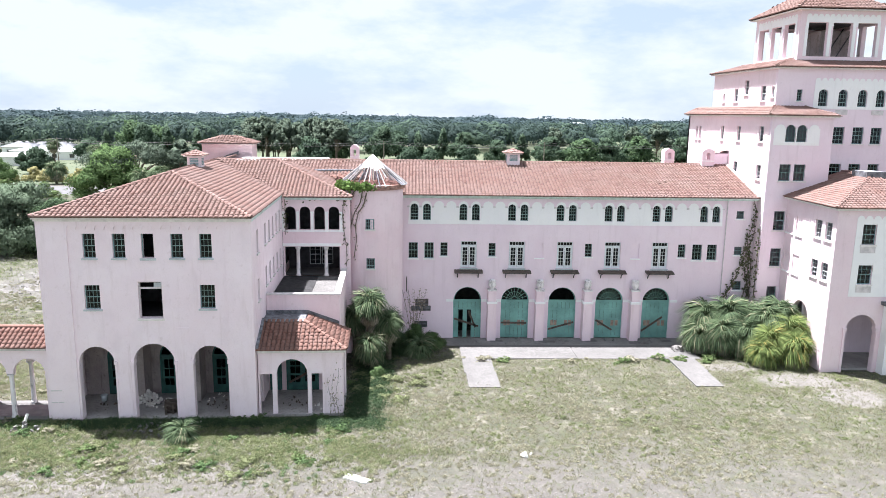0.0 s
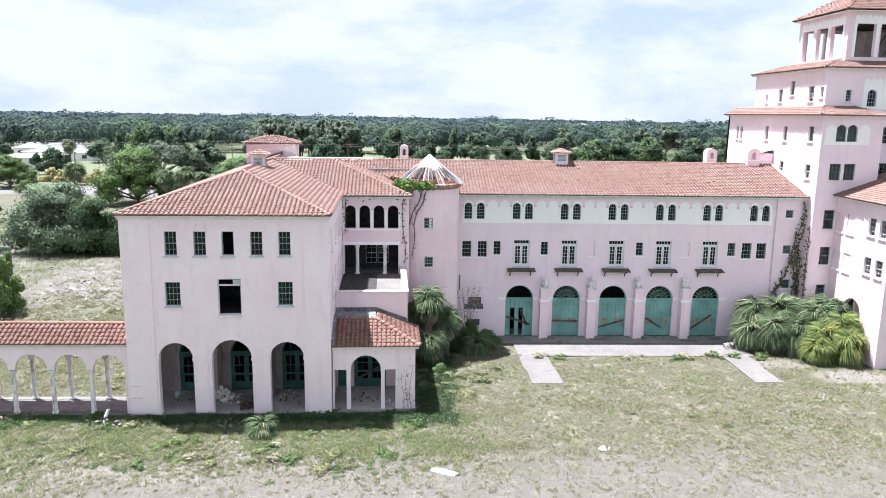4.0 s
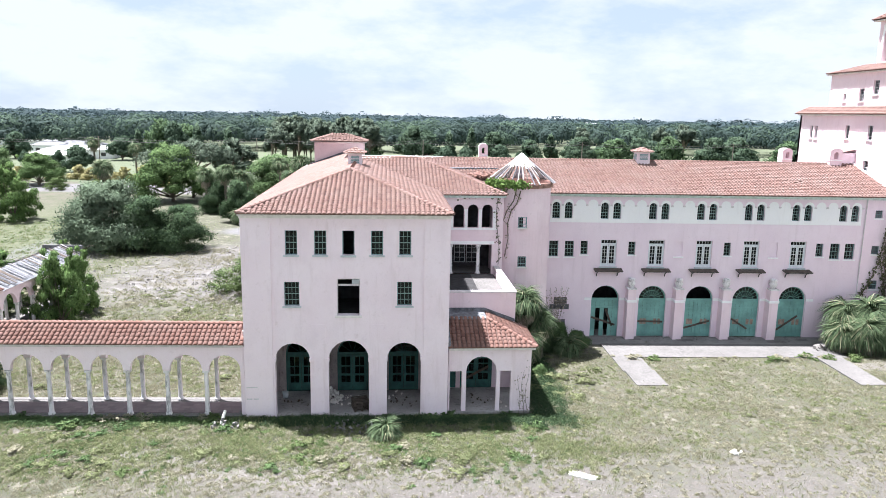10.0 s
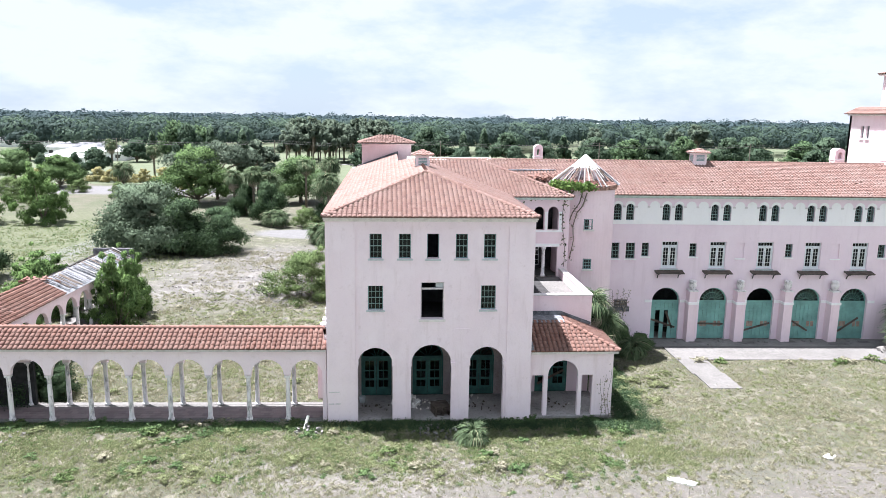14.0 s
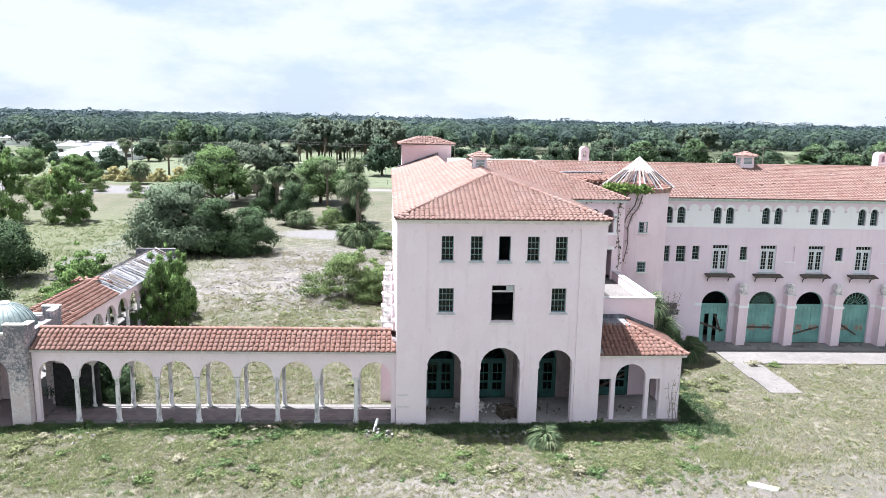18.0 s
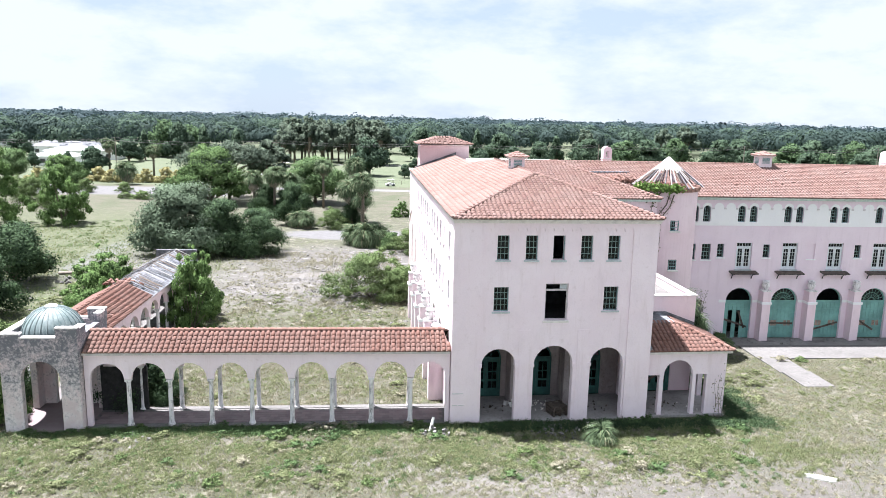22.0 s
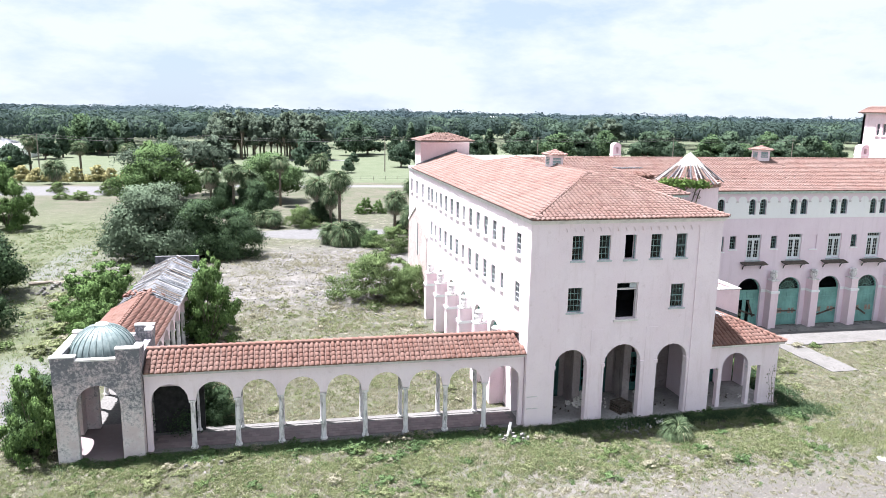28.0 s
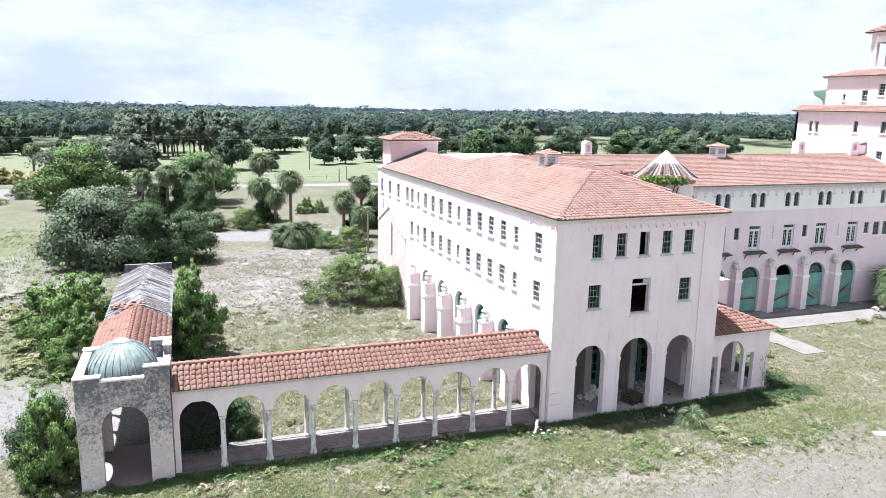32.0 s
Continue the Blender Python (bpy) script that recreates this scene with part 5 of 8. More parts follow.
Geo().tube([(X1 - 0.1, -0.5, WE + 0.12), (X1 - 0.1, WR, WZ + 0.12)], 0.1, 0.1, 5).ob("roof_flashing", TRIM, wing)
caps(wing, (-14, WR, WZ), (X1 - 0.1, WR, WZ))
vent_house(wing, pose(9.1, WR - 0.15, WZ - 0.35), 0.58, 1.15, "small louvred roof vent with a tiled hip")


def bell_cote(parent, m, w=0.8, h=2.0, deep=0.7):
    """A chimney shaped like a little bell gable, with a round-headed opening."""
    fm = wall_frame((0, 0), (1, 0))
    out = [(0, 0), (w, 0), (w, h - 0.25), (w * 0.78, h - 0.05), (w * 0.5, h), (w * 0.22, h - 0.05), (0, h - 0.25)]
    ob = wall("chimney", parent, m @ fm, out, [arch_pts(w * 0.32, w * 0.68, h - 1.0, h - 0.55, n=6)], deep, PINK, "pink bell-gable chimney")
    Geo().box(-0.03, w + 0.03, -0.04, deep + 0.04, h - 1.16, h - 1.08).ob("band", WHITE, ob)


bell_cote(wing, pose(-5.9, 7.4, WZ - 0.6, 0, 0, 0))
bell_cote(wing, pose(26.7, 6.2, WZ - 1.1, 0, 0, 0), 1.15, 2.6, 1.0)
Geo().box(27.87, 29.28, 6.6, 8.4, 13.0, 15.6).ob("chimney_breast", MAUVE, wing, "low pink mass against the tower")
bell_cote(wing, pose(25.2, 12.0, WZ - 1.4, 0, 0, 0), 1.0, 2.6, 1.0)
Geo().poly([(27.86, 6.5, 15.62), (29.28, 6.5, 15.95), (29.28, 8.5, 15.95), (27.86, 8.5, 15.62)]).ob("coping", TILE, wing)

# broken tiles heaped where the roofs meet
heap = thing("tile_heap", "heap of slipped broken clay tiles in the roof valley", "rubble", pose(-5.4, 62.0, 13.12))
g = Geo()
rng = np.random.default_rng(5)
for k in range(60):
    t = Matrix.Translation((rng.normal(0, 0.8), rng.normal(0, 0.4), 0.1 + abs(rng.normal(0, 0.16)))) @ Euler(rng.uniform(-0.9, 0.9, 3)).to_matrix().to_4x4()
    q = len(g.v)
    g.v += [tuple(t @ Vector(p)) for p in TILE_V]
    g.f += [tuple(i + q for i in f) for f in TILE_F]
tagged(g.ob("broken_tiles", TILE_RED, heap), kind="stuff")

# ---- the tower; in world metres ----
tower = thing("hotel_tower", "stepped pink hotel tower with tiled setbacks and an open belvedere", "tower")
def tier_wall(p0, p1, z0, z1, holes, mat=PINK, thick=0.35, label=""):
    m = wall_frame(p0, p1)
    n = math.hypot(p1[0] - p0[0], p1[1] - p0[1])
    wall("wall", tower, m, rect_pts(0, n, z0, z1), holes, thick, mat, label)
    return m


AX, AY, BX = 29.3, 58.8, 34.5
# south-west bay, to the first setback
south1 = [(0.95, 9.64, 0.95, 1.63), (0.95, 6.53, 0.92, 1.56), (0.95, 3.35, 0.84, 1.44), (1.0, 13.8, 0.96, 1.39), (2.23, 13.8, 0.97, 1.39)]
holes = [rect_pts(a, a + w, z, z + h) for a, z, w, h in south1] + [arch_pts(a, a + 0.86, 17.02, 18.0) for a in (1.22, 2.17)]
m = tier_wall((AX, AY), (BX, AY), -0.6, 19.2, holes, MAUVE, label="mauve-pink stucco tower wall")
for a, z, w, h in south1:
    window(tower, m, a, z, w, h, 3, 4, FRAME, sill=TRIM)
for a in (1.22, 2.17):
    window(tower, m, a, 17.02, 0.86, 0.98, 3, 3, FRAME, arch=True)
wall("band", tower, m, rect_pts(0.25, 4.1, 16.75, 18.1), [arch_pts(a, a + 0.86, 17.02, 18.0, n=8) for a in (1.22, 2.17)], 0.02, WHITE, "", -0.024)
for a in (0.3, 3.15):
    Geo().prism(arch_pts(a, a + 0.86, 16.9, 18.02, n=8), -0.05, -0.026, "y").ob("blind_arch", WHITE, tower, m=m)
west1 = [(74.6, 16.7, 0.5, 1.3), (73.7, 16.7, 0.5, 1.3), (68.3, 16.85, 0.62, 1.3), (64.8, 16.88, 0.7, 1.3), (60.5, 16.95, 0.85, 1.3), (64.9, 13.8, 0.75, 1.2), (60.4, 13.8, 0.8, 1.2), (69, 13.8, 0.7, 1.2)]
m = tier_wall((AX, 77), (AX, AY + 0.355), -0.6, 19.2, [rect_pts(77 - y - w / 2, 77 - y + w / 2, z, z + h) for y, z, w, h in west1], PINK)
for y, z, w, h in west1:
    window(tower, m, 77 - y - w / 2, z, w, h, 2, 4, SILL, sill=TRIM)
Geo().box(BX - 0.35, BX, AY + 0.36, 61.0, -0.6, 19.2).box(AX, 48, 76.65, 77, -0.6, 19.2).ob("wall", PINK, tower)
# setback roof
def skirt(x0, y0, x1, y1, z, run, rise, over=0.4, seed=0):
    """A lean-to ring of tiles round a setback."""
    a = [(x0 - over, y0 - over), (x1 + over, y0 - over), (x1 + over, y1 + over), (x0 - over, y1 + over)]
    b = [(x0 + run, y0 + run), (x1 - run, y0 + run), (x1 - run, y1 - run), (x0 + run, y1 - run)]
    for k in (0, 3):
        l = (k + 1) % 4
        slope(tower, [(*a[k], z), (*a[l], z), (*b[l], z + rise), (*b[k], z + rise)], TILE, seed=seed + k)
    caps(tower, (*a[0], z), (*b[0], z + rise))
    Geo().box(x0 - over + 0.1, x1 + over, y0 - over + 0.1, y0, z - 0.16, z - 0.02).box(x0 - over + 0.1, x0, y0, y1 + over, z - 0.16, z - 0.02).ob("fascia", TRIM, tower)


CX, CY, CE = 30.5, 61.0, 43.0
slope(tower, [(AX - 0.4, AY - 0.4, 19.2), (BX + 0.4, AY - 0.4, 19.2), (BX - 1.4, CY, 19.95), (CX, CY, 19.95)], TILE, seed=31)
slope(tower, [(AX - 0.4, 77.4, 19.2), (AX - 0.4, AY - 0.4, 19.2), (CX, CY, 19.95), (CX, 77.4, 19.95)], TILE, seed=32)
slope(tower, [(BX + 0.4, AY - 0.4, 19.2), (BX + 0.4, CY, 19.2), (BX - 1.4, CY, 19.95)], TILE, seed=33)
caps(tower, (AX - 0.4, AY - 0.4, 19.2), (CX, CY, 19.95))
Geo().box(AX - 0.3, BX + 0.3, AY - 0.3, AY - 0.002, 19.02, 19.18).box(AX - 0.3, AX - 0.002, AY, 77, 19.02, 19.18).ob("fascia", TRIM, tower)
# main shaft
south2 = [(35.8, 16.85, 0.97, 1.42), (37.5, 16.85, 0.97, 1.42), (39.1, 16.85, 0.95, 1.4), (40.8, 16.85, 0.95, 1.4), (35.8, 13.8, 1.0, 1.35), (37.5, 13.8, 1.0, 1.35), (39.2, 13.8, 0.95, 1.35), (32.3, 20.4, 0.46, 0.95)]
arch2 = [34.18, 35.9, 37.6, 39.2, 40.9]
holes = [rect_pts(x - CX, x - CX + w, z, z + h) for x, z, w, h in south2] + [arch_pts(x - CX, x - CX + 0.8, 19.98, 21.0) for x in arch2]
m = tier_wall((CX, CY), (CE, CY), 10.0, 23.2, holes, MAUVE)
for x, z, w, h in south2:
    window(tower, m, x - CX, z, w, h, 3 if w > 0.6 else 2, 4, FRAME, sill=TRIM)
for x in arch2:
    window(tower, m, x - CX, 19.98, 0.8, 1.02, 3, 3, FRAME, arch=True)
wall("band", tower, m, scallops(33.75 - CX, 43 - CX, 19.75, 22.1, 17), [arch_pts(x - CX, x - CX + 0.8, 19.98, 21.0) for x in arch2], 0.025, WHITE, "white scalloped band round the arched windows", -0.028)
for x in (35.75, 38.9):
    Geo().box(x - CX, x - CX + 1.05, -0.06, -0.03, 19.3, 19.7).ob("stone_panel", FASCIA, tower, m=m)
west2 = [(71.4, 20.4, 0.4, 0.8), (68.7, 20.4, 0.8, 1.2), (66.6, 21.0, 0.8, 1.3), (63.3, 20.4, 0.9, 1.3), (61.6, 20.7, 0.5, 0.9)]
m = tier_wall((CX, 74), (CX, CY + 0.355), 10.0, 23.2, [rect_pts(74 - y - w / 2, 74 - y + w / 2, z, z + h) for y, z, w, h in west2], PINK)
for y, z, w, h in west2:
    window(tower, m, 74 - y - w / 2, z, w, h, 2, 4, SILL, sill=TRIM)
skirt(CX, CY, CE, 74, 23.2, 2.0, 0.75, seed=34)
for z in (13.0, 16.2, 19.3, 22.9):
    Geo().box(CX + 0.35, CE, CY + 0.36, 73.6, z, z + 0.15).ob("storey_floor", ROOM, tower)
Geo().box(CX + 3, CX + 3.1, CY + 0.4, 73.6, 10, 22.9).box(CX + 0.4, CE, CY + 3, CY + 3.1, 10, 22.9).ob("partition", ROOM, tower)
for z in (5.4, 8.9, 12.4, 16.2, 19.0):
    Geo().box(AX + 0.36, BX - 0.36, AY + 0.36, 76.6, z, z + 0.1).ob("storey_floor", ROOM, tower)
Geo().box(CE - 0.4, CE, CY + 0.36, 74, -0.6, 23.2).box(CX + 0.36, CE - 0.4, 73.64, 74, -0.6, 23.2).box(BX, CE - 0.4, CY + 0.36, CY + 0.6, -0.6, 10).ob("wall", PINK, tower)
# belvedere
DX, DY, DE, DN = 32.75, 62.5, 40.2, 70.6
opens = [(0.75, 2.45), (2.9, 4.6), (5.05, 6.75)]
for p0, p1 in (((DX, DY), (DE, DY)), ((DE, DY), (DE, DN)), ((DE, DN), (DX, DN)), ((DX, DN), (DX, DY))):
    n = math.hypot(p1[0] - p0[0], p1[1] - p0[1])
    k = n / 7.45
    fm = wall_frame(p0, p1)
    wall("belvedere_wall", tower, fm, rect_pts(0.35 if p0[0] == p1[0] else 0, n - (0.35 if p0[0] == p1[0] else 0), 23.6, 28.1), [rect_pts(a * k, b * k, 24.2, 27.0) for a, b in opens], 0.35, PINK)
    wall("band", tower, fm, scallops(0.5 * k, 7.0 * k, 26.7, 27.5, 13), [rect_pts(a * k, b * k, 26.7, 27.0) for a, b in opens], 0.03, WHITE, "", -0.033)
    for a in (0.45, 2.46, 4.61, 6.76):
        Geo().box(a * k, a * k + 0.26, -0.06, -0.003, 24.2, 26.7).ob("pilaster", WHITE, tower, m=fm)
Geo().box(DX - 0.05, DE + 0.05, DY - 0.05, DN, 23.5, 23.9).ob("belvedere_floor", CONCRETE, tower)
Geo().box(DX + 0.36, DE - 0.36, DY + 0.36, DN - 0.36, 27.3, 27.5).ob("ceiling_slab", ROOM, tower)
Geo().tube([(36.2, 64.5, 24.1), (38.6, 66.0, 26.9)], 0.06, 0.06, 5).tube([(37.0, 64.2, 24.1), (39.4, 65.7, 26.9)], 0.06, 0.06, 5).ob("ladder", IRON, tower)
Geo().box(36.8, 39.8, 66.5, 70.2, 23.95, 26.8).ob("inner_room", SHADE_STAINED, tower)
o = 0.55
tc = ((DX + DE) / 2, (DY + DN) / 2, 30.9)
ring = [(DX - o, DY - o), (DE + o, DY - o), (DE + o, DN + o), (DX - o, DN + o)]
for k in range(4):
    slope(tower, [(*ring[k], 28.15), (*ring[(k + 1) % 4], 28.15), tc], TILE, seed=40 + k, lost=0.02)
caps(tower, (*ring[0], 28.15), tc)
Geo().box(DX - 0.45, DE + 0.45, DY - 0.45, DN + 0.45, 27.98, 28.06).ob("eave_board", TRIM, tower)

# ---- the pavilion at the tower's foot ----
pav = thing("corner_pavilion", "pink corner pavilion with tall windows and an arched porch", "building")
VX, VY, VE = 31.3, 51.45, 42.0
m = wall_frame((VX, VY), (VE, VY))
tall = [(2.0, 9.78, 1.05, 1.52), (2.0, 6.75, 1.1, 1.47), (5.2, 9.78, 1.05, 1.52), (5.2, 6.75, 1.1, 1.47)]
wall("wall", pav, m, rect_pts(0, VE - VX, -0.5, 12.5), [rect_pts(a, a + w, z, z + h) for a, z, w, h in tall] + [arch_pts(1.6, 3.95, -0.5, 3.2), arch_pts(5.0, 7.4, -0.5, 3.2)], 0.4, PINK)
wall("band", pav, m, scallops(1.45, 8.4, 5.8, 11.7, 11), [rect_pts(a, a + w, z, z + h) for a, z, w, h in tall], 0.025, WHITE, "white scalloped panel", -0.028)
for a, z, w, h in tall:
    window(pav, m, a, z, w, h, 3, 4, FRAME, sill=TRIM)
    Geo().box(a - 0.05, a + w + 0.05, -0.05, -0.03, z - 0.62, z - 0.14).ob("stone_panel", FASCIA, pav, m=m)
for a in (1.4, 3.97):
    Geo().box(a, a + 0.18, -0.08, 0.4, -0.2, 3.1).box(a - 0.08, a + 0.26, -0.12, 0.42, 3.1, 3.35).ob("pilaster", PINK, pav, m=m)
Geo().box(4.35, 4.75, -0.75, -0.003, -0.3, 5.2).ob("pier", WHITE, pav, m=m)
Geo().box(4.1, 9.0, -1.0, -0.003, 5.2, 5.45).ob("porch_hood", SLATE, pav, m=m)
m = wall_frame((VX, 60.4), (VX, VY + 0.405))
west = [(53.85, 9.9, 0.9, 1.38), (52.45, 9.9, 0.9, 1.38), (53.85, 6.82, 0.9, 1.35), (52.45, 6.82, 0.9, 1.35)]
blind = [(58.0, 9.6, 1.0, 1.55), (56.6, 9.6, 1.0, 1.55), (58.0, 6.4, 1.0, 1.55), (56.6, 6.4, 1.0, 1.55)]
wall("wall", pav, m, rect_pts(0, 60.4 - VY - 0.405, -0.5, 12.5), [rect_pts(60.4 - y - w / 2, 60.4 - y + w / 2, z, z + h) for y, z, w, h in west + blind] + [arch_pts(60.4 - 56.4, 60.4 - 54.0, -0.5, 3.3)], 0.4, PINK)
for y, z, w, h in west:
    window(pav, m, 60.4 - y - w / 2, z, w, h, 3, 4, SILL, sill=WHITE)
for y, z, w, h in blind:
    Geo().box(60.4 - y - w / 2, 60.4 - y + w / 2, 0.06, 0.3, z, z + h).ob("blind_window", PINK, pav, m=m)
    Geo().box(60.4 - y - w / 2 - 0.08, 60.4 - y + w / 2 + 0.08, -0.07, 0.06, z - 0.12, z - 0.004).ob("sill", WHITE, pav, m=m)
Geo().box(VX + 0.41, VE, VY + 0.41, 60.4, -0.5, 0.0).ob("porch_floor", FLOOR_DIRT, pav)
for z in (5.5, 9.0, 12.3):
    Geo().box(VX + 0.41, VE, VY + 0.41, 60.4, z, z + 0.12).ob("storey_floor", ROOM, pav)
Geo().box(VX + 0.5, VE, 55.6, 55.8, -0.1, 12.2).box(VE - 0.3, VE, VY + 0.41, 60.4, -0.5, 12.4).ob("partition", MAUVE, pav)
e = 12.55
mid = (VX + VE) / 2
slope(pav, [(VX - 0.4, VY - 0.4, e), (VE + 0.4, VY - 0.4, e), (mid, VY + 5.0, e + 2.0)], TILE, 200, seed=51)
slope(pav, [(VX - 0.4, 60.4, e), (VX - 0.4, VY - 0.4, e), (mid, VY + 5.0, e + 2.0), (mid, 60.4, e + 2.0)], TILE, seed=52)
slope(pav, [(VE + 0.4, VY - 0.4, e), (VE + 0.4, 60.4, e), (mid, 60.4, e + 2.0), (mid, VY + 5.0, e + 2.0)], TILE, seed=53)
caps(pav, (VX - 0.4, VY - 0.4, e), (mid, VY + 5.0, e + 2.0))
Geo().box(VX - 0.3, VE + 0.3, VY - 0.3, VY - 0.002, e - 0.2, e - 0.03).box(VX - 0.3, VX - 0.002, VY, 60.3, e - 0.2, e - 0.03).ob("fascia", TRIM, pav)
Geo().box(36.0, 37.6, 56.0, 58.0, e + 1.6, e + 2.3).ob("roof_curb", SLATE, pav)

# ---- the covered walk from the block to the kiosk ----
arcade = thing("covered_walk", "covered walk of round arches on slender white columns, tiled roof", "arcade")
COLS = [-41.03 + 2.36 * i for i in range(8)]
AX0, AX1 = -43.45, -22.15
def span_arches(xs, lo, spring, shift):
    return [arch_pts(a + 0.2 - shift, b - 0.2 - shift, lo, spring) for a, b in zip(xs, xs[1:])]


stops = [AX0 - 0.1] + COLS + [AX1 + 0.15]
for y, flip in ((42.68, False), (44.95, True)):
    if not flip:
        fm = wall_frame((AX0, y), (AX1, y))
        hs = span_arches(stops, 2.95, 2.98, AX0)
        hs[0] = arch_pts(0.3, stops[1] - 0.2 - AX0, 2.95, 2.98)
        hs[-1] = arch_pts(COLS[-1] + 0.2 - AX0, AX1 - 0.25 - AX0, 2.95, 2.98)
        wall("arch_wall", arcade, fm, rect_pts(0, AX1 - AX0, 2.95, 4.66), hs, 0.28, PALE, "pale pink arched wall on columns")
    else:
        fm = wall_frame((AX1 - 0.6, y + 0.28), (AX0 + 0.2, y + 0.28))
        n = AX1 - 0.6 - AX0 - 0.2
        xs = [AX1 - 0.6 - x for x in [AX1 - 0.5] + COLS[::-1]]
        hs = [arch_pts(a + 0.2, b - 0.2, 2.95, 2.98) for a, b in zip(xs, xs[1:]) if b - a > 1]
        wall("arch_wall", arcade, fm, rect_pts(0, n, 2.95, 4.66), hs, 0.28, PALE)
Geo().box(AX0, AX0 + 0.28, 42.68, 42.96, -0.1, 2.948).ob("pier", PALE, arcade)
# Added black panel; it stands in for the dark behind the first bay.
Geo().box(AX0 + 0.002, AX0 + 2.75, 44.98, 45.2, 0.12, 2.948).ob("closing_wall", SHADE_BLACK, arcade, "black panel added for the deep shade of the first bay")
Geo().box(AX1 - 0.25, AX1 - 0.01, 42.68, 42.96, -0.1, 2.948).ob("pier", PALE, arcade)
COL_MESH = Geo().lathe(0, 0, [(0.2, 0.0), (0.2, 0.1), (0.155, 0.16), (0.145, 0.3), (0.125, 2.62), (0.15, 2.68), (0.15, 2.74)], 12).box(-0.18, 0.18, -0.16, 0.16, 2.74, 2.84).mesh("column", COLUMN, False)
for x in COLS:
    for y in (42.82, 45.09):
        put("column", COL_MESH, arcade, m=Matrix.Translation((x, y, 0.11 if y > 44 else 0.08)))
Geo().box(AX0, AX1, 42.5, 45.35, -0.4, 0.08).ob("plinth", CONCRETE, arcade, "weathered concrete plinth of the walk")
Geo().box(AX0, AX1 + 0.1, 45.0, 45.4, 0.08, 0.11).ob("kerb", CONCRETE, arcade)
PM = Geo().box(-0.2, 0.2, -0.16, 0.16, 0, 0.03).mesh("paver", PAVER)
for i in range(50):
    for j in range(5):
        put("paver", PM, arcade, m=pose(AX0 + 0.25 + i * 0.415 + (0.2 if j % 2 else 0), 43.15 + j * 0.335, 0.081 + 0.004 * random.random(), 0, 0, random.uniform(-1.5, 1.5)))
Geo().box(AX0, AX1, 42.97, 44.94, 4.4, 4.5).ob("walk_ceiling", BOARD, arcade)
AZ, AR, AYR = 4.7, 5.55, 43.95
slope(arcade, [(AX0 + 0.05, 42.38, AZ), (AX1 + 0.04, 42.38, AZ), (AX1 - 0.35, AYR, AR), (AX0 + 0.05, AYR, AR)], TILE_RED, 300, seed=61, gap=0.3)
slope(arcade, [(AX1, 45.5, AZ), (AX0 + 0.05, 45.5, AZ), (AX0 + 0.05, AYR, AR), (AX1, AYR, AR)], TILE_RED, seed=62, gap=0.3)
caps(arcade, (AX0, AYR, AR - 0.02), (AX1 - 0.3, AYR, AR - 0.02), TILE_RED, r=0.15)
Geo().box(AX0, AX1, 42.47, 42.675, 4.5, 4.66).ob("fascia", FASCIA, arcade, "thin grey gutter board")

# ---- the second walk, its far roof fallen in ----
walk_b = thing("ruined_walk", "covered walk with arches whose far roof has lost its tiles", "arcade")
BX0, BX1, BY0, BY1 = -47.75, -43.95, 46.75, 70.0
cols_y = [BY0 + 0.15 + 2.32 * i for i in range(11)]
for x, p0, p1 in ((BX1, (BX1, BY0), (BX1, BY1)), (BX0, (BX0, BY1), (BX0, BY0))):
    fm = wall_frame(p0, p1)
    hs = [arch_pts(a - BY0 + 0.18, b - BY0 - 0.18, 2.9, 2.93) for a, b in zip(cols_y, cols_y[1:])]
    if x == BX0:
        hs = [[(BY1 - BY0 - px, pz2) for px, pz2 in h] for h in hs]
        hs = [[h[1], h[0]] + h[:1:-1] for h in hs]
    wall("arch_wall", walk_b, fm, rect_pts(0, BY1 - BY0, 2.9, 4.5), hs, 0.28, PINK)
    for y in cols_y:
        put("column", COL_MESH, walk_b, m=pose(x + (-0.14 if x == BX1 else 0.14), y, 0.06))
Geo().box(BX0, BX1, BY0, BY1, -0.4, 0.06).ob("plinth", CONCRETE, walk_b)
bm_ = (BX0 + BX1) / 2
TE_Y = 56.2
for y0, y1, tiled in ((BY0 - 0.1, TE_Y, True),):
    slope(walk_b, [(BX1 + 0.25, y0, 4.55), (BX1 + 0.25, y1, 4.55), (bm_, y1, 5.6), (bm_, y0, 5.6)], TILE_RED, seed=71, lost=0.01)
    slope(walk_b, [(BX0 - 0.25, y1, 4.55), (BX0 - 0.25, y0, 4.55), (bm_, y0, 5.6), (bm_, y1, 5.6)], TILE_RED, seed=72, lost=0.01)
    caps(walk_b, (bm_, y0, 5.6), (bm_, y1, 5.6), TILE_RED)
rng = np.random.default_rng(8)
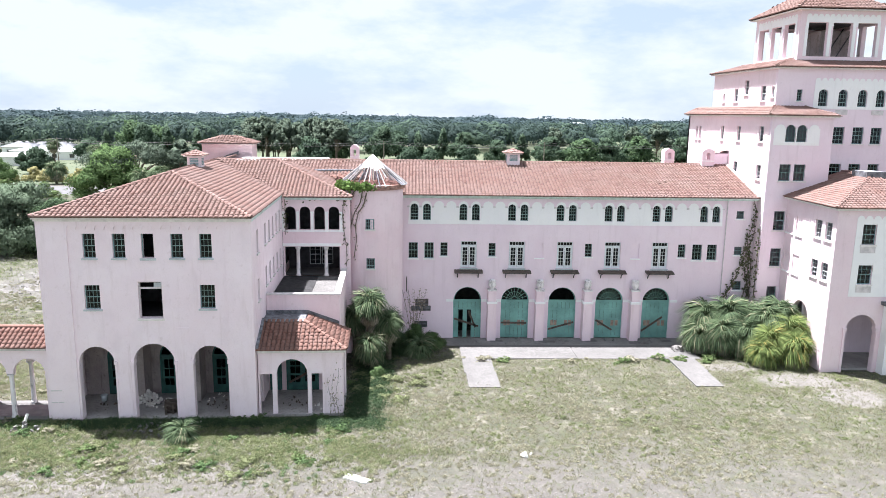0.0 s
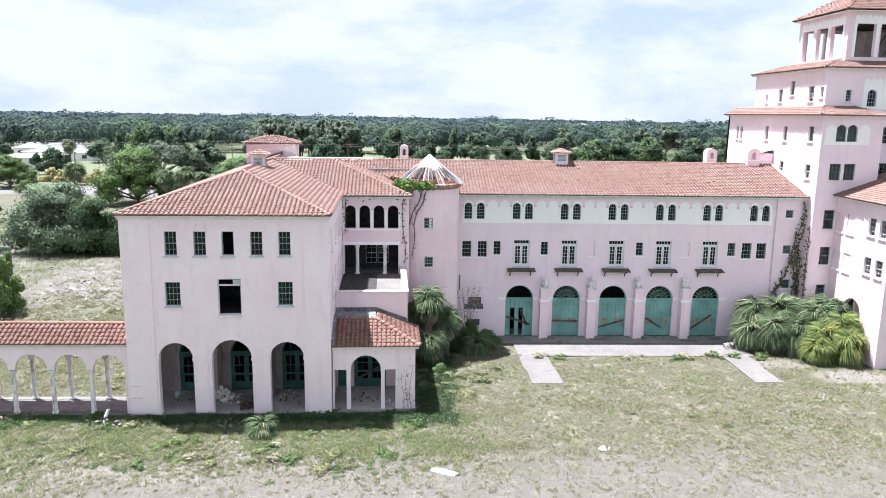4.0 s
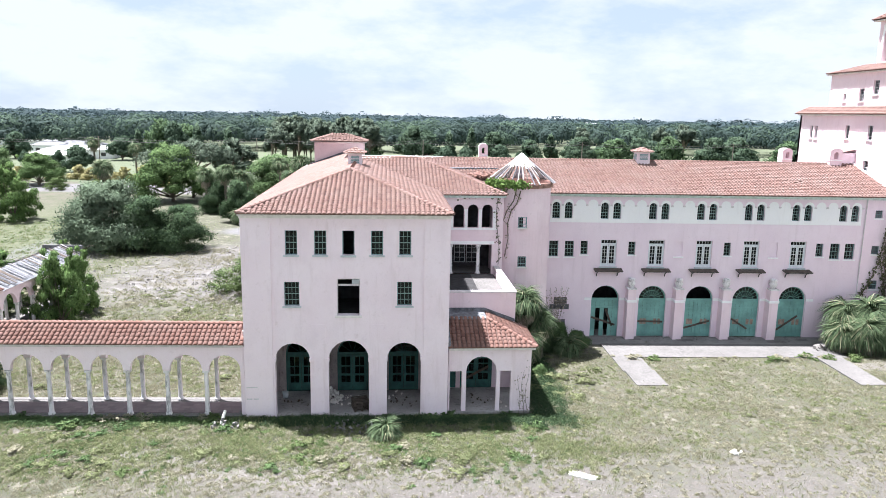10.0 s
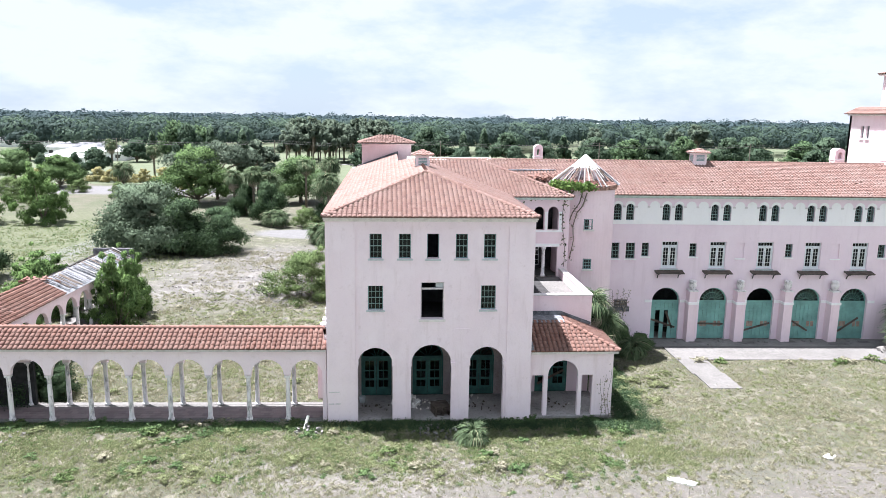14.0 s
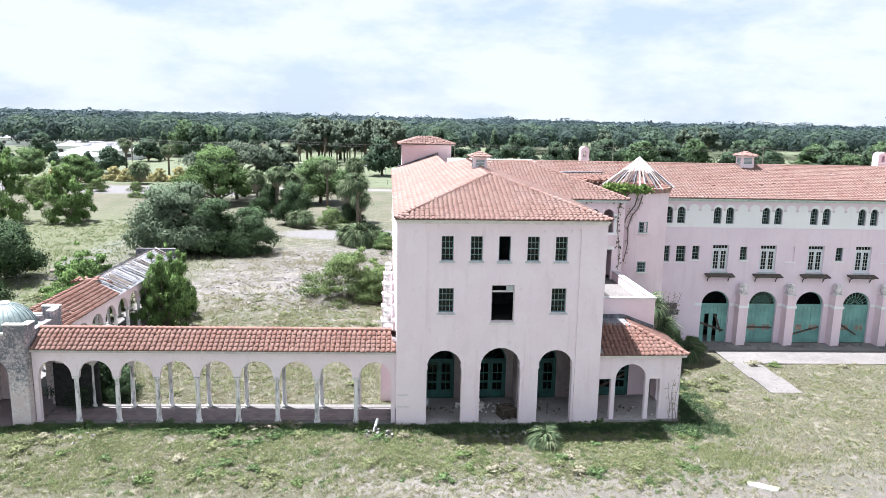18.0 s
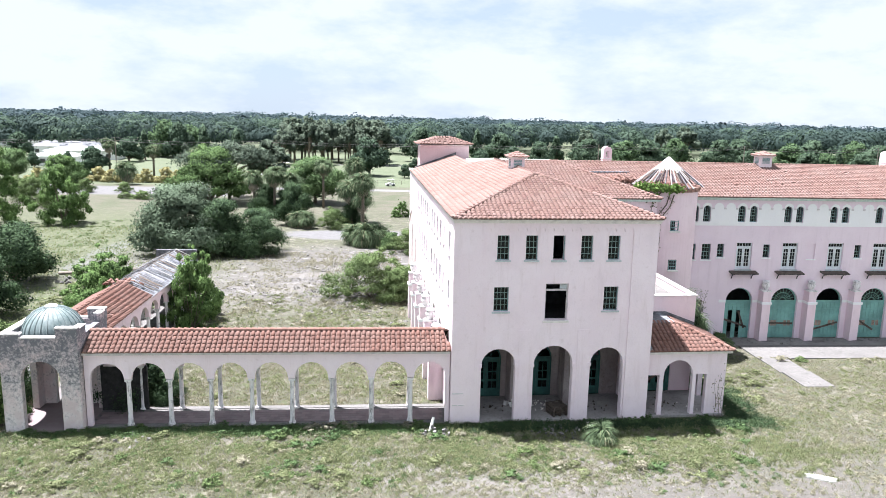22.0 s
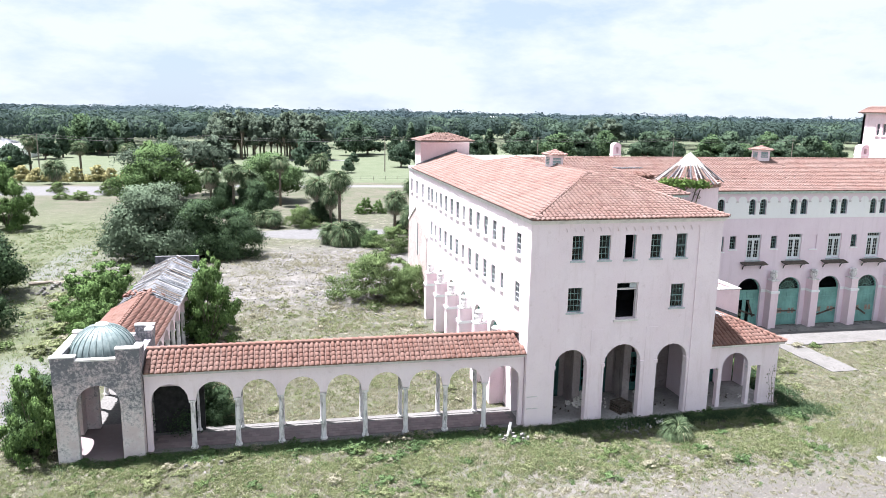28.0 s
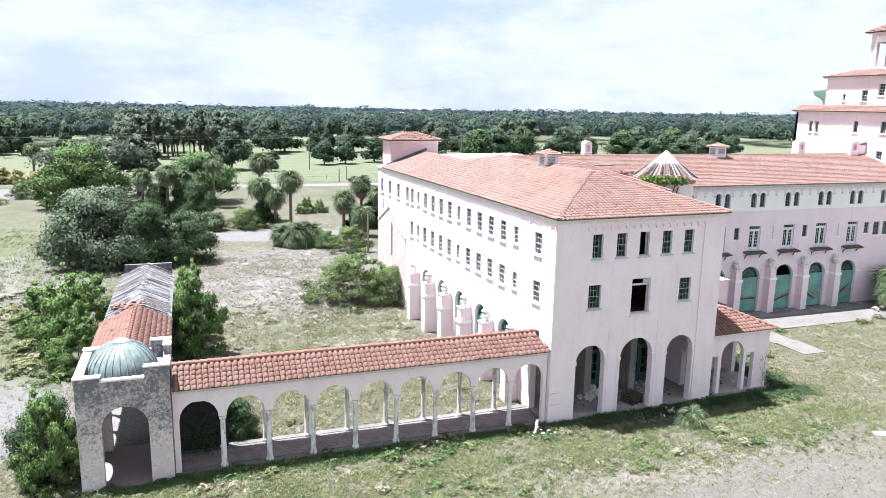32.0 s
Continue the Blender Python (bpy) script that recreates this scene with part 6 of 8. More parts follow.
for sx in (1, -1):
    ex = bm_ + sx * (BX1 - bm_ + 0.25)
    Geo().poly([(ex, TE_Y, 4.42), (ex, BY1, 4.42), (bm_, BY1, 5.42), (bm_, TE_Y, 5.42)]).ob("underlay", SLATE if sx > 0 else FELT, walk_b)
    for k in range(46):
        g = Geo()
        y = TE_Y + 0.15 + k * 0.3
        lo, hi = rng.uniform(0, 0.15), rng.uniform(0.8, 1.0)
        if rng.random() < 0.22:
            continue
        w = rng.uniform(0.14, 0.27)
        if sx < 0 and k < 18:
            hi = rng.uniform(0.35, 0.75)
        dz = rng.normal(0, 0.05)
        a = (ex + (bm_ - ex) * lo, 4.5 + 1.05 * lo + dz)
        b = (ex + (bm_ - ex) * hi, 4.5 + 1.05 * hi + dz)
        g.poly([(a[0], y, a[1]), (a[0], y + w, a[1]), (b[0], y + w, b[1]), (b[0], y, b[1])] if sx > 0 else [(a[0], y + w, a[1]), (a[0], y, a[1]), (b[0], y, b[1]), (b[0], y + w, b[1])])
        g.poly([(a[0], y, a[1] - 0.03), (b[0], y, b[1] - 0.03), (b[0], y, b[1]), (a[0], y, a[1])])
        g.ob("roof_board", (FELT, SLATE, FELT, BOARD, LATH)[int(rng.integers(5))], walk_b)
for k in range(9):
    y = TE_Y + 0.6 + k * 1.55
    Geo().tube([(BX0, y, 4.42), (bm_, y, 5.42), (BX1, y, 4.42)], 0.06, 0.06, 4).ob("rafter", BOARD, walk_b)
Geo().box(BX0 + 0.2, BX1 + 0.1, BY1 + 0.002, BY1 + 0.3, -0.2, 5.45).ob("end_wall", FELT, walk_b, "grey end wall standing above the ruined roof")
g = Geo()
for k in range(40):
    t = Matrix.Translation((bm_ - 0.5 + rng.normal(0, 0.55), TE_Y + 0.1 + abs(rng.normal(0, 0.5)), 5.15 + rng.uniform(0.05, 0.35))) @ Euler(rng.uniform(-0.8, 0.8, 3)).to_matrix().to_4x4()
    q = len(g.v)
    g.v += [tuple(t @ Vector(p)) for p in TILE_V]
    g.f += [tuple(i + q for i in f) for f in TILE_F]
tagged(g.ob("loose_tiles", TILE_RED, walk_b, "loose tiles heaped at the broken edge"), kind="stuff")

# ---- the domed kiosk at the corner ----
kiosk = thing("domed_kiosk", "soot-stained stucco kiosk with arched openings and a ribbed copper dome", "kiosk", pose(-47.8, 42.15, 0))
KW, KD, KZ = 4.3, 4.5, 5.62
for p0, p1, n in (((0, 0), (KW, 0), KW), ((KW, 0.37), (KW, KD - 0.37), KD - 0.74), ((KW, KD), (0, KD), KW), ((0, KD - 0.37), (0, 0.37), KD - 0.74)):
    c = n / 2
    wall("wall", kiosk, wall_frame(p0, p1), rect_pts(0, n, -0.4, KZ), [arch_pts(c - 1.08, c + 1.08, -0.4, 3.2)], 0.37, KIOSK)
for x0, x1, y0, y1, z, end in ((-0.03, 1.15, -0.03, 0.34, 5.86, 0), (3.15, KW + 0.03, -0.03, 0.34, 6.2, 0), (-0.03, 1.05, KD - 0.34, KD + 0.03, 5.95, 0), (3.3, KW + 0.03, KD - 0.34, KD + 0.03, 6.2, 0), (-0.03, 0.34, 0.342, KD - 0.342, 5.8, 1), (KW - 0.34, KW + 0.03, 0.342, 1.2, 6.1, 1), (KW - 0.34, KW + 0.03, 3.4, KD - 0.342, 6.1, 1)):
    wall_top = Geo().box(x0, x1, y0, y1, KZ + 0.002, z).ob("parapet", KIOSK, kiosk)
    Geo().box(x0 - 0.03, x1 + 0.03, y0 - (0.0 if end else 0.03), y1 + (0.0 if end else 0.03), z + 0.001, z + 0.07).ob("coping", TRIM, wall_top)
Geo().box(1.153, 3.147, -0.02, 0.3, KZ + 0.002, 5.72).ob("coping", TRIM, kiosk)
Geo().box(1.053, 3.297, KD - 0.3, KD + 0.02, KZ + 0.002, 5.72).ob("coping", TRIM, kiosk)
Geo().box(0.37, KW - 0.37, 0.37, KD - 0.37, 5.1, 5.3).ob("kiosk_deck", FELT, kiosk)
RD = 1.68
prof = [(RD * math.cos(a), 5.32 + RD * 0.95 * math.sin(a)) for a in [0, 0.16, 0.32, 0.5, 0.7, 0.9, 1.1, 1.3, 1.47]]
DC = (2.0, 2.35)
Geo().lathe(*DC, prof, 40).ob("dome", COPPER, kiosk, "green-patinated copper dome", smooth=True)
for k in range(28):
    a = 2 * math.pi * k / 28
    Geo().tube([(DC[0] + (r + 0.01) * math.cos(a), DC[1] + (r + 0.01) * math.sin(a), z) for r, z in prof], 0.04, 0.025, 5).ob("rib", COPPER, kiosk)
Geo().lathe(*DC, [(0.34, 6.86), (0.36, 6.93), (0.3, 6.99), (0.05, 7.02)], 16).ob("dome_cap", WHITE_FLAT, kiosk)
Geo().lathe(*DC, [(RD + 0.12, 5.3), (RD + 0.12, 5.38), (RD + 0.02, 5.4)], 32).ob("dome_ring", COPPER, kiosk)
Geo().box(-0.05, KW + 0.05, -0.1, KD + 0.2, -0.45, 0.06).ob("kiosk_floor", PAVER, kiosk)

# ---- plants ----
def leaves(pts, out, size, rng, fold=0.35, long=1.5, stray=0.55):
    """Small folded leaf sprays at the points, facing outwards but scattered."""
    n = len(pts)
    nrm = out + rng.normal(0, stray, (n, 3))
    nrm /= np.linalg.norm(nrm, axis=1)[:, None] + 1e-9
    t = np.cross(nrm, rng.normal(0, 1, (n, 3)))
    t /= np.linalg.norm(t, axis=1)[:, None] + 1e-9
    b = np.cross(nrm, t)
    s = (size * rng.uniform(0.6, 1.3, n))[:, None]
    t, b, f = t * s * long * 0.5, b * s * 0.5, nrm * s * fold
    v = np.stack([pts - t, pts - b - f, pts + t, pts + b - f], 1).reshape(-1, 3)
    k = np.arange(n)[:, None] * 4
    faces = np.concatenate([k + [0, 1, 2], k + [0, 2, 3]], 1).reshape(-1, 3)
    return v, faces


def fast_mesh(name, v, faces, mat, normals=None):
    me = bpy.data.meshes.new(name)
    v = np.asarray(v, np.float32)
    faces = np.asarray(faces, np.int32)
    me.vertices.add(len(v))
    me.vertices.foreach_set("co", v.ravel())
    k = faces.shape[1]
    me.loops.add(faces.size)
    me.loops.foreach_set("vertex_index", faces.ravel())
    me.polygons.add(len(faces))
    me.polygons.foreach_set("loop_start", np.arange(len(faces), dtype=np.int32) * k)
    me.materials.append(mat)
    me.update(calc_edges=True)
    if normals is not None:
        me.polygons.foreach_set("use_smooth", [True] * len(faces))
        me.normals_split_custom_set_from_vertices(normals.tolist())
    return me


def rounded(d, p, centre, rng, lump=0.75, whole=0.6, stray=0.3):
    """Leaf normals that follow the lump and the whole crown, so that light models the crown and not each leaf."""
    w = p - centre
    w /= np.linalg.norm(w, axis=1)[:, None] + 1e-9
    n = d * lump + w * whole + rng.normal(0, stray, d.shape)
    n /= np.linalg.norm(n, axis=1)[:, None] + 1e-9
    return np.repeat(n, 4, 0)


def crown_points(n, rng, blobs):
    """Points in the outer shells of many blobs, with their way out."""
    w = np.array([r[0] * r[1] + r[0] * r[2] for _, r in blobs])
    pick = rng.choice(len(blobs), n, p=w / w.sum())
    d = rng.normal(0, 1, (n, 3))
    d /= np.linalg.norm(d, axis=1)[:, None]
    d[:, 2] = np.where(d[:, 2] < -0.35, -d[:, 2], d[:, 2])
    c = np.array([b[0] for b in blobs])[pick]
    r = np.array([b[1] for b in blobs])[pick]
    shell = (1 - 0.45 * rng.random(n) ** 1.6)[:, None]
    p = c + d * r * shell
    p += 0.2 * rng.normal(0, 1, (n, 3)) * r
    keep = np.ones(n, bool)
    for c2, r2 in blobs:
        keep &= (((p - c2) / r2) ** 2).sum(1) > 0.35
    keep &= p[:, 2] > 0.02
    return p[keep], d[keep]


def tree_kind(seed, count, size, mat, width=1.0, height=1.0, base=0.3, blobs=26, spread=0.75, lobe=(0.22, 0.36), taper=0.6, trunk=0.035, wild=0.0):
    """A tree one unit high: a forking trunk and a ragged crown of leaf sprays, as two meshes."""
    rng = np.random.default_rng(seed)
    bl = []
    for i in range(blobs):
        h = rng.uniform(0, 1)
        ring = (1 - taper * h ** 1.5) * (0.55 + 0.45 * math.sin(math.pi * min(1, 0.25 + h * 0.9)))
        a, q = rng.uniform(0, 2 * math.pi), math.sqrt(rng.uniform(0.05, 1)) * spread * ring * rng.uniform(1 - wild, 1 + wild)
        r = rng.uniform(*lobe) * (1 - 0.35 * h)
        z = base + (height - base - r * 0.6) * h * rng.uniform(1 - wild * 0.5, 1 + wild * 0.25)
        bl.append((np.array([q * math.cos(a) * width * 0.5, q * math.sin(a) * width * 0.5, z]), np.array([r * width * 0.55, r * width * 0.55, r * 0.5])))
    p, d = crown_points(count, rng, bl)
    v, f = leaves(p, d, size, rng)
    # big inner leaves keep the crown from being seen through
    n = count // 9
    pick = rng.choice(len(bl), n)
    d2 = rng.normal(0, 1, (n, 3))
    d2 /= np.linalg.norm(d2, axis=1)[:, None]
    q = np.array([b[0] for b in bl])[pick] + d2 * np.array([b[1] for b in bl])[pick] * rng.uniform(0.45, 0.72, n)[:, None]
    ok = q[:, 2] > 0.03
    v2, f2 = leaves(q[ok], d2[ok], size * 2.3, rng)
    mid = np.array([0, 0, (base + height) * 0.4])
    soft = np.concatenate([rounded(d, p, mid, rng), rounded(d2[ok], q[ok], mid, rng)])
    crown = fast_mesh("crown", np.concatenate([v, v2]), np.concatenate([f, f2 + len(v)]), mat, soft)
    g = Geo()
    if trunk:
        g.tube([(0, 0, -0.02), (0.01, 0.0, base * 0.5), (0.0, 0.015, base + 0.12)], trunk, trunk * 0.6, 7)
        for c, r in bl[:: max(1, blobs // 8)]:
            m = c * 0.5 + np.array([0, 0, base * 0.4])
            g.tube([(0, 0, base * 0.6), tuple(m), tuple(c)], trunk * 0.5, trunk * 0.15, 5)
    return crown, (g.mesh("trunk", BARK, True) if trunk else None)


LEAF_WEEDY = leaf_mat("young_tree_leaves", (0.036, 0.07, 0.024), (0.15, 0.24, 0.08))
# Copies for distant trees, duller and bluer: distance haze mixed into the colour.
FAR_MID = leaf_mat("hazed_mid_green_leaves", (0.034, 0.060, 0.042), (0.088, 0.132, 0.08), None, 0.3)
FAR_BRIGHT = leaf_mat("hazed_fresh_green_leaves", (0.036, 0.066, 0.038), (0.105, 0.165, 0.078), None, 0.3)
FAR_DARK = leaf_mat("hazed_dark_green_leaves", (0.032, 0.056, 0.040), (0.074, 0.116, 0.072), None, 0.3)
FAR_PALE = leaf_mat("hazed_pine_needles", (0.060, 0.086, 0.068), (0.135, 0.172, 0.122), None, 0.35)
KINDS = {
    "mound": tree_kind(1, 44000, 0.02, LEAF_GREY, 1.7, 1.0, 0.03, 120, 0.9, (0.2, 0.36), 0.4, 0.02),
    "dark_mound": tree_kind(2, 24000, 0.021, LEAF_DARK, 1.4, 1.0, 0.05, 56, 0.95, (0.16, 0.42), 0.4, 0.02),
    "bright": tree_kind(3, 26000, 0.019, LEAF_BRIGHT, 1.3, 1.0, 0.12, 60, 0.95, (0.16, 0.36), 0.5),
    "round": tree_kind(4, 24000, 0.0195, LEAF_MID, 1.15, 1.0, 0.2, 34, 0.85, (0.26, 0.42), 0.45),
    "dark_round": tree_kind(5, 22000, 0.0205, LEAF_DARK, 1.05, 1.0, 0.18, 34, 0.85, (0.26, 0.42), 0.5),
    "cone": tree_kind(6, 7000, 0.036, LEAF_MID, 0.6, 1.0, 0.1, 34, 0.8, (0.2, 0.34), 0.95),
    "pine": tree_kind(7, 6500, 0.028, LEAF_PALE, 0.55, 1.0, 0.45, 20, 0.9, (0.12, 0.26), 0.4, 0.022),
    "shrub": tree_kind(8, 8000, 0.045, LEAF_MID, 1.6, 1.0, 0.03, 22, 0.85, (0.35, 0.55), 0.4, 0.015),
    "weedy": tree_kind(9, 17000, 0.021, LEAF_WEEDY, 1.35, 1.0, 0.03, 80, 1.1, (0.06, 0.26), 0.45, 0.02, 0.45),
    "ragged": tree_kind(10, 24000, 0.017, LEAF_OLIVE, 1.6, 1.0, 0.0, 80, 1.05, (0.1, 0.34), 0.4, 0.015, 0.3),
    "flat_top": tree_kind(11, 9000, 0.022, LEAF_PALE, 1.5, 1.0, 0.62, 40, 1.0, (0.12, 0.3), 0.25, 0.03),
}


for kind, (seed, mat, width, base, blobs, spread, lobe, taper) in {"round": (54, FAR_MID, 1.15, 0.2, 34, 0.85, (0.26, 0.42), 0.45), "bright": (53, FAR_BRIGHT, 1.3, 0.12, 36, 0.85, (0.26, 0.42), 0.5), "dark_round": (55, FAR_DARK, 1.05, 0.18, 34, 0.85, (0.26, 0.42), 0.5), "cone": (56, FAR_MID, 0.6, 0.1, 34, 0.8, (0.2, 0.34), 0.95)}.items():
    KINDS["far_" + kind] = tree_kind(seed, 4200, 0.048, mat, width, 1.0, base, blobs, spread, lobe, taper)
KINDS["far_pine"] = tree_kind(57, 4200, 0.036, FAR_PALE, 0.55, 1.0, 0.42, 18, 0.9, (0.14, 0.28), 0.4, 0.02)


def tree(kind, x, y, h, w=1.0, label="", name="tree", seed=0):
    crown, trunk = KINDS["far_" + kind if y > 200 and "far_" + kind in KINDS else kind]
    rng = random.Random(seed + int(x * 7 + y * 13))
    ob = thing(name, label, "shrub" if name == "shrub" else "tree", Matrix.Translation((x, y, ground_z(x, y) - 0.05)) @ Matrix.Rotation(rng.uniform(0, 6.28), 4, "Z") @ Matrix.Diagonal((h * w, h * w, h, 1)))
    put("crown", crown, ob)
    if trunk:
        put("trunk", trunk, ob)
    return ob


# palms
def fan(seed, n=17, r=0.95, droop=0.45, petiole=0.6):
    """One fan-shaped frond: the stalk runs along x from the origin, the leaflets bend down at their tips."""
    rng = np.random.default_rng(seed)
    v, f = [], []
    def strip(pts, widths, side):
        k = len(v)
        for p, wd in zip(pts, widths):
            v.append(tuple(p - side * wd)), v.append(tuple(p + side * wd))
        for i in range(len(pts) - 1):
            f.append((k + 2 * i, k + 2 * i + 1, k + 2 * i + 3, k + 2 * i + 2))
    arc = lambda s: np.array([s * petiole, 0, 0.12 * petiole * math.sin(s * 2.2)])
    n = n + 9
    strip([arc(s) for s in (0, 0.5, 1)], [0.028, 0.02, 0.014], np.array([0, 1, 0.0]))
    tip = arc(1.0)
    for i in range(n):
        a = math.radians(-120 + 240 * i / (n - 1))
        d = np.array([math.cos(a), math.sin(a), 0.25 * math.cos(a * 1.4)])
        d /= np.linalg.norm(d)
        side = np.array([-d[1], d[0], 0.25 * rng.normal()])
        ln = r * (0.8 + 0.25 * math.cos(a)) * rng.uniform(0.9, 1.1)
        dr = droop * rng.uniform(0.7, 1.4)
        pts = [tip, tip + d * ln * 0.45 + [0, 0, -0.03 * dr], tip + d * ln * 0.8 + [0, 0, -0.24 * dr * ln], tip + d * ln * 0.98 + [0, 0, -0.62 * dr * ln]]
        strip(pts, [0.014, 0.046 * r, 0.036 * r, 0.004], side)
    return v, f


FAN_V, FAN_F = fan(3)
def frond_mesh(name, mat, droop, seed, r=1.0):
    v, f = fan(seed, 17, 0.95 * r, droop)
    return fast_mesh(name, v, f, mat)


FRONDS = {"green": [frond_mesh("frond", PALM_LEAF, d, s) for d, s in ((1.1, 1), (1.6, 2), (2.1, 3))], "bright": [frond_mesh("frond", PALM_BRIGHT, d, s) for d, s in ((1.1, 4), (1.6, 5), (2.0, 6))], "dead": [frond_mesh("dead_frond", DEAD_FROND, 1.6, s, 0.8) for s in (7, 8)]}


def palm(x, y, h, spread=1.0, tint="green", count=26, dead=8, label="", name="palm", lean=0.0, trunk=0.16, z=None, seed=0):
    """A cabbage palm: a rough trunk, a ball of fans, and a skirt of dead ones."""
    rng = random.Random(seed + int(x * 31 + y * 17))
    gz = ground_z(x, y) if z is None else z
    ob = thing(name, label, "palm tree", pose(x, y, gz))
    top = Vector((lean * h, rng.uniform(-0.03, 0.03) * h, h))
    if h > 0.4:
        pts = [(0, 0, -0.1), (top.x * 0.3, top.y * 0.5, h * 0.5), tuple(top)]
        Geo().tube(pts, trunk * 1.2, trunk, 9).ob("trunk", BARK, ob, smooth=True)
    for i in range(count + dead):
        gone = i >= count
        u = (i + 0.5) / count
        el = math.radians(78 - 105 * u + rng.uniform(-8, 8)) if not gone else math.radians(rng.uniform(-80, -45))
        m = Matrix.Translation(top + Vector((0, 0, -0.25 if gone else 0.12 * (1 - u)))) @ Matrix.Rotation(i * 2.39996 + rng.uniform(-0.2, 0.2), 4, "Z") @ Matrix.Rotation(-el, 4, "Y") @ Matrix.Rotation(rng.uniform(-0.4, 0.4), 4, "X")
        s = spread * rng.uniform(0.85, 1.15)
        put("dead_frond" if gone else "frond", rng.choice(FRONDS["dead" if gone else tint]), ob, m=m @ Matrix.Diagonal((s, s, s, 1)))
    return ob


# the large palms beside the buildings
P_A = "shaggy fan palm with dead fronds hanging below its crown"
palm(-3.3, 53.4, 4.6, 0.92, "green", 34, 30, P_A, trunk=0.22)
palm(-4.5, 54.6, 3.1, 0.84, "green", 28, 26, P_A, trunk=0.2)
palm(-1.9, 54.2, 2.9, 0.84, "green", 28, 30, P_A, trunk=0.2)
palm(-3.2, 52.2, 1.6, 0.85, "green", 24, 14, P_A, trunk=0.18)
palm(0.6, 55.5, 0.5, 0.9, "green", 18, 3, "low fan palm among shrubs")
P_B = "low spreading fan palm in a dense clump"
for x, y, h, s, tint in ((24.6, 57.6, 2.4, 1.5, "green"), (26.3, 57.2, 2.6, 1.55, "green"), (28.0, 57.4, 2.2, 1.45, "green"), (25.3, 55.6, 1.5, 1.4, "green"), (27.0, 55.2, 1.4, 1.4, "green"), (23.7, 56.4, 1.2, 1.3, "green"), (28.9, 55.6, 2.5, 1.5, "green"), (30.2, 54.2, 2.1, 1.45, "bright"), (28.3, 53.6, 1.5, 1.35, "bright"), (29.9, 52.7, 1.2, 1.3, "bright"), (30.4, 56.6, 2.8, 1.5, "green"), (27.5, 52.9, 0.8, 1.1, "bright")):
    palm(x, y, h + 0.15, s * 0.78, tint, 30, 14, P_B, trunk=0.17)
palm(-13.4, 39.9, 0.2, 0.68, "green", 18, 3, "small bright fan palm in the weeds before the arcade")

# trees and palms of the yard
tree("mound", -52.6, 97.5, 9.4, 0.92, "broad grey-green tree with foliage down to the ground")
tree("dark_mound", -42.6, 97.0, 6.2, 0.98, "dark rounded bush beside the broad tree", "shrub")
tree("dark_mound", -47.5, 96.0, 7.5, 0.9, "dark rounded bush beside the broad tree", "shrub", 3)
tree("bright", -60.5, 148, 12.0, 1.05, "bright green tree with a spreading crown")
tree("pine", -52, 165, 13, 1.6, "feathery grey-green tree behind the palms")
tree("round", -40.3, 151, 10.2, 1.22, "rounded mid-green tree beyond the palms")
tree("dark_round", -30.6, 219, 11.8, 1.0, "dark green round tree on the grass")
tree("dark_round", -41.0, 122.0, 8.0, 0.75, "dark tree with trailing foliage")
tree("weedy", -77.3, 120, 10.0, 0.62, "upright leafy young tree in the meadow")
tree("weedy", -87.5, 119, 12.0, 0.6, "tall loose-crowned tree at the meadow's edge", seed=5)
tree("dark_round", -65, 79, 7.4, 1.1, "dark bushy tree at the meadow's edge")
tree("dark_mound", -61.5, 66, 6.0, 0.9, "dark rounded bush in the meadow", "shrub")
tree("ragged", -27.4, 73.5, 5.4, 0.95, "ragged green shrub against the wing", "shrub")
tree("ragged", -24.4, 72.0, 4.2, 0.8, "ragged green shrub against the wing", "shrub", 4)
tree("weedy", -42.3, 61.8, 6.9, 0.52, "slender young tree growing beside the ruined walk")
tree("weedy", -42.7, 66.0, 6.4, 0.5, "slender young tree growing beside the ruined walk", seed=3)
tree("weedy", -50.6, 66.5, 6.2, 0.85, "leafy young tree behind the ruined walk")
tree("weedy", -53.5, 69.5, 4.6, 0.9, "leafy young tree behind the ruined walk", seed=9)
tree("weedy", -50.2, 61.0, 4.0, 0.8, "leafy young tree behind the ruined walk", seed=2)
tree("weedy", -49.2, 43.3, 5.2, 0.5, "narrow leafy shrub climbing beside the kiosk", "shrub")
tree("dark_mound", -50.0, 47.0, 3.4, 0.85, "dense dark shrub behind the kiosk", "shrub", 5)
tree("shrub", -50.3, 44.2, 2.0, 0.7, "low shrub beside the kiosk", "shrub", 2)
tree("dark_mound", -42.2, 47.2, 4.0, 0.9, "dense dark shrub behind the covered walk", "shrub", 5)
tree("dark_mound", -39.9, 46.6, 2.2, 0.8, "dense dark shrub behind the covered walk", "shrub", 6)
tree("ragged", -34.6, 118.5, 3.6, 0.95, "yellow-green bush on the tarmac's edge", "shrub")
tree("ragged", -22.4, 97.5, 3.8, 0.95, "overgrown shrub by the far end of the wing", "shrub")
tree("shrub", -25, 101, 2.4, 0.9, "overgrown shrub by the far end of the wing", "shrub", 3)
tree("shrub", 1.6, 56.6, 1.7, 0.8, "dark weedy shrub by the wall", "shrub")
tree("shrub", 0.2, 57.4, 2.2, 0.6, "dark weedy shrub by the wall", "shrub", 6)
tree("dark_mound", -1.0, 56.2, 1.8, 0.8, "dark weedy shrub by the wall", "shrub", 7)
tree("shrub", -2.5, 50.3, 0.9, 0.9, "weeds at the terrace foot", "shrub", 8)
P_Y = "tall cabbage palm with a round head"
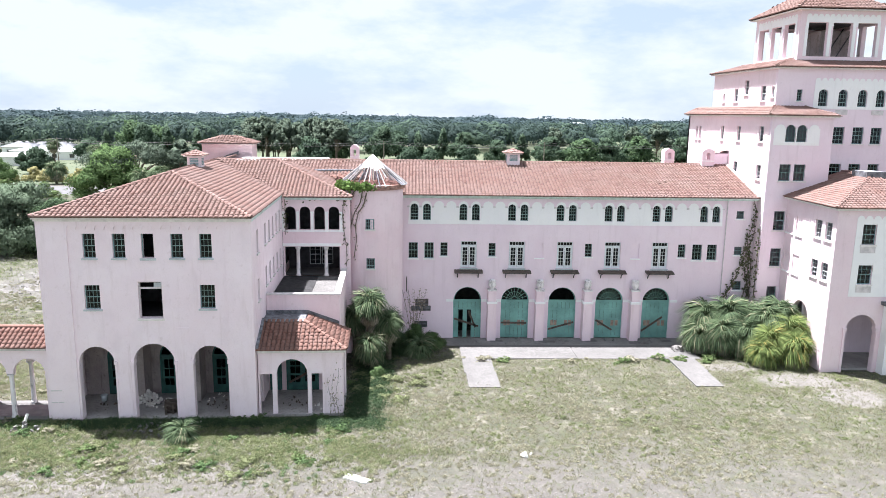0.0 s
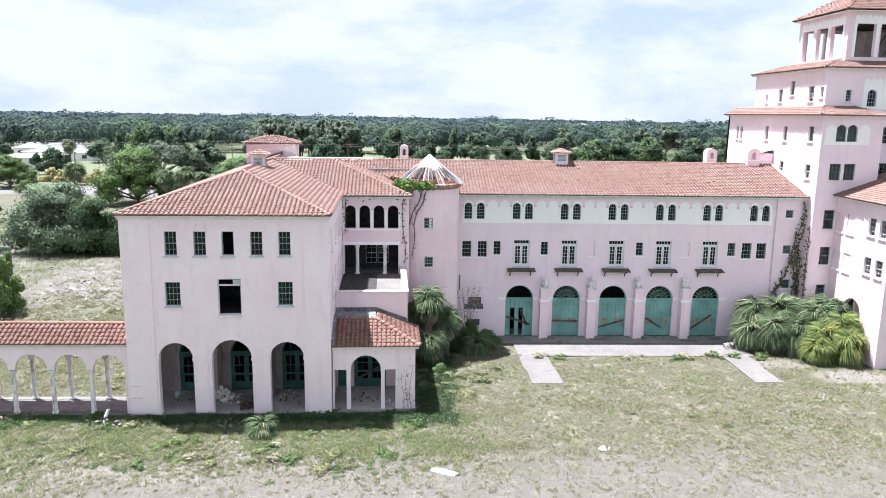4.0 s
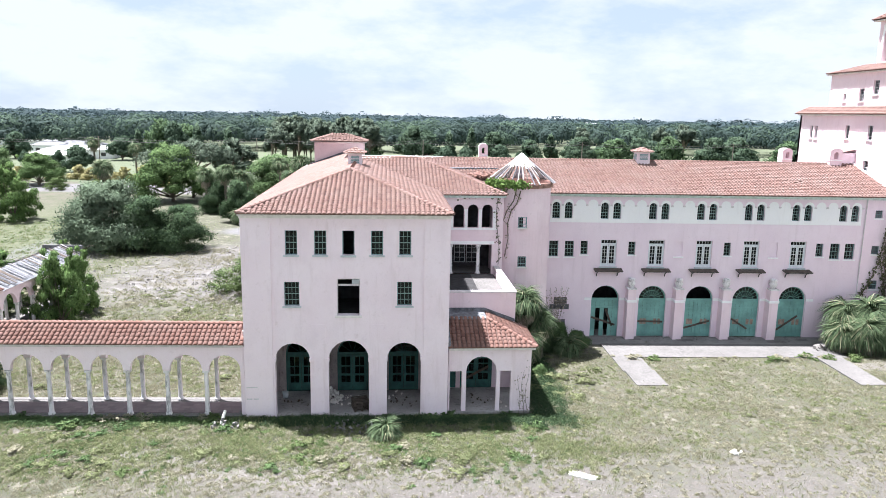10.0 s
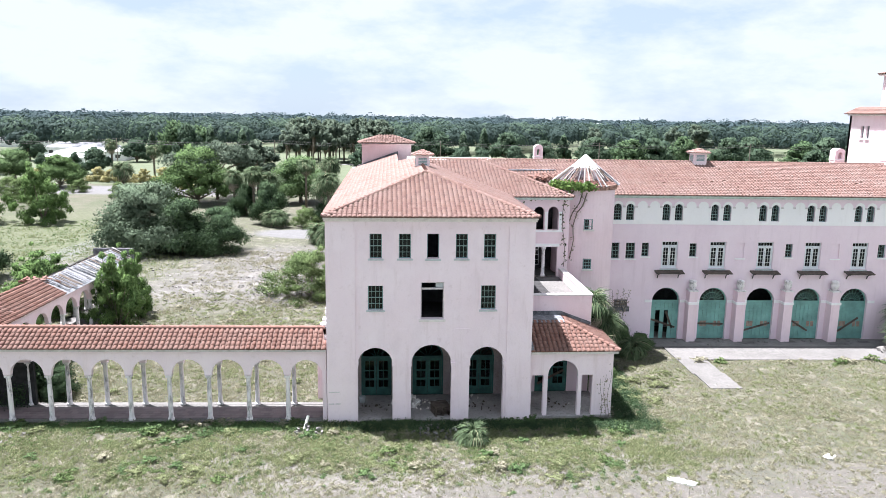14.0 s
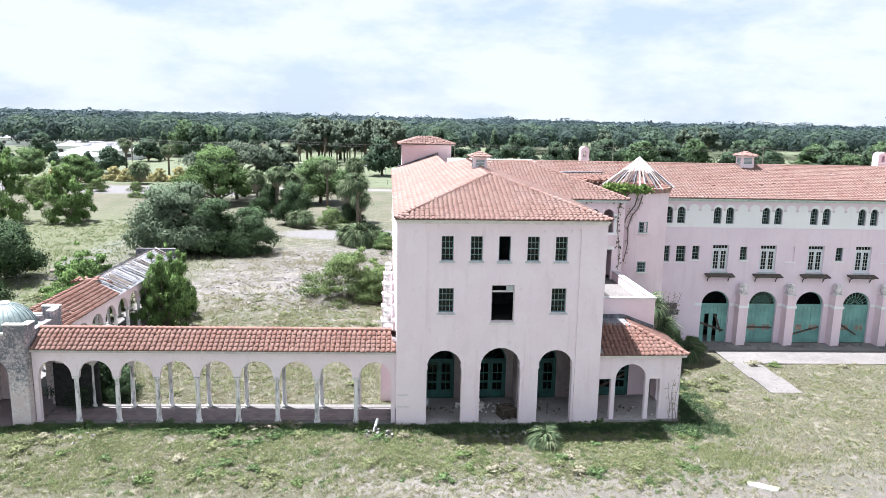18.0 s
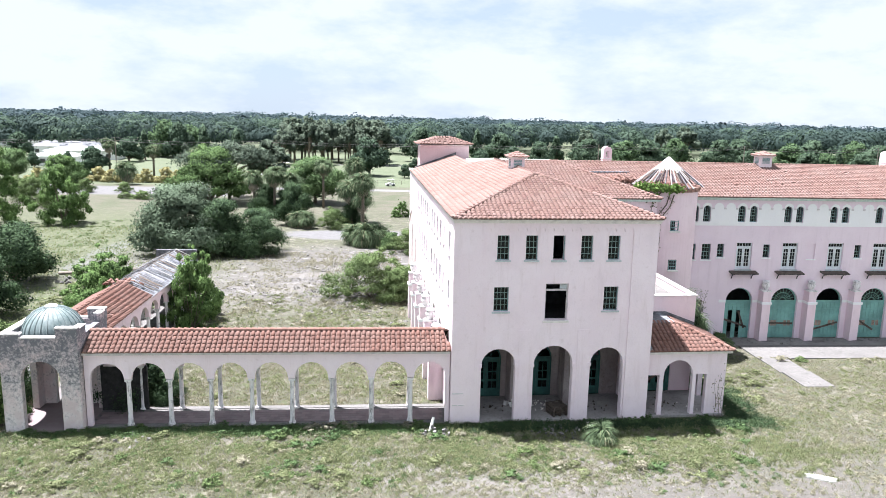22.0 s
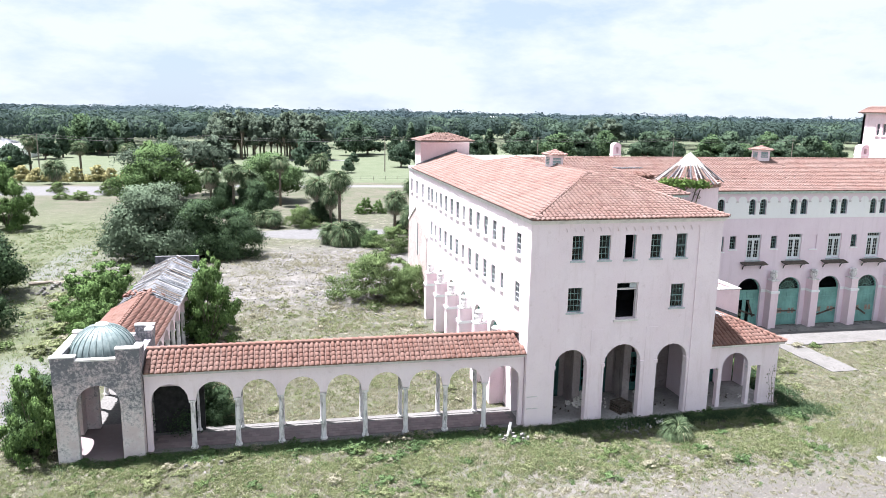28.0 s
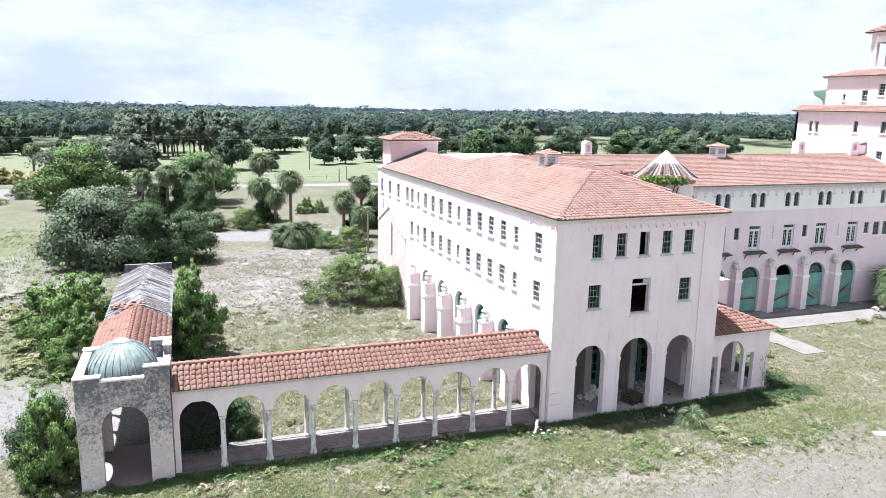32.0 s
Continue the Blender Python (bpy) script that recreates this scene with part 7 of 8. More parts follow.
for x, y, h, s, c, d in ((-31.3, 126, 9.3, 1.55, 36, 3), (-29.2, 105, 8.6, 1.45, 34, 3), (-45.6, 131, 7.2, 1.6, 36, 5), (-31.9, 120, 6.0, 1.7, 34, 6), (-29.8, 118.5, 4.6, 1.6, 26, 14), (-49.5, 133, 6.4, 1.6, 28, 12), (-43.0, 133.5, 6.0, 1.7, 28, 12), (-20.4, 112, 4.6, 1.6, 28, 10), (-16.8, 116, 6.4, 1.6, 28, 10), (-14.4, 114, 5.2, 1.6, 28, 12), (-18.5, 108, 3.0, 1.6, 26, 12), (-38, 143, 8.0, 1.5, 26, 8)):
    palm(x, y, h, s * 0.76, "green", c + 8, d + 4, P_Y, trunk=0.2)
for x, y, s in ((-28.8, 102.4, 1.9), (-26.9, 103.4, 1.6), (-30.4, 103.6, 1.5), (-40, 119, 1.5), (-38.6, 117.8, 1.3)):
    palm(x, y, 1.3, s * 0.78, "green", 34, 14, "low shaggy fan palm", trunk=0.25)

for x, y, h in ((-31.4, 119.8, 4.6), (-29.3, 103.4, 3.0), (-47.2, 132, 6.0), (-43.6, 131, 5.0), (-18.5, 113, 3.6), (-15.5, 115.5, 4.5), (-41, 120.5, 3.0)):
    tree("dark_mound", x, y, h, 0.75, "dark undergrowth below the palms", "shrub", 11)
for x, y, h in ((-92, 166, 3.2), (-84, 167, 2.6), (-73, 163, 3.4), (-66, 162, 2.4), (-104, 160, 4.5), (-96, 150, 5.5), (-110, 148, 6), (-88, 140, 4)):
    tree("ragged", x, y, h, 0.9, "pale yellow-green scrub by the lane", "shrub", 12)
REED = leaf_mat("yellow_reed_blades", (0.20, 0.19, 0.07), (0.42, 0.39, 0.20), (0.52, 0.48, 0.30), 0.3)
KINDS["reeds"] = tree_kind(61, 3500, 0.06, REED, 1.5, 1.0, 0.0, 40, 1.0, (0.12, 0.4), 0.2, 0.0)
for x, y, h in ((-95, 190, 3.4), (-91, 191, 4.0), (-86.5, 190.5, 3.6), (-82, 191, 4.0), (-78.5, 190, 3.4), (-75, 189, 3.0), (-99, 192, 3.8), (-104, 190, 3.2), (-71, 175, 2.4), (-112, 188, 3.6)):
    tree("reeds", x, y, h, 0.9, "clump of tall yellow reeds beside the pale road", "shrub", 3)
palm(-89.4, 184, 3.4, 1.8, "green", 26, 12, "short shaggy fan palm among the reeds", trunk=0.25)
palm(-78, 206, 6.5, 1.3, "green", 26, 14, P_Y, trunk=0.25)
palm(-90, 208, 7.0, 1.3, "green", 26, 14, P_Y, trunk=0.25)
palm(-104, 214, 8.0, 1.4, "green", 26, 14, P_Y, trunk=0.25)
tree("ragged", -76.3, 155, 1.9, 1.6, "low green bush at the road's edge", "shrub")
tree("ragged", -80.0, 156, 1.5, 1.4, "low green bush at the road's edge", "shrub", 4)
tree("weedy", -23.0, 132.5, 3.0, 0.85, "low leafy bush on the dry grass", "shrub")
tree("weedy", -20.5, 133.0, 2.4, 0.9, "low leafy bush on the dry grass", "shrub", 5)
tree("round", -20.2, 213, 4.2, 0.9, "small round tree beside the lane")
tree("dark_round", -133, 232, 5.0, 0.9, "clipped dark tree before a white house")
tree("dark_round", -124, 234, 5.2, 0.8, "clipped dark tree before a white house", seed=3)
tree("flat_top", -58.5, 155, 12.6, 1.0, "flat-topped feathery tree behind the bright one")
tree("bright", -110, 292, 15, 1.0, "tall bright green tree beyond the reeds")
tree("bright", -103, 298, 13, 1.0, "tall bright green tree beyond the reeds", seed=5)
# the golf course and its trees
G_T = "parkland tree on the golf course"
for kind, x, y, h, w in (("dark_round", -1.8, 233, 8.5, 0.95), ("dark_round", 5.5, 236, 8.2, 1.0), ("dark_round", 16.5, 241, 9.0, 1.05), ("round", 30, 262, 10, 1.0), ("cone", -80, 272, 12, 1.0), ("cone", -94, 281, 13, 1.0), ("dark_round", -104, 285, 14, 0.9), ("round", -12, 286, 14, 0.9), ("cone", 1.5, 272, 12, 1.0), ("cone", 44, 295, 11, 1.1), ("round", 52, 276, 11, 1.2), ("bright", 62, 262, 11, 1.2), ("round", 70, 262, 11.5, 1.1), ("bright", 85, 270, 12, 1.15), ("round", 98, 262, 12, 1.0), ("round", 20, 290, 12, 1.0), ("cone", 12, 300, 13, 0.9), ("bright", -31, 282, 12, 1.0), ("round", 112, 275, 12, 1.2), ("bright", 128, 268, 11, 1.2), ("round", 145, 280, 12, 1.2), ("cone", -112, 270, 11, 0.9), ("dark_round", -108, 212, 8.0, 1.2), ("bright", -101, 176, 8, 1.2), ("round", -120, 192, 8.5, 1.2), ("dark_round", -136, 205, 9, 1.2), ("round", 36, 228, 5, 0.9), ("round", -16, 246, 4, 0.9), ("pine", 92, 300, 15, 1.4), ("pine", 105, 310, 16, 1.5), ("pine", 60, 310, 14, 1.4), ("dark_round", -152, 262, 10, 1.1), ("dark_round", -115, 262, 9, 1.2), ("round", 160, 262, 11, 1.2), ("dark_round", -118, 158, 8, 1.2), ("round", -128, 175, 8, 1.2), ("bright", -104, 136, 8, 1.1), ("dark_round", -93, 112, 7.5, 1.1), ("round", -98, 128, 8, 1.0)):
    tree(kind, x, y, h, w, G_T)
rng = np.random.default_rng(78)
for k in range(34):
    y = rng.uniform(205, 305)
    x = rng.uniform(-0.55, 0.75) * y
    if -75 < x < 60 and y < 285:
        continue
    tree(str(rng.choice(["round", "bright", "dark_round", "cone", "pine", "round"])), x, y, rng.uniform(6.5, 12.5), rng.uniform(0.9, 1.3), G_T, seed=k)
rng = np.random.default_rng(77)
for k in range(40):
    x, y = rng.uniform(-64, -28), rng.uniform(258, 300)
    tree("pine", x, y, rng.uniform(12, 17.5), rng.uniform(0.9, 1.4), "tall thin pine of a stand", seed=k)


# far woods: one object of stuff
def woods(name, mat, spots, per, size, seed, label):
    rng = np.random.default_rng(seed)
    vs, fs, ns, k = [], [], [], 0
    for x, y, h in spots:
        n = per
        w = h * rng.uniform(0.5, 0.85)
        d = rng.normal(0, 1, (n, 3))
        d /= np.linalg.norm(d, axis=1)[:, None]
        d[:, 2] = np.abs(d[:, 2]) * 1.1 - 0.25
        lump = 1 + 0.25 * np.sin(d[:, 0] * 5 + x) * np.sin(d[:, 1] * 5 + y)
        p = np.stack([x + d[:, 0] * w * lump, y + d[:, 1] * w * lump, h * 0.55 + d[:, 2] * h * 0.45 * lump], 1)
        v, f = leaves(p, d, size, rng, 0.12, 1.2, 0.14)
        vs.append(v), fs.append(f + k), ns.append(rounded(d, p, np.array([x, y, h * 0.35]), rng, 0.6, 0.6, 0.12))
        k += len(v)
    tagged(new(name, fast_mesh(name, np.concatenate(vs), np.concatenate(fs), mat, np.concatenate(ns))), label, "woods", kind="stuff")


rng = np.random.default_rng(12)
near, midw, farw, pale = [], [], [], []
for k in range(1250):
    y = rng.uniform(300, 470)
    x = rng.uniform(-0.6, 1.15) * y
    open_ = noise.noise((x * 0.012, y * 0.012, 3.0))
    if open_ < -0.05 and y < 430:
        continue
    (pale if rng.random() < 0.3 else near).append((x, y, rng.uniform(8, 16)))
for k in range(2100):
    y = rng.uniform(440, 900)
    x = rng.uniform(-0.65, 1.25) * y
    midw.append((x, y, max(8.0, rng.normal(11.5, 2.0) + 5.5 * noise.noise((x * 0.011, y * 0.011, 5.0)))))
for k in range(2400):
    y = rng.uniform(850, 1960)
    fx = rng.uniform(-0.7, 1.35)
    farw.append((fx * y, y, rng.uniform(4.5, 8.5) + 4 * max(0.0, 0.3 - fx)))
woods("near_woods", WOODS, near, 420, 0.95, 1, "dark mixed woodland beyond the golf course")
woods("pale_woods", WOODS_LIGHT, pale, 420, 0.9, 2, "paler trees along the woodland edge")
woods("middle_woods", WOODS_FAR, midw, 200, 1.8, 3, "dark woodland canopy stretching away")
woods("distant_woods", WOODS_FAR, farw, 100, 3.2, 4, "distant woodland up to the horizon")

# ---- houses, poles and the water tower far off ----
def house(x, y, w, d, h, label, rz=0.0, roof=METALROOF, rise=1.6):
    ob = thing("house", label, "house", pose(x, y, -0.1, 0, 0, rz))
    Geo().box(-w / 2, w / 2, -d / 2, d / 2, 0, h).ob("wall", WHITE, ob)
    o = 0.6
    Geo().poly([(-w / 2 - o, -d / 2 - o, h), (w / 2 + o, -d / 2 - o, h), (w / 2 - d / 3, 0, h + rise), (-w / 2 + d / 3, 0, h + rise)]).poly([(w / 2 + o, d / 2 + o, h), (-w / 2 - o, d / 2 + o, h), (-w / 2 + d / 3, 0, h + rise), (w / 2 - d / 3, 0, h + rise)]).poly([(-w / 2 - o, d / 2 + o, h), (-w / 2 - o, -d / 2 - o, h), (-w / 2 + d / 3, 0, h + rise)]).poly([(w / 2 + o, -d / 2 - o, h), (w / 2 + o, d / 2 + o, h), (w / 2 - d / 3, 0, h + rise)]).ob("roof", roof, ob)
    for k in range(max(2, int(w / 5))):
        cx = -w / 2 + (k + 0.5) * w / max(2, int(w / 5))
        Geo().box(cx - 0.8, cx + 0.8, -d / 2 - 0.06, -d / 2 - 0.002, 0.9, 2.2).ob("window", IRON, ob)


house(-131, 244, 13, 9, 3.0, "low white house with a pale metal roof", 8, rise=1.2)
house(-134, 274, 24, 12, 3.2, "low white house with a pale metal roof", 6, rise=1.2)
house(-206, 360, 24, 14, 3.4, "grey-roofed bungalow at the woods' edge", 10, SLATE, 2.6)
house(-182, 368, 20, 12, 3.2, "grey-roofed bungalow at the woods' edge", 5, SLATE, 2.4)
house(-150, 300, 26, 12, 3.2, "grey-roofed bungalow at the woods' edge", 5, SLATE, 2.0)
house(48, 440, 14, 10, 6, "white house among the far trees", 4)
house(-4, 430, 16, 10, 4, "white house among the far trees", 0)
house(155, 700, 16, 14, 11.0, "pale flat building above the far trees", 0, METALROOF, 0.5)

tank = thing("water_tower", "pale aqua water tower with a bulbous tank", "water tower", pose(265, 293, -0.1))
Geo().lathe(0, 0, [(2.2, 0), (1.5, 4), (1.5, 20), (2.4, 24.5), (3, 25.4)], 20).ob("stem", WATERTANK, tank, smooth=True)
Geo().lathe(0, 0, [(3, 25.4), (6.4, 27.6), (7.4, 30), (7.0, 32.4), (5, 34), (0.3, 34.8)], 24).ob("tank", WATERTANK, tank, smooth=True)

poles = [(-178, 200), (-140, 204), (-100, 208), (-57, 212), (-9, 217), (40, 222), (90, 228), (140, 234)]
P_L = "weathered wooden power pole"
for x, y in poles:
    ob = thing("power_pole", P_L, "utility pole", pose(x, y, -0.1), "power poles along the lane")
    Geo().tube([(0, 0, 0), (0, 0, 10.5)], 0.17, 0.12, 8).ob("pole", POLE, ob)
    Geo().box(-1.1, 1.1, -0.06, 0.06, 9.6, 9.75).ob("crossarm", POLE, ob)
wires = thing("power_lines", "sagging power lines between the wooden poles", "cable")
for (xa, ya), (xb, yb) in zip(poles, poles[1:]):
    for dx, z in ((-1.0, 9.75), (1.0, 9.75), (0, 10.4)):
        pts = [(xa + dx + (xb - xa) * t, ya + (yb - ya) * t, z - 0.1 - 1.0 * 4 * t * (1 - t)) for t in [i / 8 for i in range(9)]]
        Geo().tube(pts, 0.035, 0.035, 3).ob("wire", IRON, wires)
for x, y, h in ((-7.2, 182, 3.2), (-4.3, 187, 3.4), (-20.5, 96, 5.5)):
    Geo().tube([(x, y, -0.1), (x, y, h)], 0.13, 0.1, 8).ob("post", POLE, thing("fence_post", "short weathered post by the lane", "post"))

# a dark car on the lane, a white golf cart on the grass, a wire fence between
def vehicle(name, label, x, y, rz, ln, wd, body_h, roof_h, mat, open_sides):
    ob = thing(name, label, "car" if name == "car" else "golf cart", pose(x, y, -0.08, 0, 0, rz))
    Geo().prism([(-ln / 2, -wd / 2), (ln / 2 - 0.3, -wd / 2), (ln / 2, -wd / 3), (ln / 2, wd / 3), (ln / 2 - 0.3, wd / 2), (-ln / 2, wd / 2)], 0.28, body_h).ob("body", mat, ob)
    if open_sides:
        for sx in (-0.25, 0.3):
            for sy in (-0.42, 0.42):
                Geo().tube([(sx * ln, sy * wd, body_h), (sx * ln * 0.9, sy * wd, roof_h - 0.05)], 0.03, 0.03, 5).ob("post", IRON, ob)
        Geo().box(-0.33 * ln, 0.36 * ln, -wd / 2, wd / 2, roof_h - 0.06, roof_h).ob("roof", WHITE_FLAT, ob)
        Geo().box(-0.2 * ln, 0.05 * ln, -0.4 * wd, 0.4 * wd, body_h + 0.002, body_h + 0.25).ob("seat", TRIM, ob)
    else:
        g = Geo()
        lo = [(-0.38 * ln, -0.46 * wd), (0.22 * ln, -0.46 * wd), (0.22 * ln, 0.46 * wd), (-0.38 * ln, 0.46 * wd)]
        hi = [(-0.27 * ln, -0.38 * wd), (0.08 * ln, -0.38 * wd), (0.08 * ln, 0.38 * wd), (-0.27 * ln, 0.38 * wd)]
        for i in range(4):
            j = (i + 1) % 4
            g.poly([(*lo[i], body_h), (*lo[j], body_h), (*hi[j], roof_h), (*hi[i], roof_h)])
        g.poly([(*q, roof_h) for q in hi]).ob("cabin", IRON, ob)
    for sx in (-0.31, 0.31):
        for sy in (-0.47, 0.47):
            Geo().tube([(sx * ln, sy * wd - 0.09, 0.3), (sx * ln, sy * wd + 0.09, 0.3)], 0.3, 0.3, 12).ob("wheel", IRON, ob)


CARPAINT = plain("dark_car_paint", (0.03, 0.035, 0.045), 0.3, 0.2, 0.1)
vehicle("car", "dark parked car on the lane beyond the wing", -2.6, 182.4, 0, 4.5, 1.8, 0.9, 1.45, CARPAINT, False)
vehicle("golf_cart", "small white golf cart with a roof by the lane", -24.6, 188.6, 15, 2.4, 1.2, 0.75, 1.8, WHITE_FLAT, True)
vehicle("golf_cart", "small golf cart far out on the fairway", -58.6, 245.0, 40, 2.4, 1.2, 0.75, 1.8, CARPAINT, True)
fence = thing("wire_fence", "thin wire fence along the lane", "fence")
for k in range(26):
    x = -60 + 3.2 * k
    Geo().tube([(x, 190.5 - 0.04 * x, -0.1), (x, 190.5 - 0.04 * x, 1.15)], 0.05, 0.05, 5).ob("post", POLE, fence)
for z in (0.5, 1.1):
    Geo().tube([(-60, 192.9, z), (20, 189.7, z)], 0.02, 0.02, 3).ob("wire", IRON, fence)

# ---- paving, rubble and litter ----
pave = thing("terrace_paving", "bleached concrete terrace with two walks running into the grass", "paving", kind="structure")
for x0, x1, y0, y1 in ((3.9, 13.2, 54.5, 57.85), (13.23, 23.2, 54.5, 57.85), (3.9, 6.2, 51.2, 54.48), (4.0, 6.25, 48.1, 51.17), (20.5, 22.6, 51.4, 54.48), (20.4, 22.4, 48.25, 51.37)):
    top = max(ground_z(x, y) for x in (x0, (x0 + x1) / 2, x1) for y in (y0, (y0 + y1) / 2, y1)) + 0.05 if y1 < 54.6 else -0.185
    Geo().box(x0, x1, y0, y1, -0.5, top + random.uniform(-0.01, 0.01)).ob("slab", CONCRETE, pave)
Geo().box(2.8, 24.2, 57.88, 59.98, -0.5, -0.235).ob("slab", DARK_SLAB, pave, "mossy dark paving along the doors")
for x, y, w in ((6.6, 58.9, 1.1), (10.8, 58.7, 1.4), (14.9, 59.0, 1.0), (18.6, 58.3, 1.6), (21.5, 58.9, 0.9)):
    Geo().box(x, x + w, y, y + 0.5, -0.234, -0.21).ob("loose_slab", CONCRETE, pave)


def chunk(g, x, y, z, s, rng):
    m = Matrix.Translation((x, y, z)) @ Euler(tuple(rng.uniform(-3, 3, 3))).to_matrix().to_4x4()
    k = len(g.v)
    g.v += [tuple(m @ (Vector(p) * s * rng.uniform(0.7, 1.2))) for p in ((-1, -.6, -.5), (1, -.7, -.4), (.9, .7, -.5), (-.8, .6, -.4), (-.8, -.5, .5), (.8, -.6, .4), (.7, .5, .55), (-.9, .6, .45))]
    g.f += [tuple(k + i for i in q) for q in ((3, 2, 1, 0), (4, 5, 6, 7), (0, 1, 5, 4), (1, 2, 6, 5), (2, 3, 7, 6), (3, 0, 4, 7))]


def rubble(x, y, z, r, n, size, label, seed, mat=None, flat=0.5):
    rng = np.random.default_rng(seed)
    ob = thing("rubble_pile", label, "rubble", pose(x, y, z))
    for i in range(n):
        g = Geo()
        q = rng.random() ** 0.7 * r
        a = rng.uniform(0, 6.28)
        chunk(g, q * math.cos(a), q * math.sin(a), size * 0.4 + (1 - q / r) * r * flat * rng.random(), size * rng.uniform(0.5, 1.2), rng)
        g.ob("stone", mat or RUBBLE, ob)


bp = BLOCK @ Vector((4.85, 2.6, 0.06))
rubble(bp.x, bp.y, bp.z, 0.85, 80, 0.15, "heap of pale broken masonry on the arcade floor", 3, TRIM, 1.1)
rubble(5.0, 48.6, -0.19, 0.4, 6, 0.13, "few broken stones on the concrete walk", 5)
rubble(22.2, 56.6, -0.19, 0.7, 14, 0.2, "low heap of broken slabs on the terrace", 6)
rubble(-23.2, 41.4, -0.1, 1.1, 14, 0.15, "scattered stones and broken pipe in the grass", 7, DARK_SLAB)
rubble(-15.9, 41.5, -0.05, 1.5, 60, 0.1, "pale plaster debris spilling from the middle arch", 71, RUBBLE, 0.12)
rubble(-18.5, 37.2, -0.05, 1.6, 24, 0.06, "pale plaster lumps in the rough grass", 72, RUBBLE, 0.05)
rubble(-12.5, 36.6, -0.05, 1.8, 26, 0.06, "pale plaster lumps in the rough grass", 73, RUBBLE, 0.05)
rubble(-27.5, 81, -0.1, 1.0, 10, 0.25, "broken concrete in the yard", 8, DARK_SLAB)
rubble(-58.5, 80, -0.1, 3.0, 18, 0.3, "fallen trunks and rubble in the meadow", 9, CONCRETE, 0.1)
rubble(-40.5, 41.2, -0.1, 1.5, 16, 0.14, "plaster rubble below the covered walk", 10, RUBBLE, 0.15)
rubble(-13.5, 41.6, -0.05, 1.1, 18, 0.13, "fallen plaster at the arcade's edge", 11, TRIM, 0.15)
rubble(6.6, 37.7, -0.05, 0.35, 5, 0.16, "a few white stones in the gravel", 12, WHITE_FLAT, 0.2)

for k, (u, v, n) in enumerate(((2.9, 2.2, 12), (6.1, 2.4, 18), (9.6, 2.0, 14), (9.2, 3.2, 8), (14.6, 2.4, 12), (16.2, 1.5, 8))):
    p = BLOCK @ Vector((u, v, 0.07))
    rubble(p.x, p.y, p.z, 1.0, n, 0.07, "scattered plaster and dark litter on the arcade floor", 80 + k, TRIM if k % 2 else BOARD, 0.05)

for k, (x, y) in enumerate(((5.2, 59.2), (9.2, 59.5), (12.9, 59.4), (17.0, 59.5), (21.0, 59.3), (24.0, 59.0), (8.0, 58.2), (19.6, 58.4))):
    rubble(x, y, -0.24, 0.7, 12, 0.08, "dark debris fallen on the paving before the doors", 60 + k, DARK_SLAB, 0.25)

pallet_m = BLOCK @ pose(6.95, 1.0, 0.06, 0, 0, 15)
pallet = thing("pallet_stack", "stack of dark wooden pallets in the arcade", "pallet", pallet_m)
for k in range(4):
    for j in range(5):
        Geo().box(-0.5, 0.5, -0.5 + j * 0.22, -0.36 + j * 0.22, 0.1 + k * 0.17, 0.125 + k * 0.17).ob("slat", BOARD, pallet)
    for x in (-0.48, -0.05, 0.38):
        Geo().box(x, x + 0.1, -0.5, 0.52, 0.0 + k * 0.17, 0.099 + k * 0.17).ob("bearer", BOARD, pallet)
bk = BLOCK @ Vector((2.0, 2.9, 0.06))
bucket = thing("bucket", "dented metal bucket on the arcade floor", "bucket", pose(bk.x, bk.y, bk.z))
Geo().lathe(0, 0, [(0.17, 0), (0.22, 0.42), (0.2, 0.42), (0.16, 0.05)], 14).ob("pail", SILL, bucket, smooth=True)
pipe = thing("broken_pipe", "broken white downpipe standing in the weeds", "pipe", pose(-23.4, 41.5, -0.1, 0, 12, 30))
Geo().tube([(0, 0, 0), (0.05, 0, 0.5), (0.12, 0.05, 0.95)], 0.09, 0.09, 8).ob("tube", WHITE_FLAT, pipe)
Geo().tube([(-0.4, 0.3, 0.08), (0.9, 0.5, 0.1)], 0.08, 0.08, 8).ob("tube", WHITE_FLAT, pipe)
sheet = thing("white_sheet", "torn white sheet lying flat on the gravel", "litter", pose(-2.9, 35.15, ground_z(-2.9, 35.15) + 0.05, 0, 0, -20))
rng = np.random.default_rng(4)
ring_ = [(0.78 * math.cos(a) * q, 0.3 * math.sin(a) * (1 + 0.3 * math.cos(2 * a + 1)) * q) for a, q in [(6.283 * i / 40, 1 + 0.1 * rng.normal()) for i in range(40)]]
Geo().prism(ring_, -0.06, 0.03).ob("cloth", WHITE_FLAT, sheet)
for k, (x, y, rz, ln) in enumerate(((-57, 84.5, 12, 4.5), (-60, 83, 30, 3.5), (-62.5, 83.6, -8, 4.0))):
    log = thing("fallen_log", "bleached fallen trunk in the meadow", "log", pose(x, y, 0.1, 0, 0, rz))
    Geo().tube([(0, 0, 0), (ln * 0.5, 0.2, 0.15), (ln, 0, 0.1)], 0.22, 0.12, 7).ob("trunk", POLE, log)
curb = thing("concrete_slab", "broken concrete slab edge in the yard", "slab", pose(-30.5, 76.5, -0.1, 0, 0, 4))
Geo().box(-1.8, 1.8, -0.5, 0.5, 0, 0.35).ob("block", DARK_SLAB, curb)


# ---- vines ----
BRANCHY = leaf_mat("withered_creeper_leaves", (0.05, 0.06, 0.03), (0.14, 0.14, 0.08))

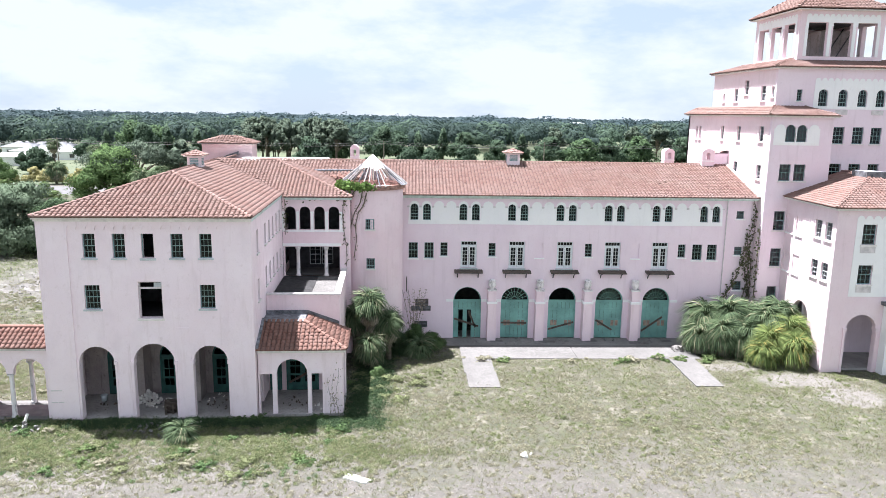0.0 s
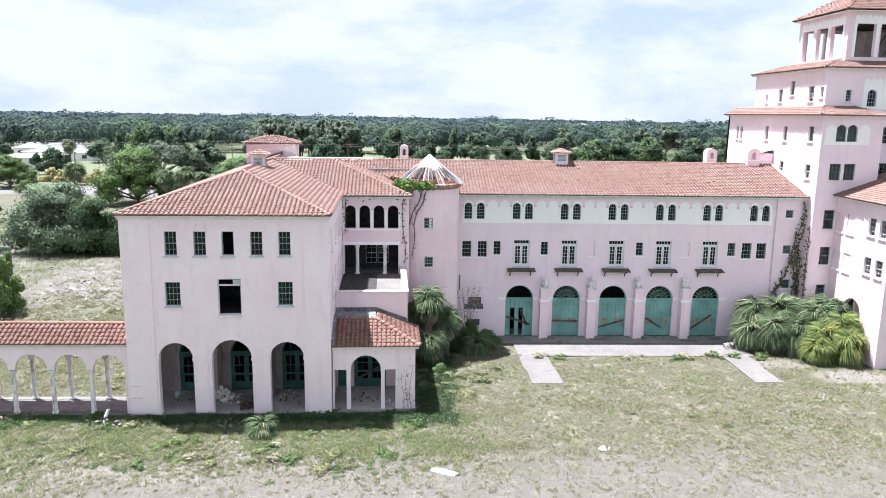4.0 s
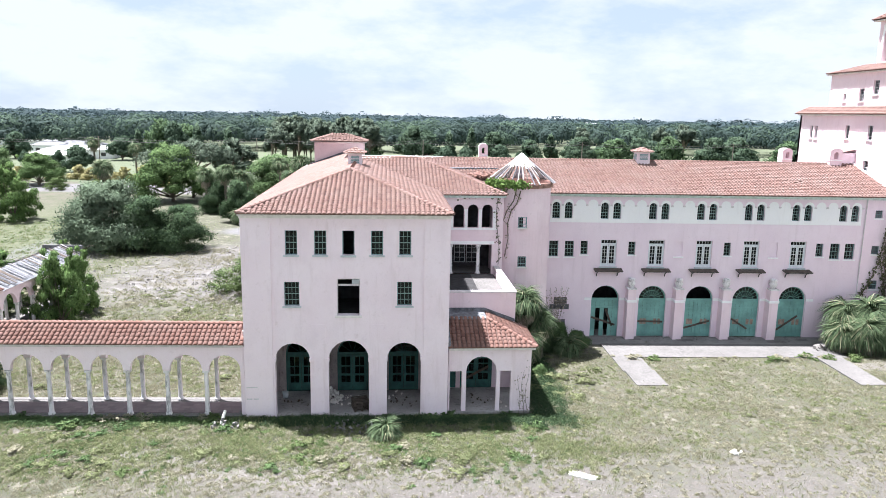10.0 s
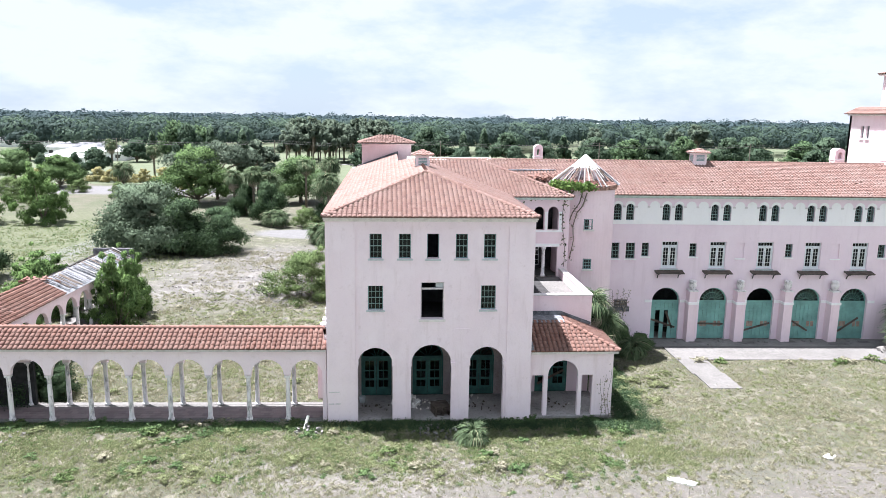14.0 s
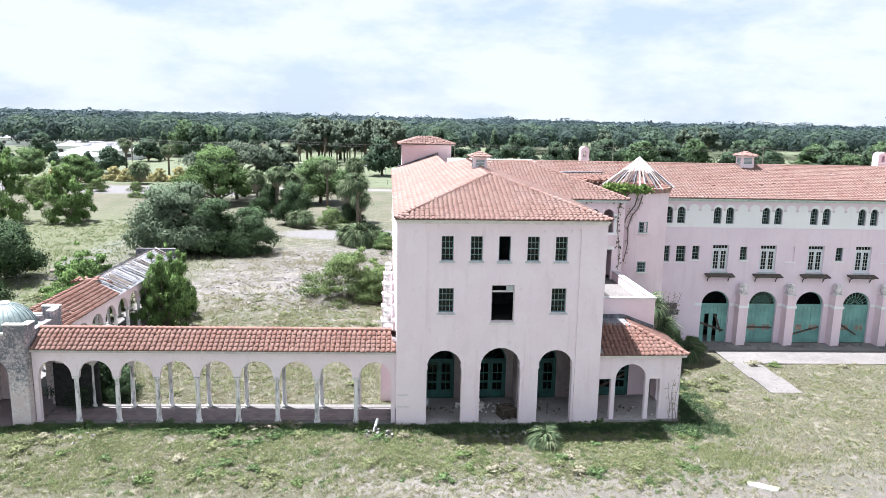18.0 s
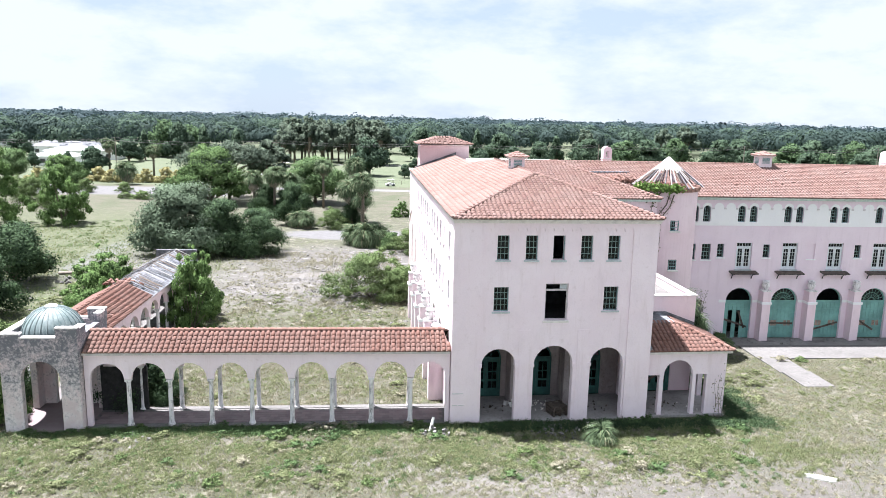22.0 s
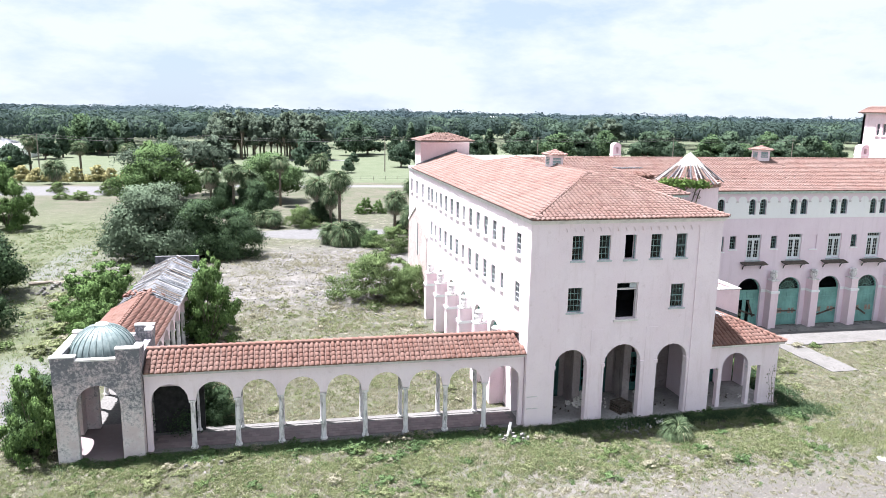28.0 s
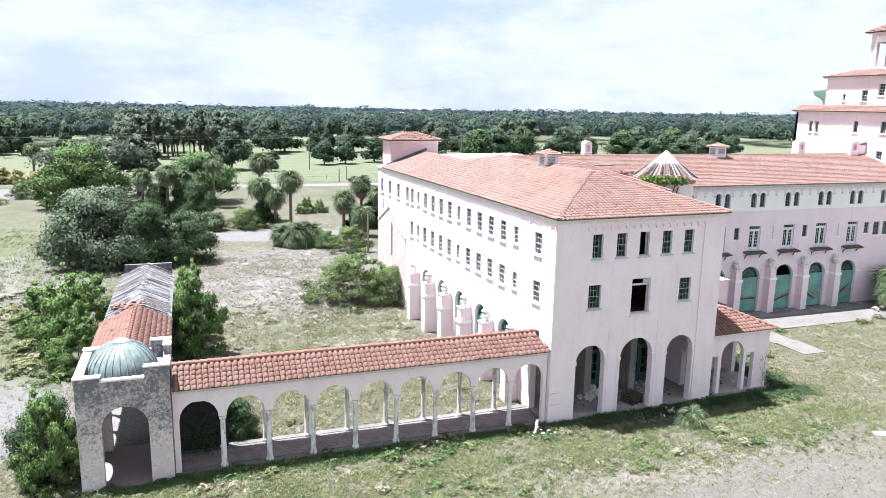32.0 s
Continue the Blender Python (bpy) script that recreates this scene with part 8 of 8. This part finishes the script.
def vine(name, label, runs, seed, mat=None, stem=0.025, leafy=60, size=0.16):
    rng = np.random.default_rng(seed)
    ob = thing(name, label, "vine")
    for pts in runs:
        Geo().tube(pts, stem, stem * 0.6, 5).ob("stem", BARK, ob)
        p = np.array(pts, float)
        t = rng.uniform(0, len(p) - 1.001, leafy)
        i = t.astype(int)
        q = p[i] + (p[i + 1] - p[i]) * (t - i)[:, None] + rng.normal(0, 0.13, (leafy, 3)) * [1, 0.7, 1]
        put("foliage", fast_mesh("foliage", *leaves(q, np.tile([0, -1.0, 0.3], (leafy, 1)), size, rng), mat or VINE), ob)


def on_turret(deg, z, out=0.1):
    a = radians(deg)
    return (-3.3 + (TR + out) * math.cos(a), 58.2 + (TR + out) * math.sin(a), z)


vine("turret_vine", "green creeper spilling over the ruined turret", [[on_turret(d, 13.35 + 0.1 * math.sin(d), 0.35) for d in range(195, 285, 10)], [on_turret(d, 13.2 + 0.1 * math.cos(d), 0.3) for d in range(190, 275, 9)]], 3, VINE, 0.03, 300, 0.2)
vine("turret_vine", "bare brown creeper down the turret wall", [[on_turret(d, z, 0.08) for d, z in ((255, 13.0), (250, 12.0), (238, 11.2), (228, 10.0), (222, 8.0), (226, 6.0), (221, 4.0), (224, 1.0))], [on_turret(d, z, 0.08) for d, z in ((240, 13.0), (230, 12.4), (222, 11.0), (216, 9.0), (214, 6.0))], [on_turret(d, z, 0.08) for d, z in ((262, 12.8), (256, 11.8), (246, 11.2), (240, 10.2), (242, 9.0), (236, 7.5))]], 5, DEAD_FROND, 0.05, 70, 0.1)
lf = BLOCK
def on_loggia(u, z):
    p = lf @ Vector((u, 12.5, z))
    return (p.x, p.y, p.z)


vine("eave_vine", "dark creeper trailing along the loggia eave", [[on_loggia(u, 12.4 + 0.12 * math.sin(u * 7)) for u in np.linspace(12.7, 17.5, 12)], [on_loggia(17.2 + 0.15 * math.sin(z), z) for z in np.linspace(12.3, 7, 10)], [on_loggia(12.65, z) for z in np.linspace(12.3, 9.5, 6)]], 6, BRANCHY, 0.03, 50, 0.12)
vine("corner_vine", "dark creeper climbing the corner by the tower", [[(28.9 + 0.3 * math.sin(z * 1.3 + k), 59.75, z) for z in np.linspace(0, top, 12)] for k, top in ((0, 12.2), (1.7, 10.5), (3.1, 7.5))] + [[(29.1, 58.72, z) for z in np.linspace(0, 10, 8)], [(27.0, 59.85, 3.5), (27.6, 59.8, 4.6), (28.3, 59.8, 6.5), (28.6, 59.8, 9.0)]], 7, BRANCHY, 0.05, 130, 0.16)
vine("porch_vine", "bare creeper stems on the porch pier", [[tuple(BLOCK @ Vector((16.9 + 0.25 * k + 0.1 * math.sin(z * 2 + k), -0.06, z))) for z in np.linspace(0, 2.6 + 0.3 * k, 8)] for k in range(3)], 8, DEAD_FROND, 0.015, 30, 0.08)
vine("bare_shrub", "leafless reddish shrub against the wall", [[(0.0 + dx * t, 58.6, -0.2 + 4.6 * t) for t in (0, 0.4, 0.7, 1)] for dx in (-0.9, -0.4, 0.1, 0.6, 1.1)], 9, DEAD_FROND, 0.02, 60, 0.1)

# ---- pebbles ----
rng = np.random.default_rng(19)
g = Geo()
while len(g.v) < 8 * 5200:
    x, y = (rng.uniform(-8, 38), rng.uniform(27, 38)) if rng.random() < 0.6 else (rng.normal(-16, 9), rng.normal(37, 2.0))
    if noise.noise((x * 0.7, y * 0.7, 8.0)) < -0.05:
        continue
    chunk(g, x, y, ground_z(x, y) + 0.005, 0.012 + 0.045 * rng.random() ** 4, rng)
tagged(g.ob("pebbles", RUBBLE), "pale pebbles scattered over bare ground", "gravel", kind="stuff")

rng = np.random.default_rng(23)
g = Geo()
while len(g.v) < 8 * 2600:
    x, y = (rng.normal(-34, 6), rng.normal(80, 9)) if rng.random() < 0.7 else (rng.normal(-56, 4), rng.normal(80, 8))
    if x > -23.5 or noise.noise((x * 0.4, y * 0.6, 3.0)) < 0.05 or -48.4 < x < -43.2 and y < 71:
        continue
    chunk(g, x, y, ground_z(x, y) + 0.01, 0.03 + 0.16 * rng.random() ** 4, rng)
tagged(g.ob("yard_litter", RUBBLE), "pale broken concrete and plaster strewn over the yard", "rubble", kind="stuff")

# ---- grass ----
def sandy(x, y):
    for cx, cy, rx, ry in ((6, 31, 30, 6.0), (28.5, 49.5, 3.0, 1.4), (30.5, 46, 2, 1.8), (-34, 79, 12, 7), (-56, 52, 6.5, 6.5)):
        if ((x - cx) / rx) ** 2 + ((y - cy) / ry) ** 2 < 1:
            return True
    return False


def built(x, y):
    q = BLOCK.inverted() @ Vector((x, y, 0))
    if -0.05 < q.x < 17.8 and -0.15 < q.y < 40:
        return True
    return (3.9 < x < 23.2 and 54.5 < y) or (3.9 < x < 6.25 and y > 48.1) or (20.4 < x < 22.6 and y > 48.2) or y > 60 and x > -24 or (x < -22 and -48 < x and 42.4 < y < 45.45) or (-48.2 < x < -43.6 and 42 < y < 70.4) or (x > 31.2 and y > 51.3)


def grass(name, mat, count, box, tall, seed, want, label, thick=0.018):
    """Tufts of five blades each, thicker where the noise is high."""
    rng = np.random.default_rng(seed)
    x0, x1, y0, y1 = box
    spots, made = [], 0.0
    while made < count:
        x, y = rng.uniform(x0, x1), rng.uniform(y0, y1)
        n1 = noise.noise((x * 0.35, y * 0.35, seed)) + 0.5 * noise.noise((x * 1.3, y * 1.3, seed + 2.0))
        edge = min(x - x0, x1 - x, y - y0, y1 - y) / min(3.0, 0.35 * (y1 - y0))
        if rng.random() > edge or n1 < want + rng.uniform(-0.55, 0.55) or built(x, y) or (sandy(x, y) and rng.random() < 0.7):
            made += 0.2
            continue
        made += 1
        spots.append((x, y, ground_z(x, y) - 0.01, tall * (0.7 + 0.9 * max(0, n1))))
    t = np.repeat(np.array(spots), 5, 0)
    n = len(t)
    a, h, r = rng.uniform(0, 6.28, n), t[:, 3] * rng.uniform(0.5, 1.3, n), rng.uniform(0, 0.14, n)
    base = np.stack([t[:, 0] + r * np.cos(a * 3), t[:, 1] + r * np.sin(a * 3), t[:, 2]], 1)
    side = np.stack([-np.sin(a) * thick, np.cos(a) * thick, 0 * a], 1)
    tip = base + np.stack([np.cos(a) * h * 0.6, np.sin(a) * h * 0.6, h], 1)
    v = np.stack([base - side, base + side, tip], 1).reshape(-1, 3)
    tagged(new(name, fast_mesh(name, v, np.arange(len(v)).reshape(-1, 3), mat)), label, "grass", kind="stuff")


grass("dry_grass", GRASS_DRY, 105000, (-60, 40, 27, 58), 0.1, 1, -0.5, "dry straw-coloured grass in tufts", 0.016)
grass("green_grass", GRASS_GREEN, 30000, (-60, 40, 29, 58), 0.14, 2, 0.02, "green grass and weeds in tufts")
grass("green_patches", GRASS_GREEN, 11000, (-54, 4, 33, 43), 0.2, 6, 0.3, "thick green weeds in patches")
grass("yard_grass", GRASS_DRY, 15000, (-43, -22, 45.5, 98), 0.2, 3, -0.1, "dry grass of the inner yard")
grass("meadow_grass", GRASS_GREEN, 14000, (-84, -43, 46, 120), 0.3, 4, -0.1, "rank meadow grass")
grass("wall_grass", GRASS_GREEN, 2600, (-48, -3, 40.9, 43.4), 0.26, 7, 0.2, "tall grass along the foot of the walls")
# Dark leaf colour here deepens the shadow strip before the arcade.
grass("shade_grass", LEAF_DARK, 2600, (-23, -1.2, 41.2, 43.3), 0.26, 8, 0.0, "rank weeds before the arcade, leaf colour darkened for the shadow")

def clumps(name, mat, count, box, size, seed, want, label):
    """Many small rounded weeds of leaf sprays, as one thick growth."""
    rng = np.random.default_rng(seed)
    x0, x1, y0, y1 = box
    pts, out = [], []
    while count > 0:
        x, y = rng.uniform(x0, x1), rng.uniform(y0, y1)
        n1 = noise.noise((x * 0.3, y * 0.3, seed)) + 0.5 * noise.noise((x * 1.1, y * 1.1, seed + 2.0))
        count -= 0.2
        edge = min(x - x0, x1 - x, y - y0, y1 - y) / min(3.0, 0.35 * (y1 - y0))
        if rng.random() > edge or n1 < want + rng.uniform(-0.4, 0.4) or built(x, y):
            continue
        count -= 0.8
        r = size * rng.uniform(0.5, 1.4)
        d = rng.normal(0, 1, (70, 3))
        d /= np.linalg.norm(d, axis=1)[:, None]
        d[:, 2] = abs(d[:, 2])
        pts.append(np.array([x, y, ground_z(x, y)]) + d * np.array([r * 1.3, r * 1.3, r]) * rng.uniform(0.4, 1.1, (70, 1)))
        out.append(d)
    me = fast_mesh(name, *leaves(np.concatenate(pts), np.concatenate(out), 0.032, rng, 0.2, 3.4, 0.8), mat)
    tagged(new(name, me), label, "weeds", kind="stuff")


clumps("leafy_weeds", GRASS_GREEN, 3600, (-58, 0, 34.5, 43.5), 0.2, 41, 0.0, "leafy green weeds in thick patches")
clumps("straw_weeds", STRAW, 4200, (-60, 26, 32, 49), 0.14, 42, -0.05, "pale straw weeds scattered in the field")
clumps("dark_weeds", LEAF_MID, 420, (-58, -3, 33.5, 41.0), 0.13, 51, 0.2, "small dark weeds dotted through the rough grass")
clumps("field_weeds", GRASS_GREEN, 900, (-3, 36, 36, 54), 0.12, 43, 0.2, "low green weeds scattered in the field")
# Same strip: the dark leaves paint in more of the arcade's shadow.
clumps("shade_weeds", LEAF_DARK, 1500, (-22.3, -3.6, 41.3, 42.75), 0.24, 44, -0.35, "weeds before the arcade, leaf colour darkened to deepen its shade")
clumps("plinth_weeds", LEAF_MID, 900, (-48.2, -21.8, 41.2, 42.62), 0.28, 48, -0.3, "leafy dark weeds along the foot of the covered walk")
# Dark leaves fill the porch's shadow so that the ground there reads darker.
clumps("porch_weeds", LEAF_DARK, 1500, (-4.6, -1.3, 40.8, 57.5), 0.3, 45, -0.6, "weeds beside the porch, dark leaves spread to deepen the shade")
clumps("meadow_weeds", LEAF_OLIVE, 1700, (-90, -48, 52, 126), 0.32, 46, 0.05, "rank weeds in the meadow")
clumps("yard_weeds", GRASS_GREEN, 1300, (-43, -23, 46, 76), 0.18, 47, 0.0, "green weeds in the inner yard")
clumps("rubble_weeds", STRAW, 700, (-46, -23, 70, 100), 0.22, 49, 0.1, "straw weeds among the yard's rubble")
clumps("bright_weeds", LEAF_OLIVE, 700, (-50, -2, 35.5, 41.8), 0.17, 50, 0.3, "fresh green leafy weeds before the arcade")

# weeds along the walls and scattered in the field
WEED = [tree_kind(s, 1100, 0.075, m_, 1.6, 0.9, 0.0, 26, 1.25, (0.1, 0.4), 0.3, 0.0, 0.4)[0] for s, m_ in ((21, GRASS_GREEN), (22, LEAF_OLIVE), (23, STRAW), (24, LEAF_MID))]
rng = np.random.default_rng(31)
def weed(x, y, h, kind):
    put("foliage", WEED[kind], thing("weed", ("leafy green weed in the rough grass", "leafy green weed in the rough grass", "pale tufted weed in dry grass", "dark weed at the wall's foot")[kind], "weed", pose(x, y, ground_z(x, y) - 0.03, 0, 0, rng.uniform(0, 360)) @ Matrix.Diagonal((h * 1.7, h * 1.7, h, 1)), "weeds in the field"))


for k in range(16):
    p = BLOCK @ Vector((rng.uniform(0.5, 18.2), -0.25 - abs(rng.normal(0, 0.35)), 0))
    if 5.0 < (BLOCK.inverted() @ p).x < 7.0:
        continue
    weed(p.x, p.y, rng.uniform(0.25, 0.5), 3 if rng.random() < 0.7 else 1)
for k in range(34):
    weed(rng.uniform(-47, -22.5), 42.2 - abs(rng.normal(0, 0.25)), rng.uniform(0.2, 0.6), int(rng.integers(1, 4)))
for k in range(110):
    weed(rng.uniform(-47, -4), rng.uniform(35.2, 41.6), rng.uniform(0.18, 0.48), int(rng.choice([0, 0, 1, 2, 3])))
for k in range(22):
    weed(rng.uniform(4, 24), 54.2 + rng.normal(0, 0.3), rng.uniform(0.2, 0.5), int(rng.integers(1, 3)))
for k in range(20):
    weed(rng.normal(14, 3), rng.normal(42.3, 0.6), rng.uniform(0.1, 0.25), 0)
for k in range(24):
    weed(rng.normal(-1.2, 1.6), rng.uniform(45, 55), rng.uniform(0.2, 0.45), int(rng.choice([0, 1, 0])))
for k in range(30):
    weed(rng.uniform(-42, -24), rng.uniform(46.5, 72), rng.uniform(0.2, 0.4), int(rng.choice([0, 2])))
for k in range(20):
    weed(rng.uniform(-60, -48), rng.uniform(56, 78), rng.uniform(0.4, 1.1), int(rng.integers(0, 3)))
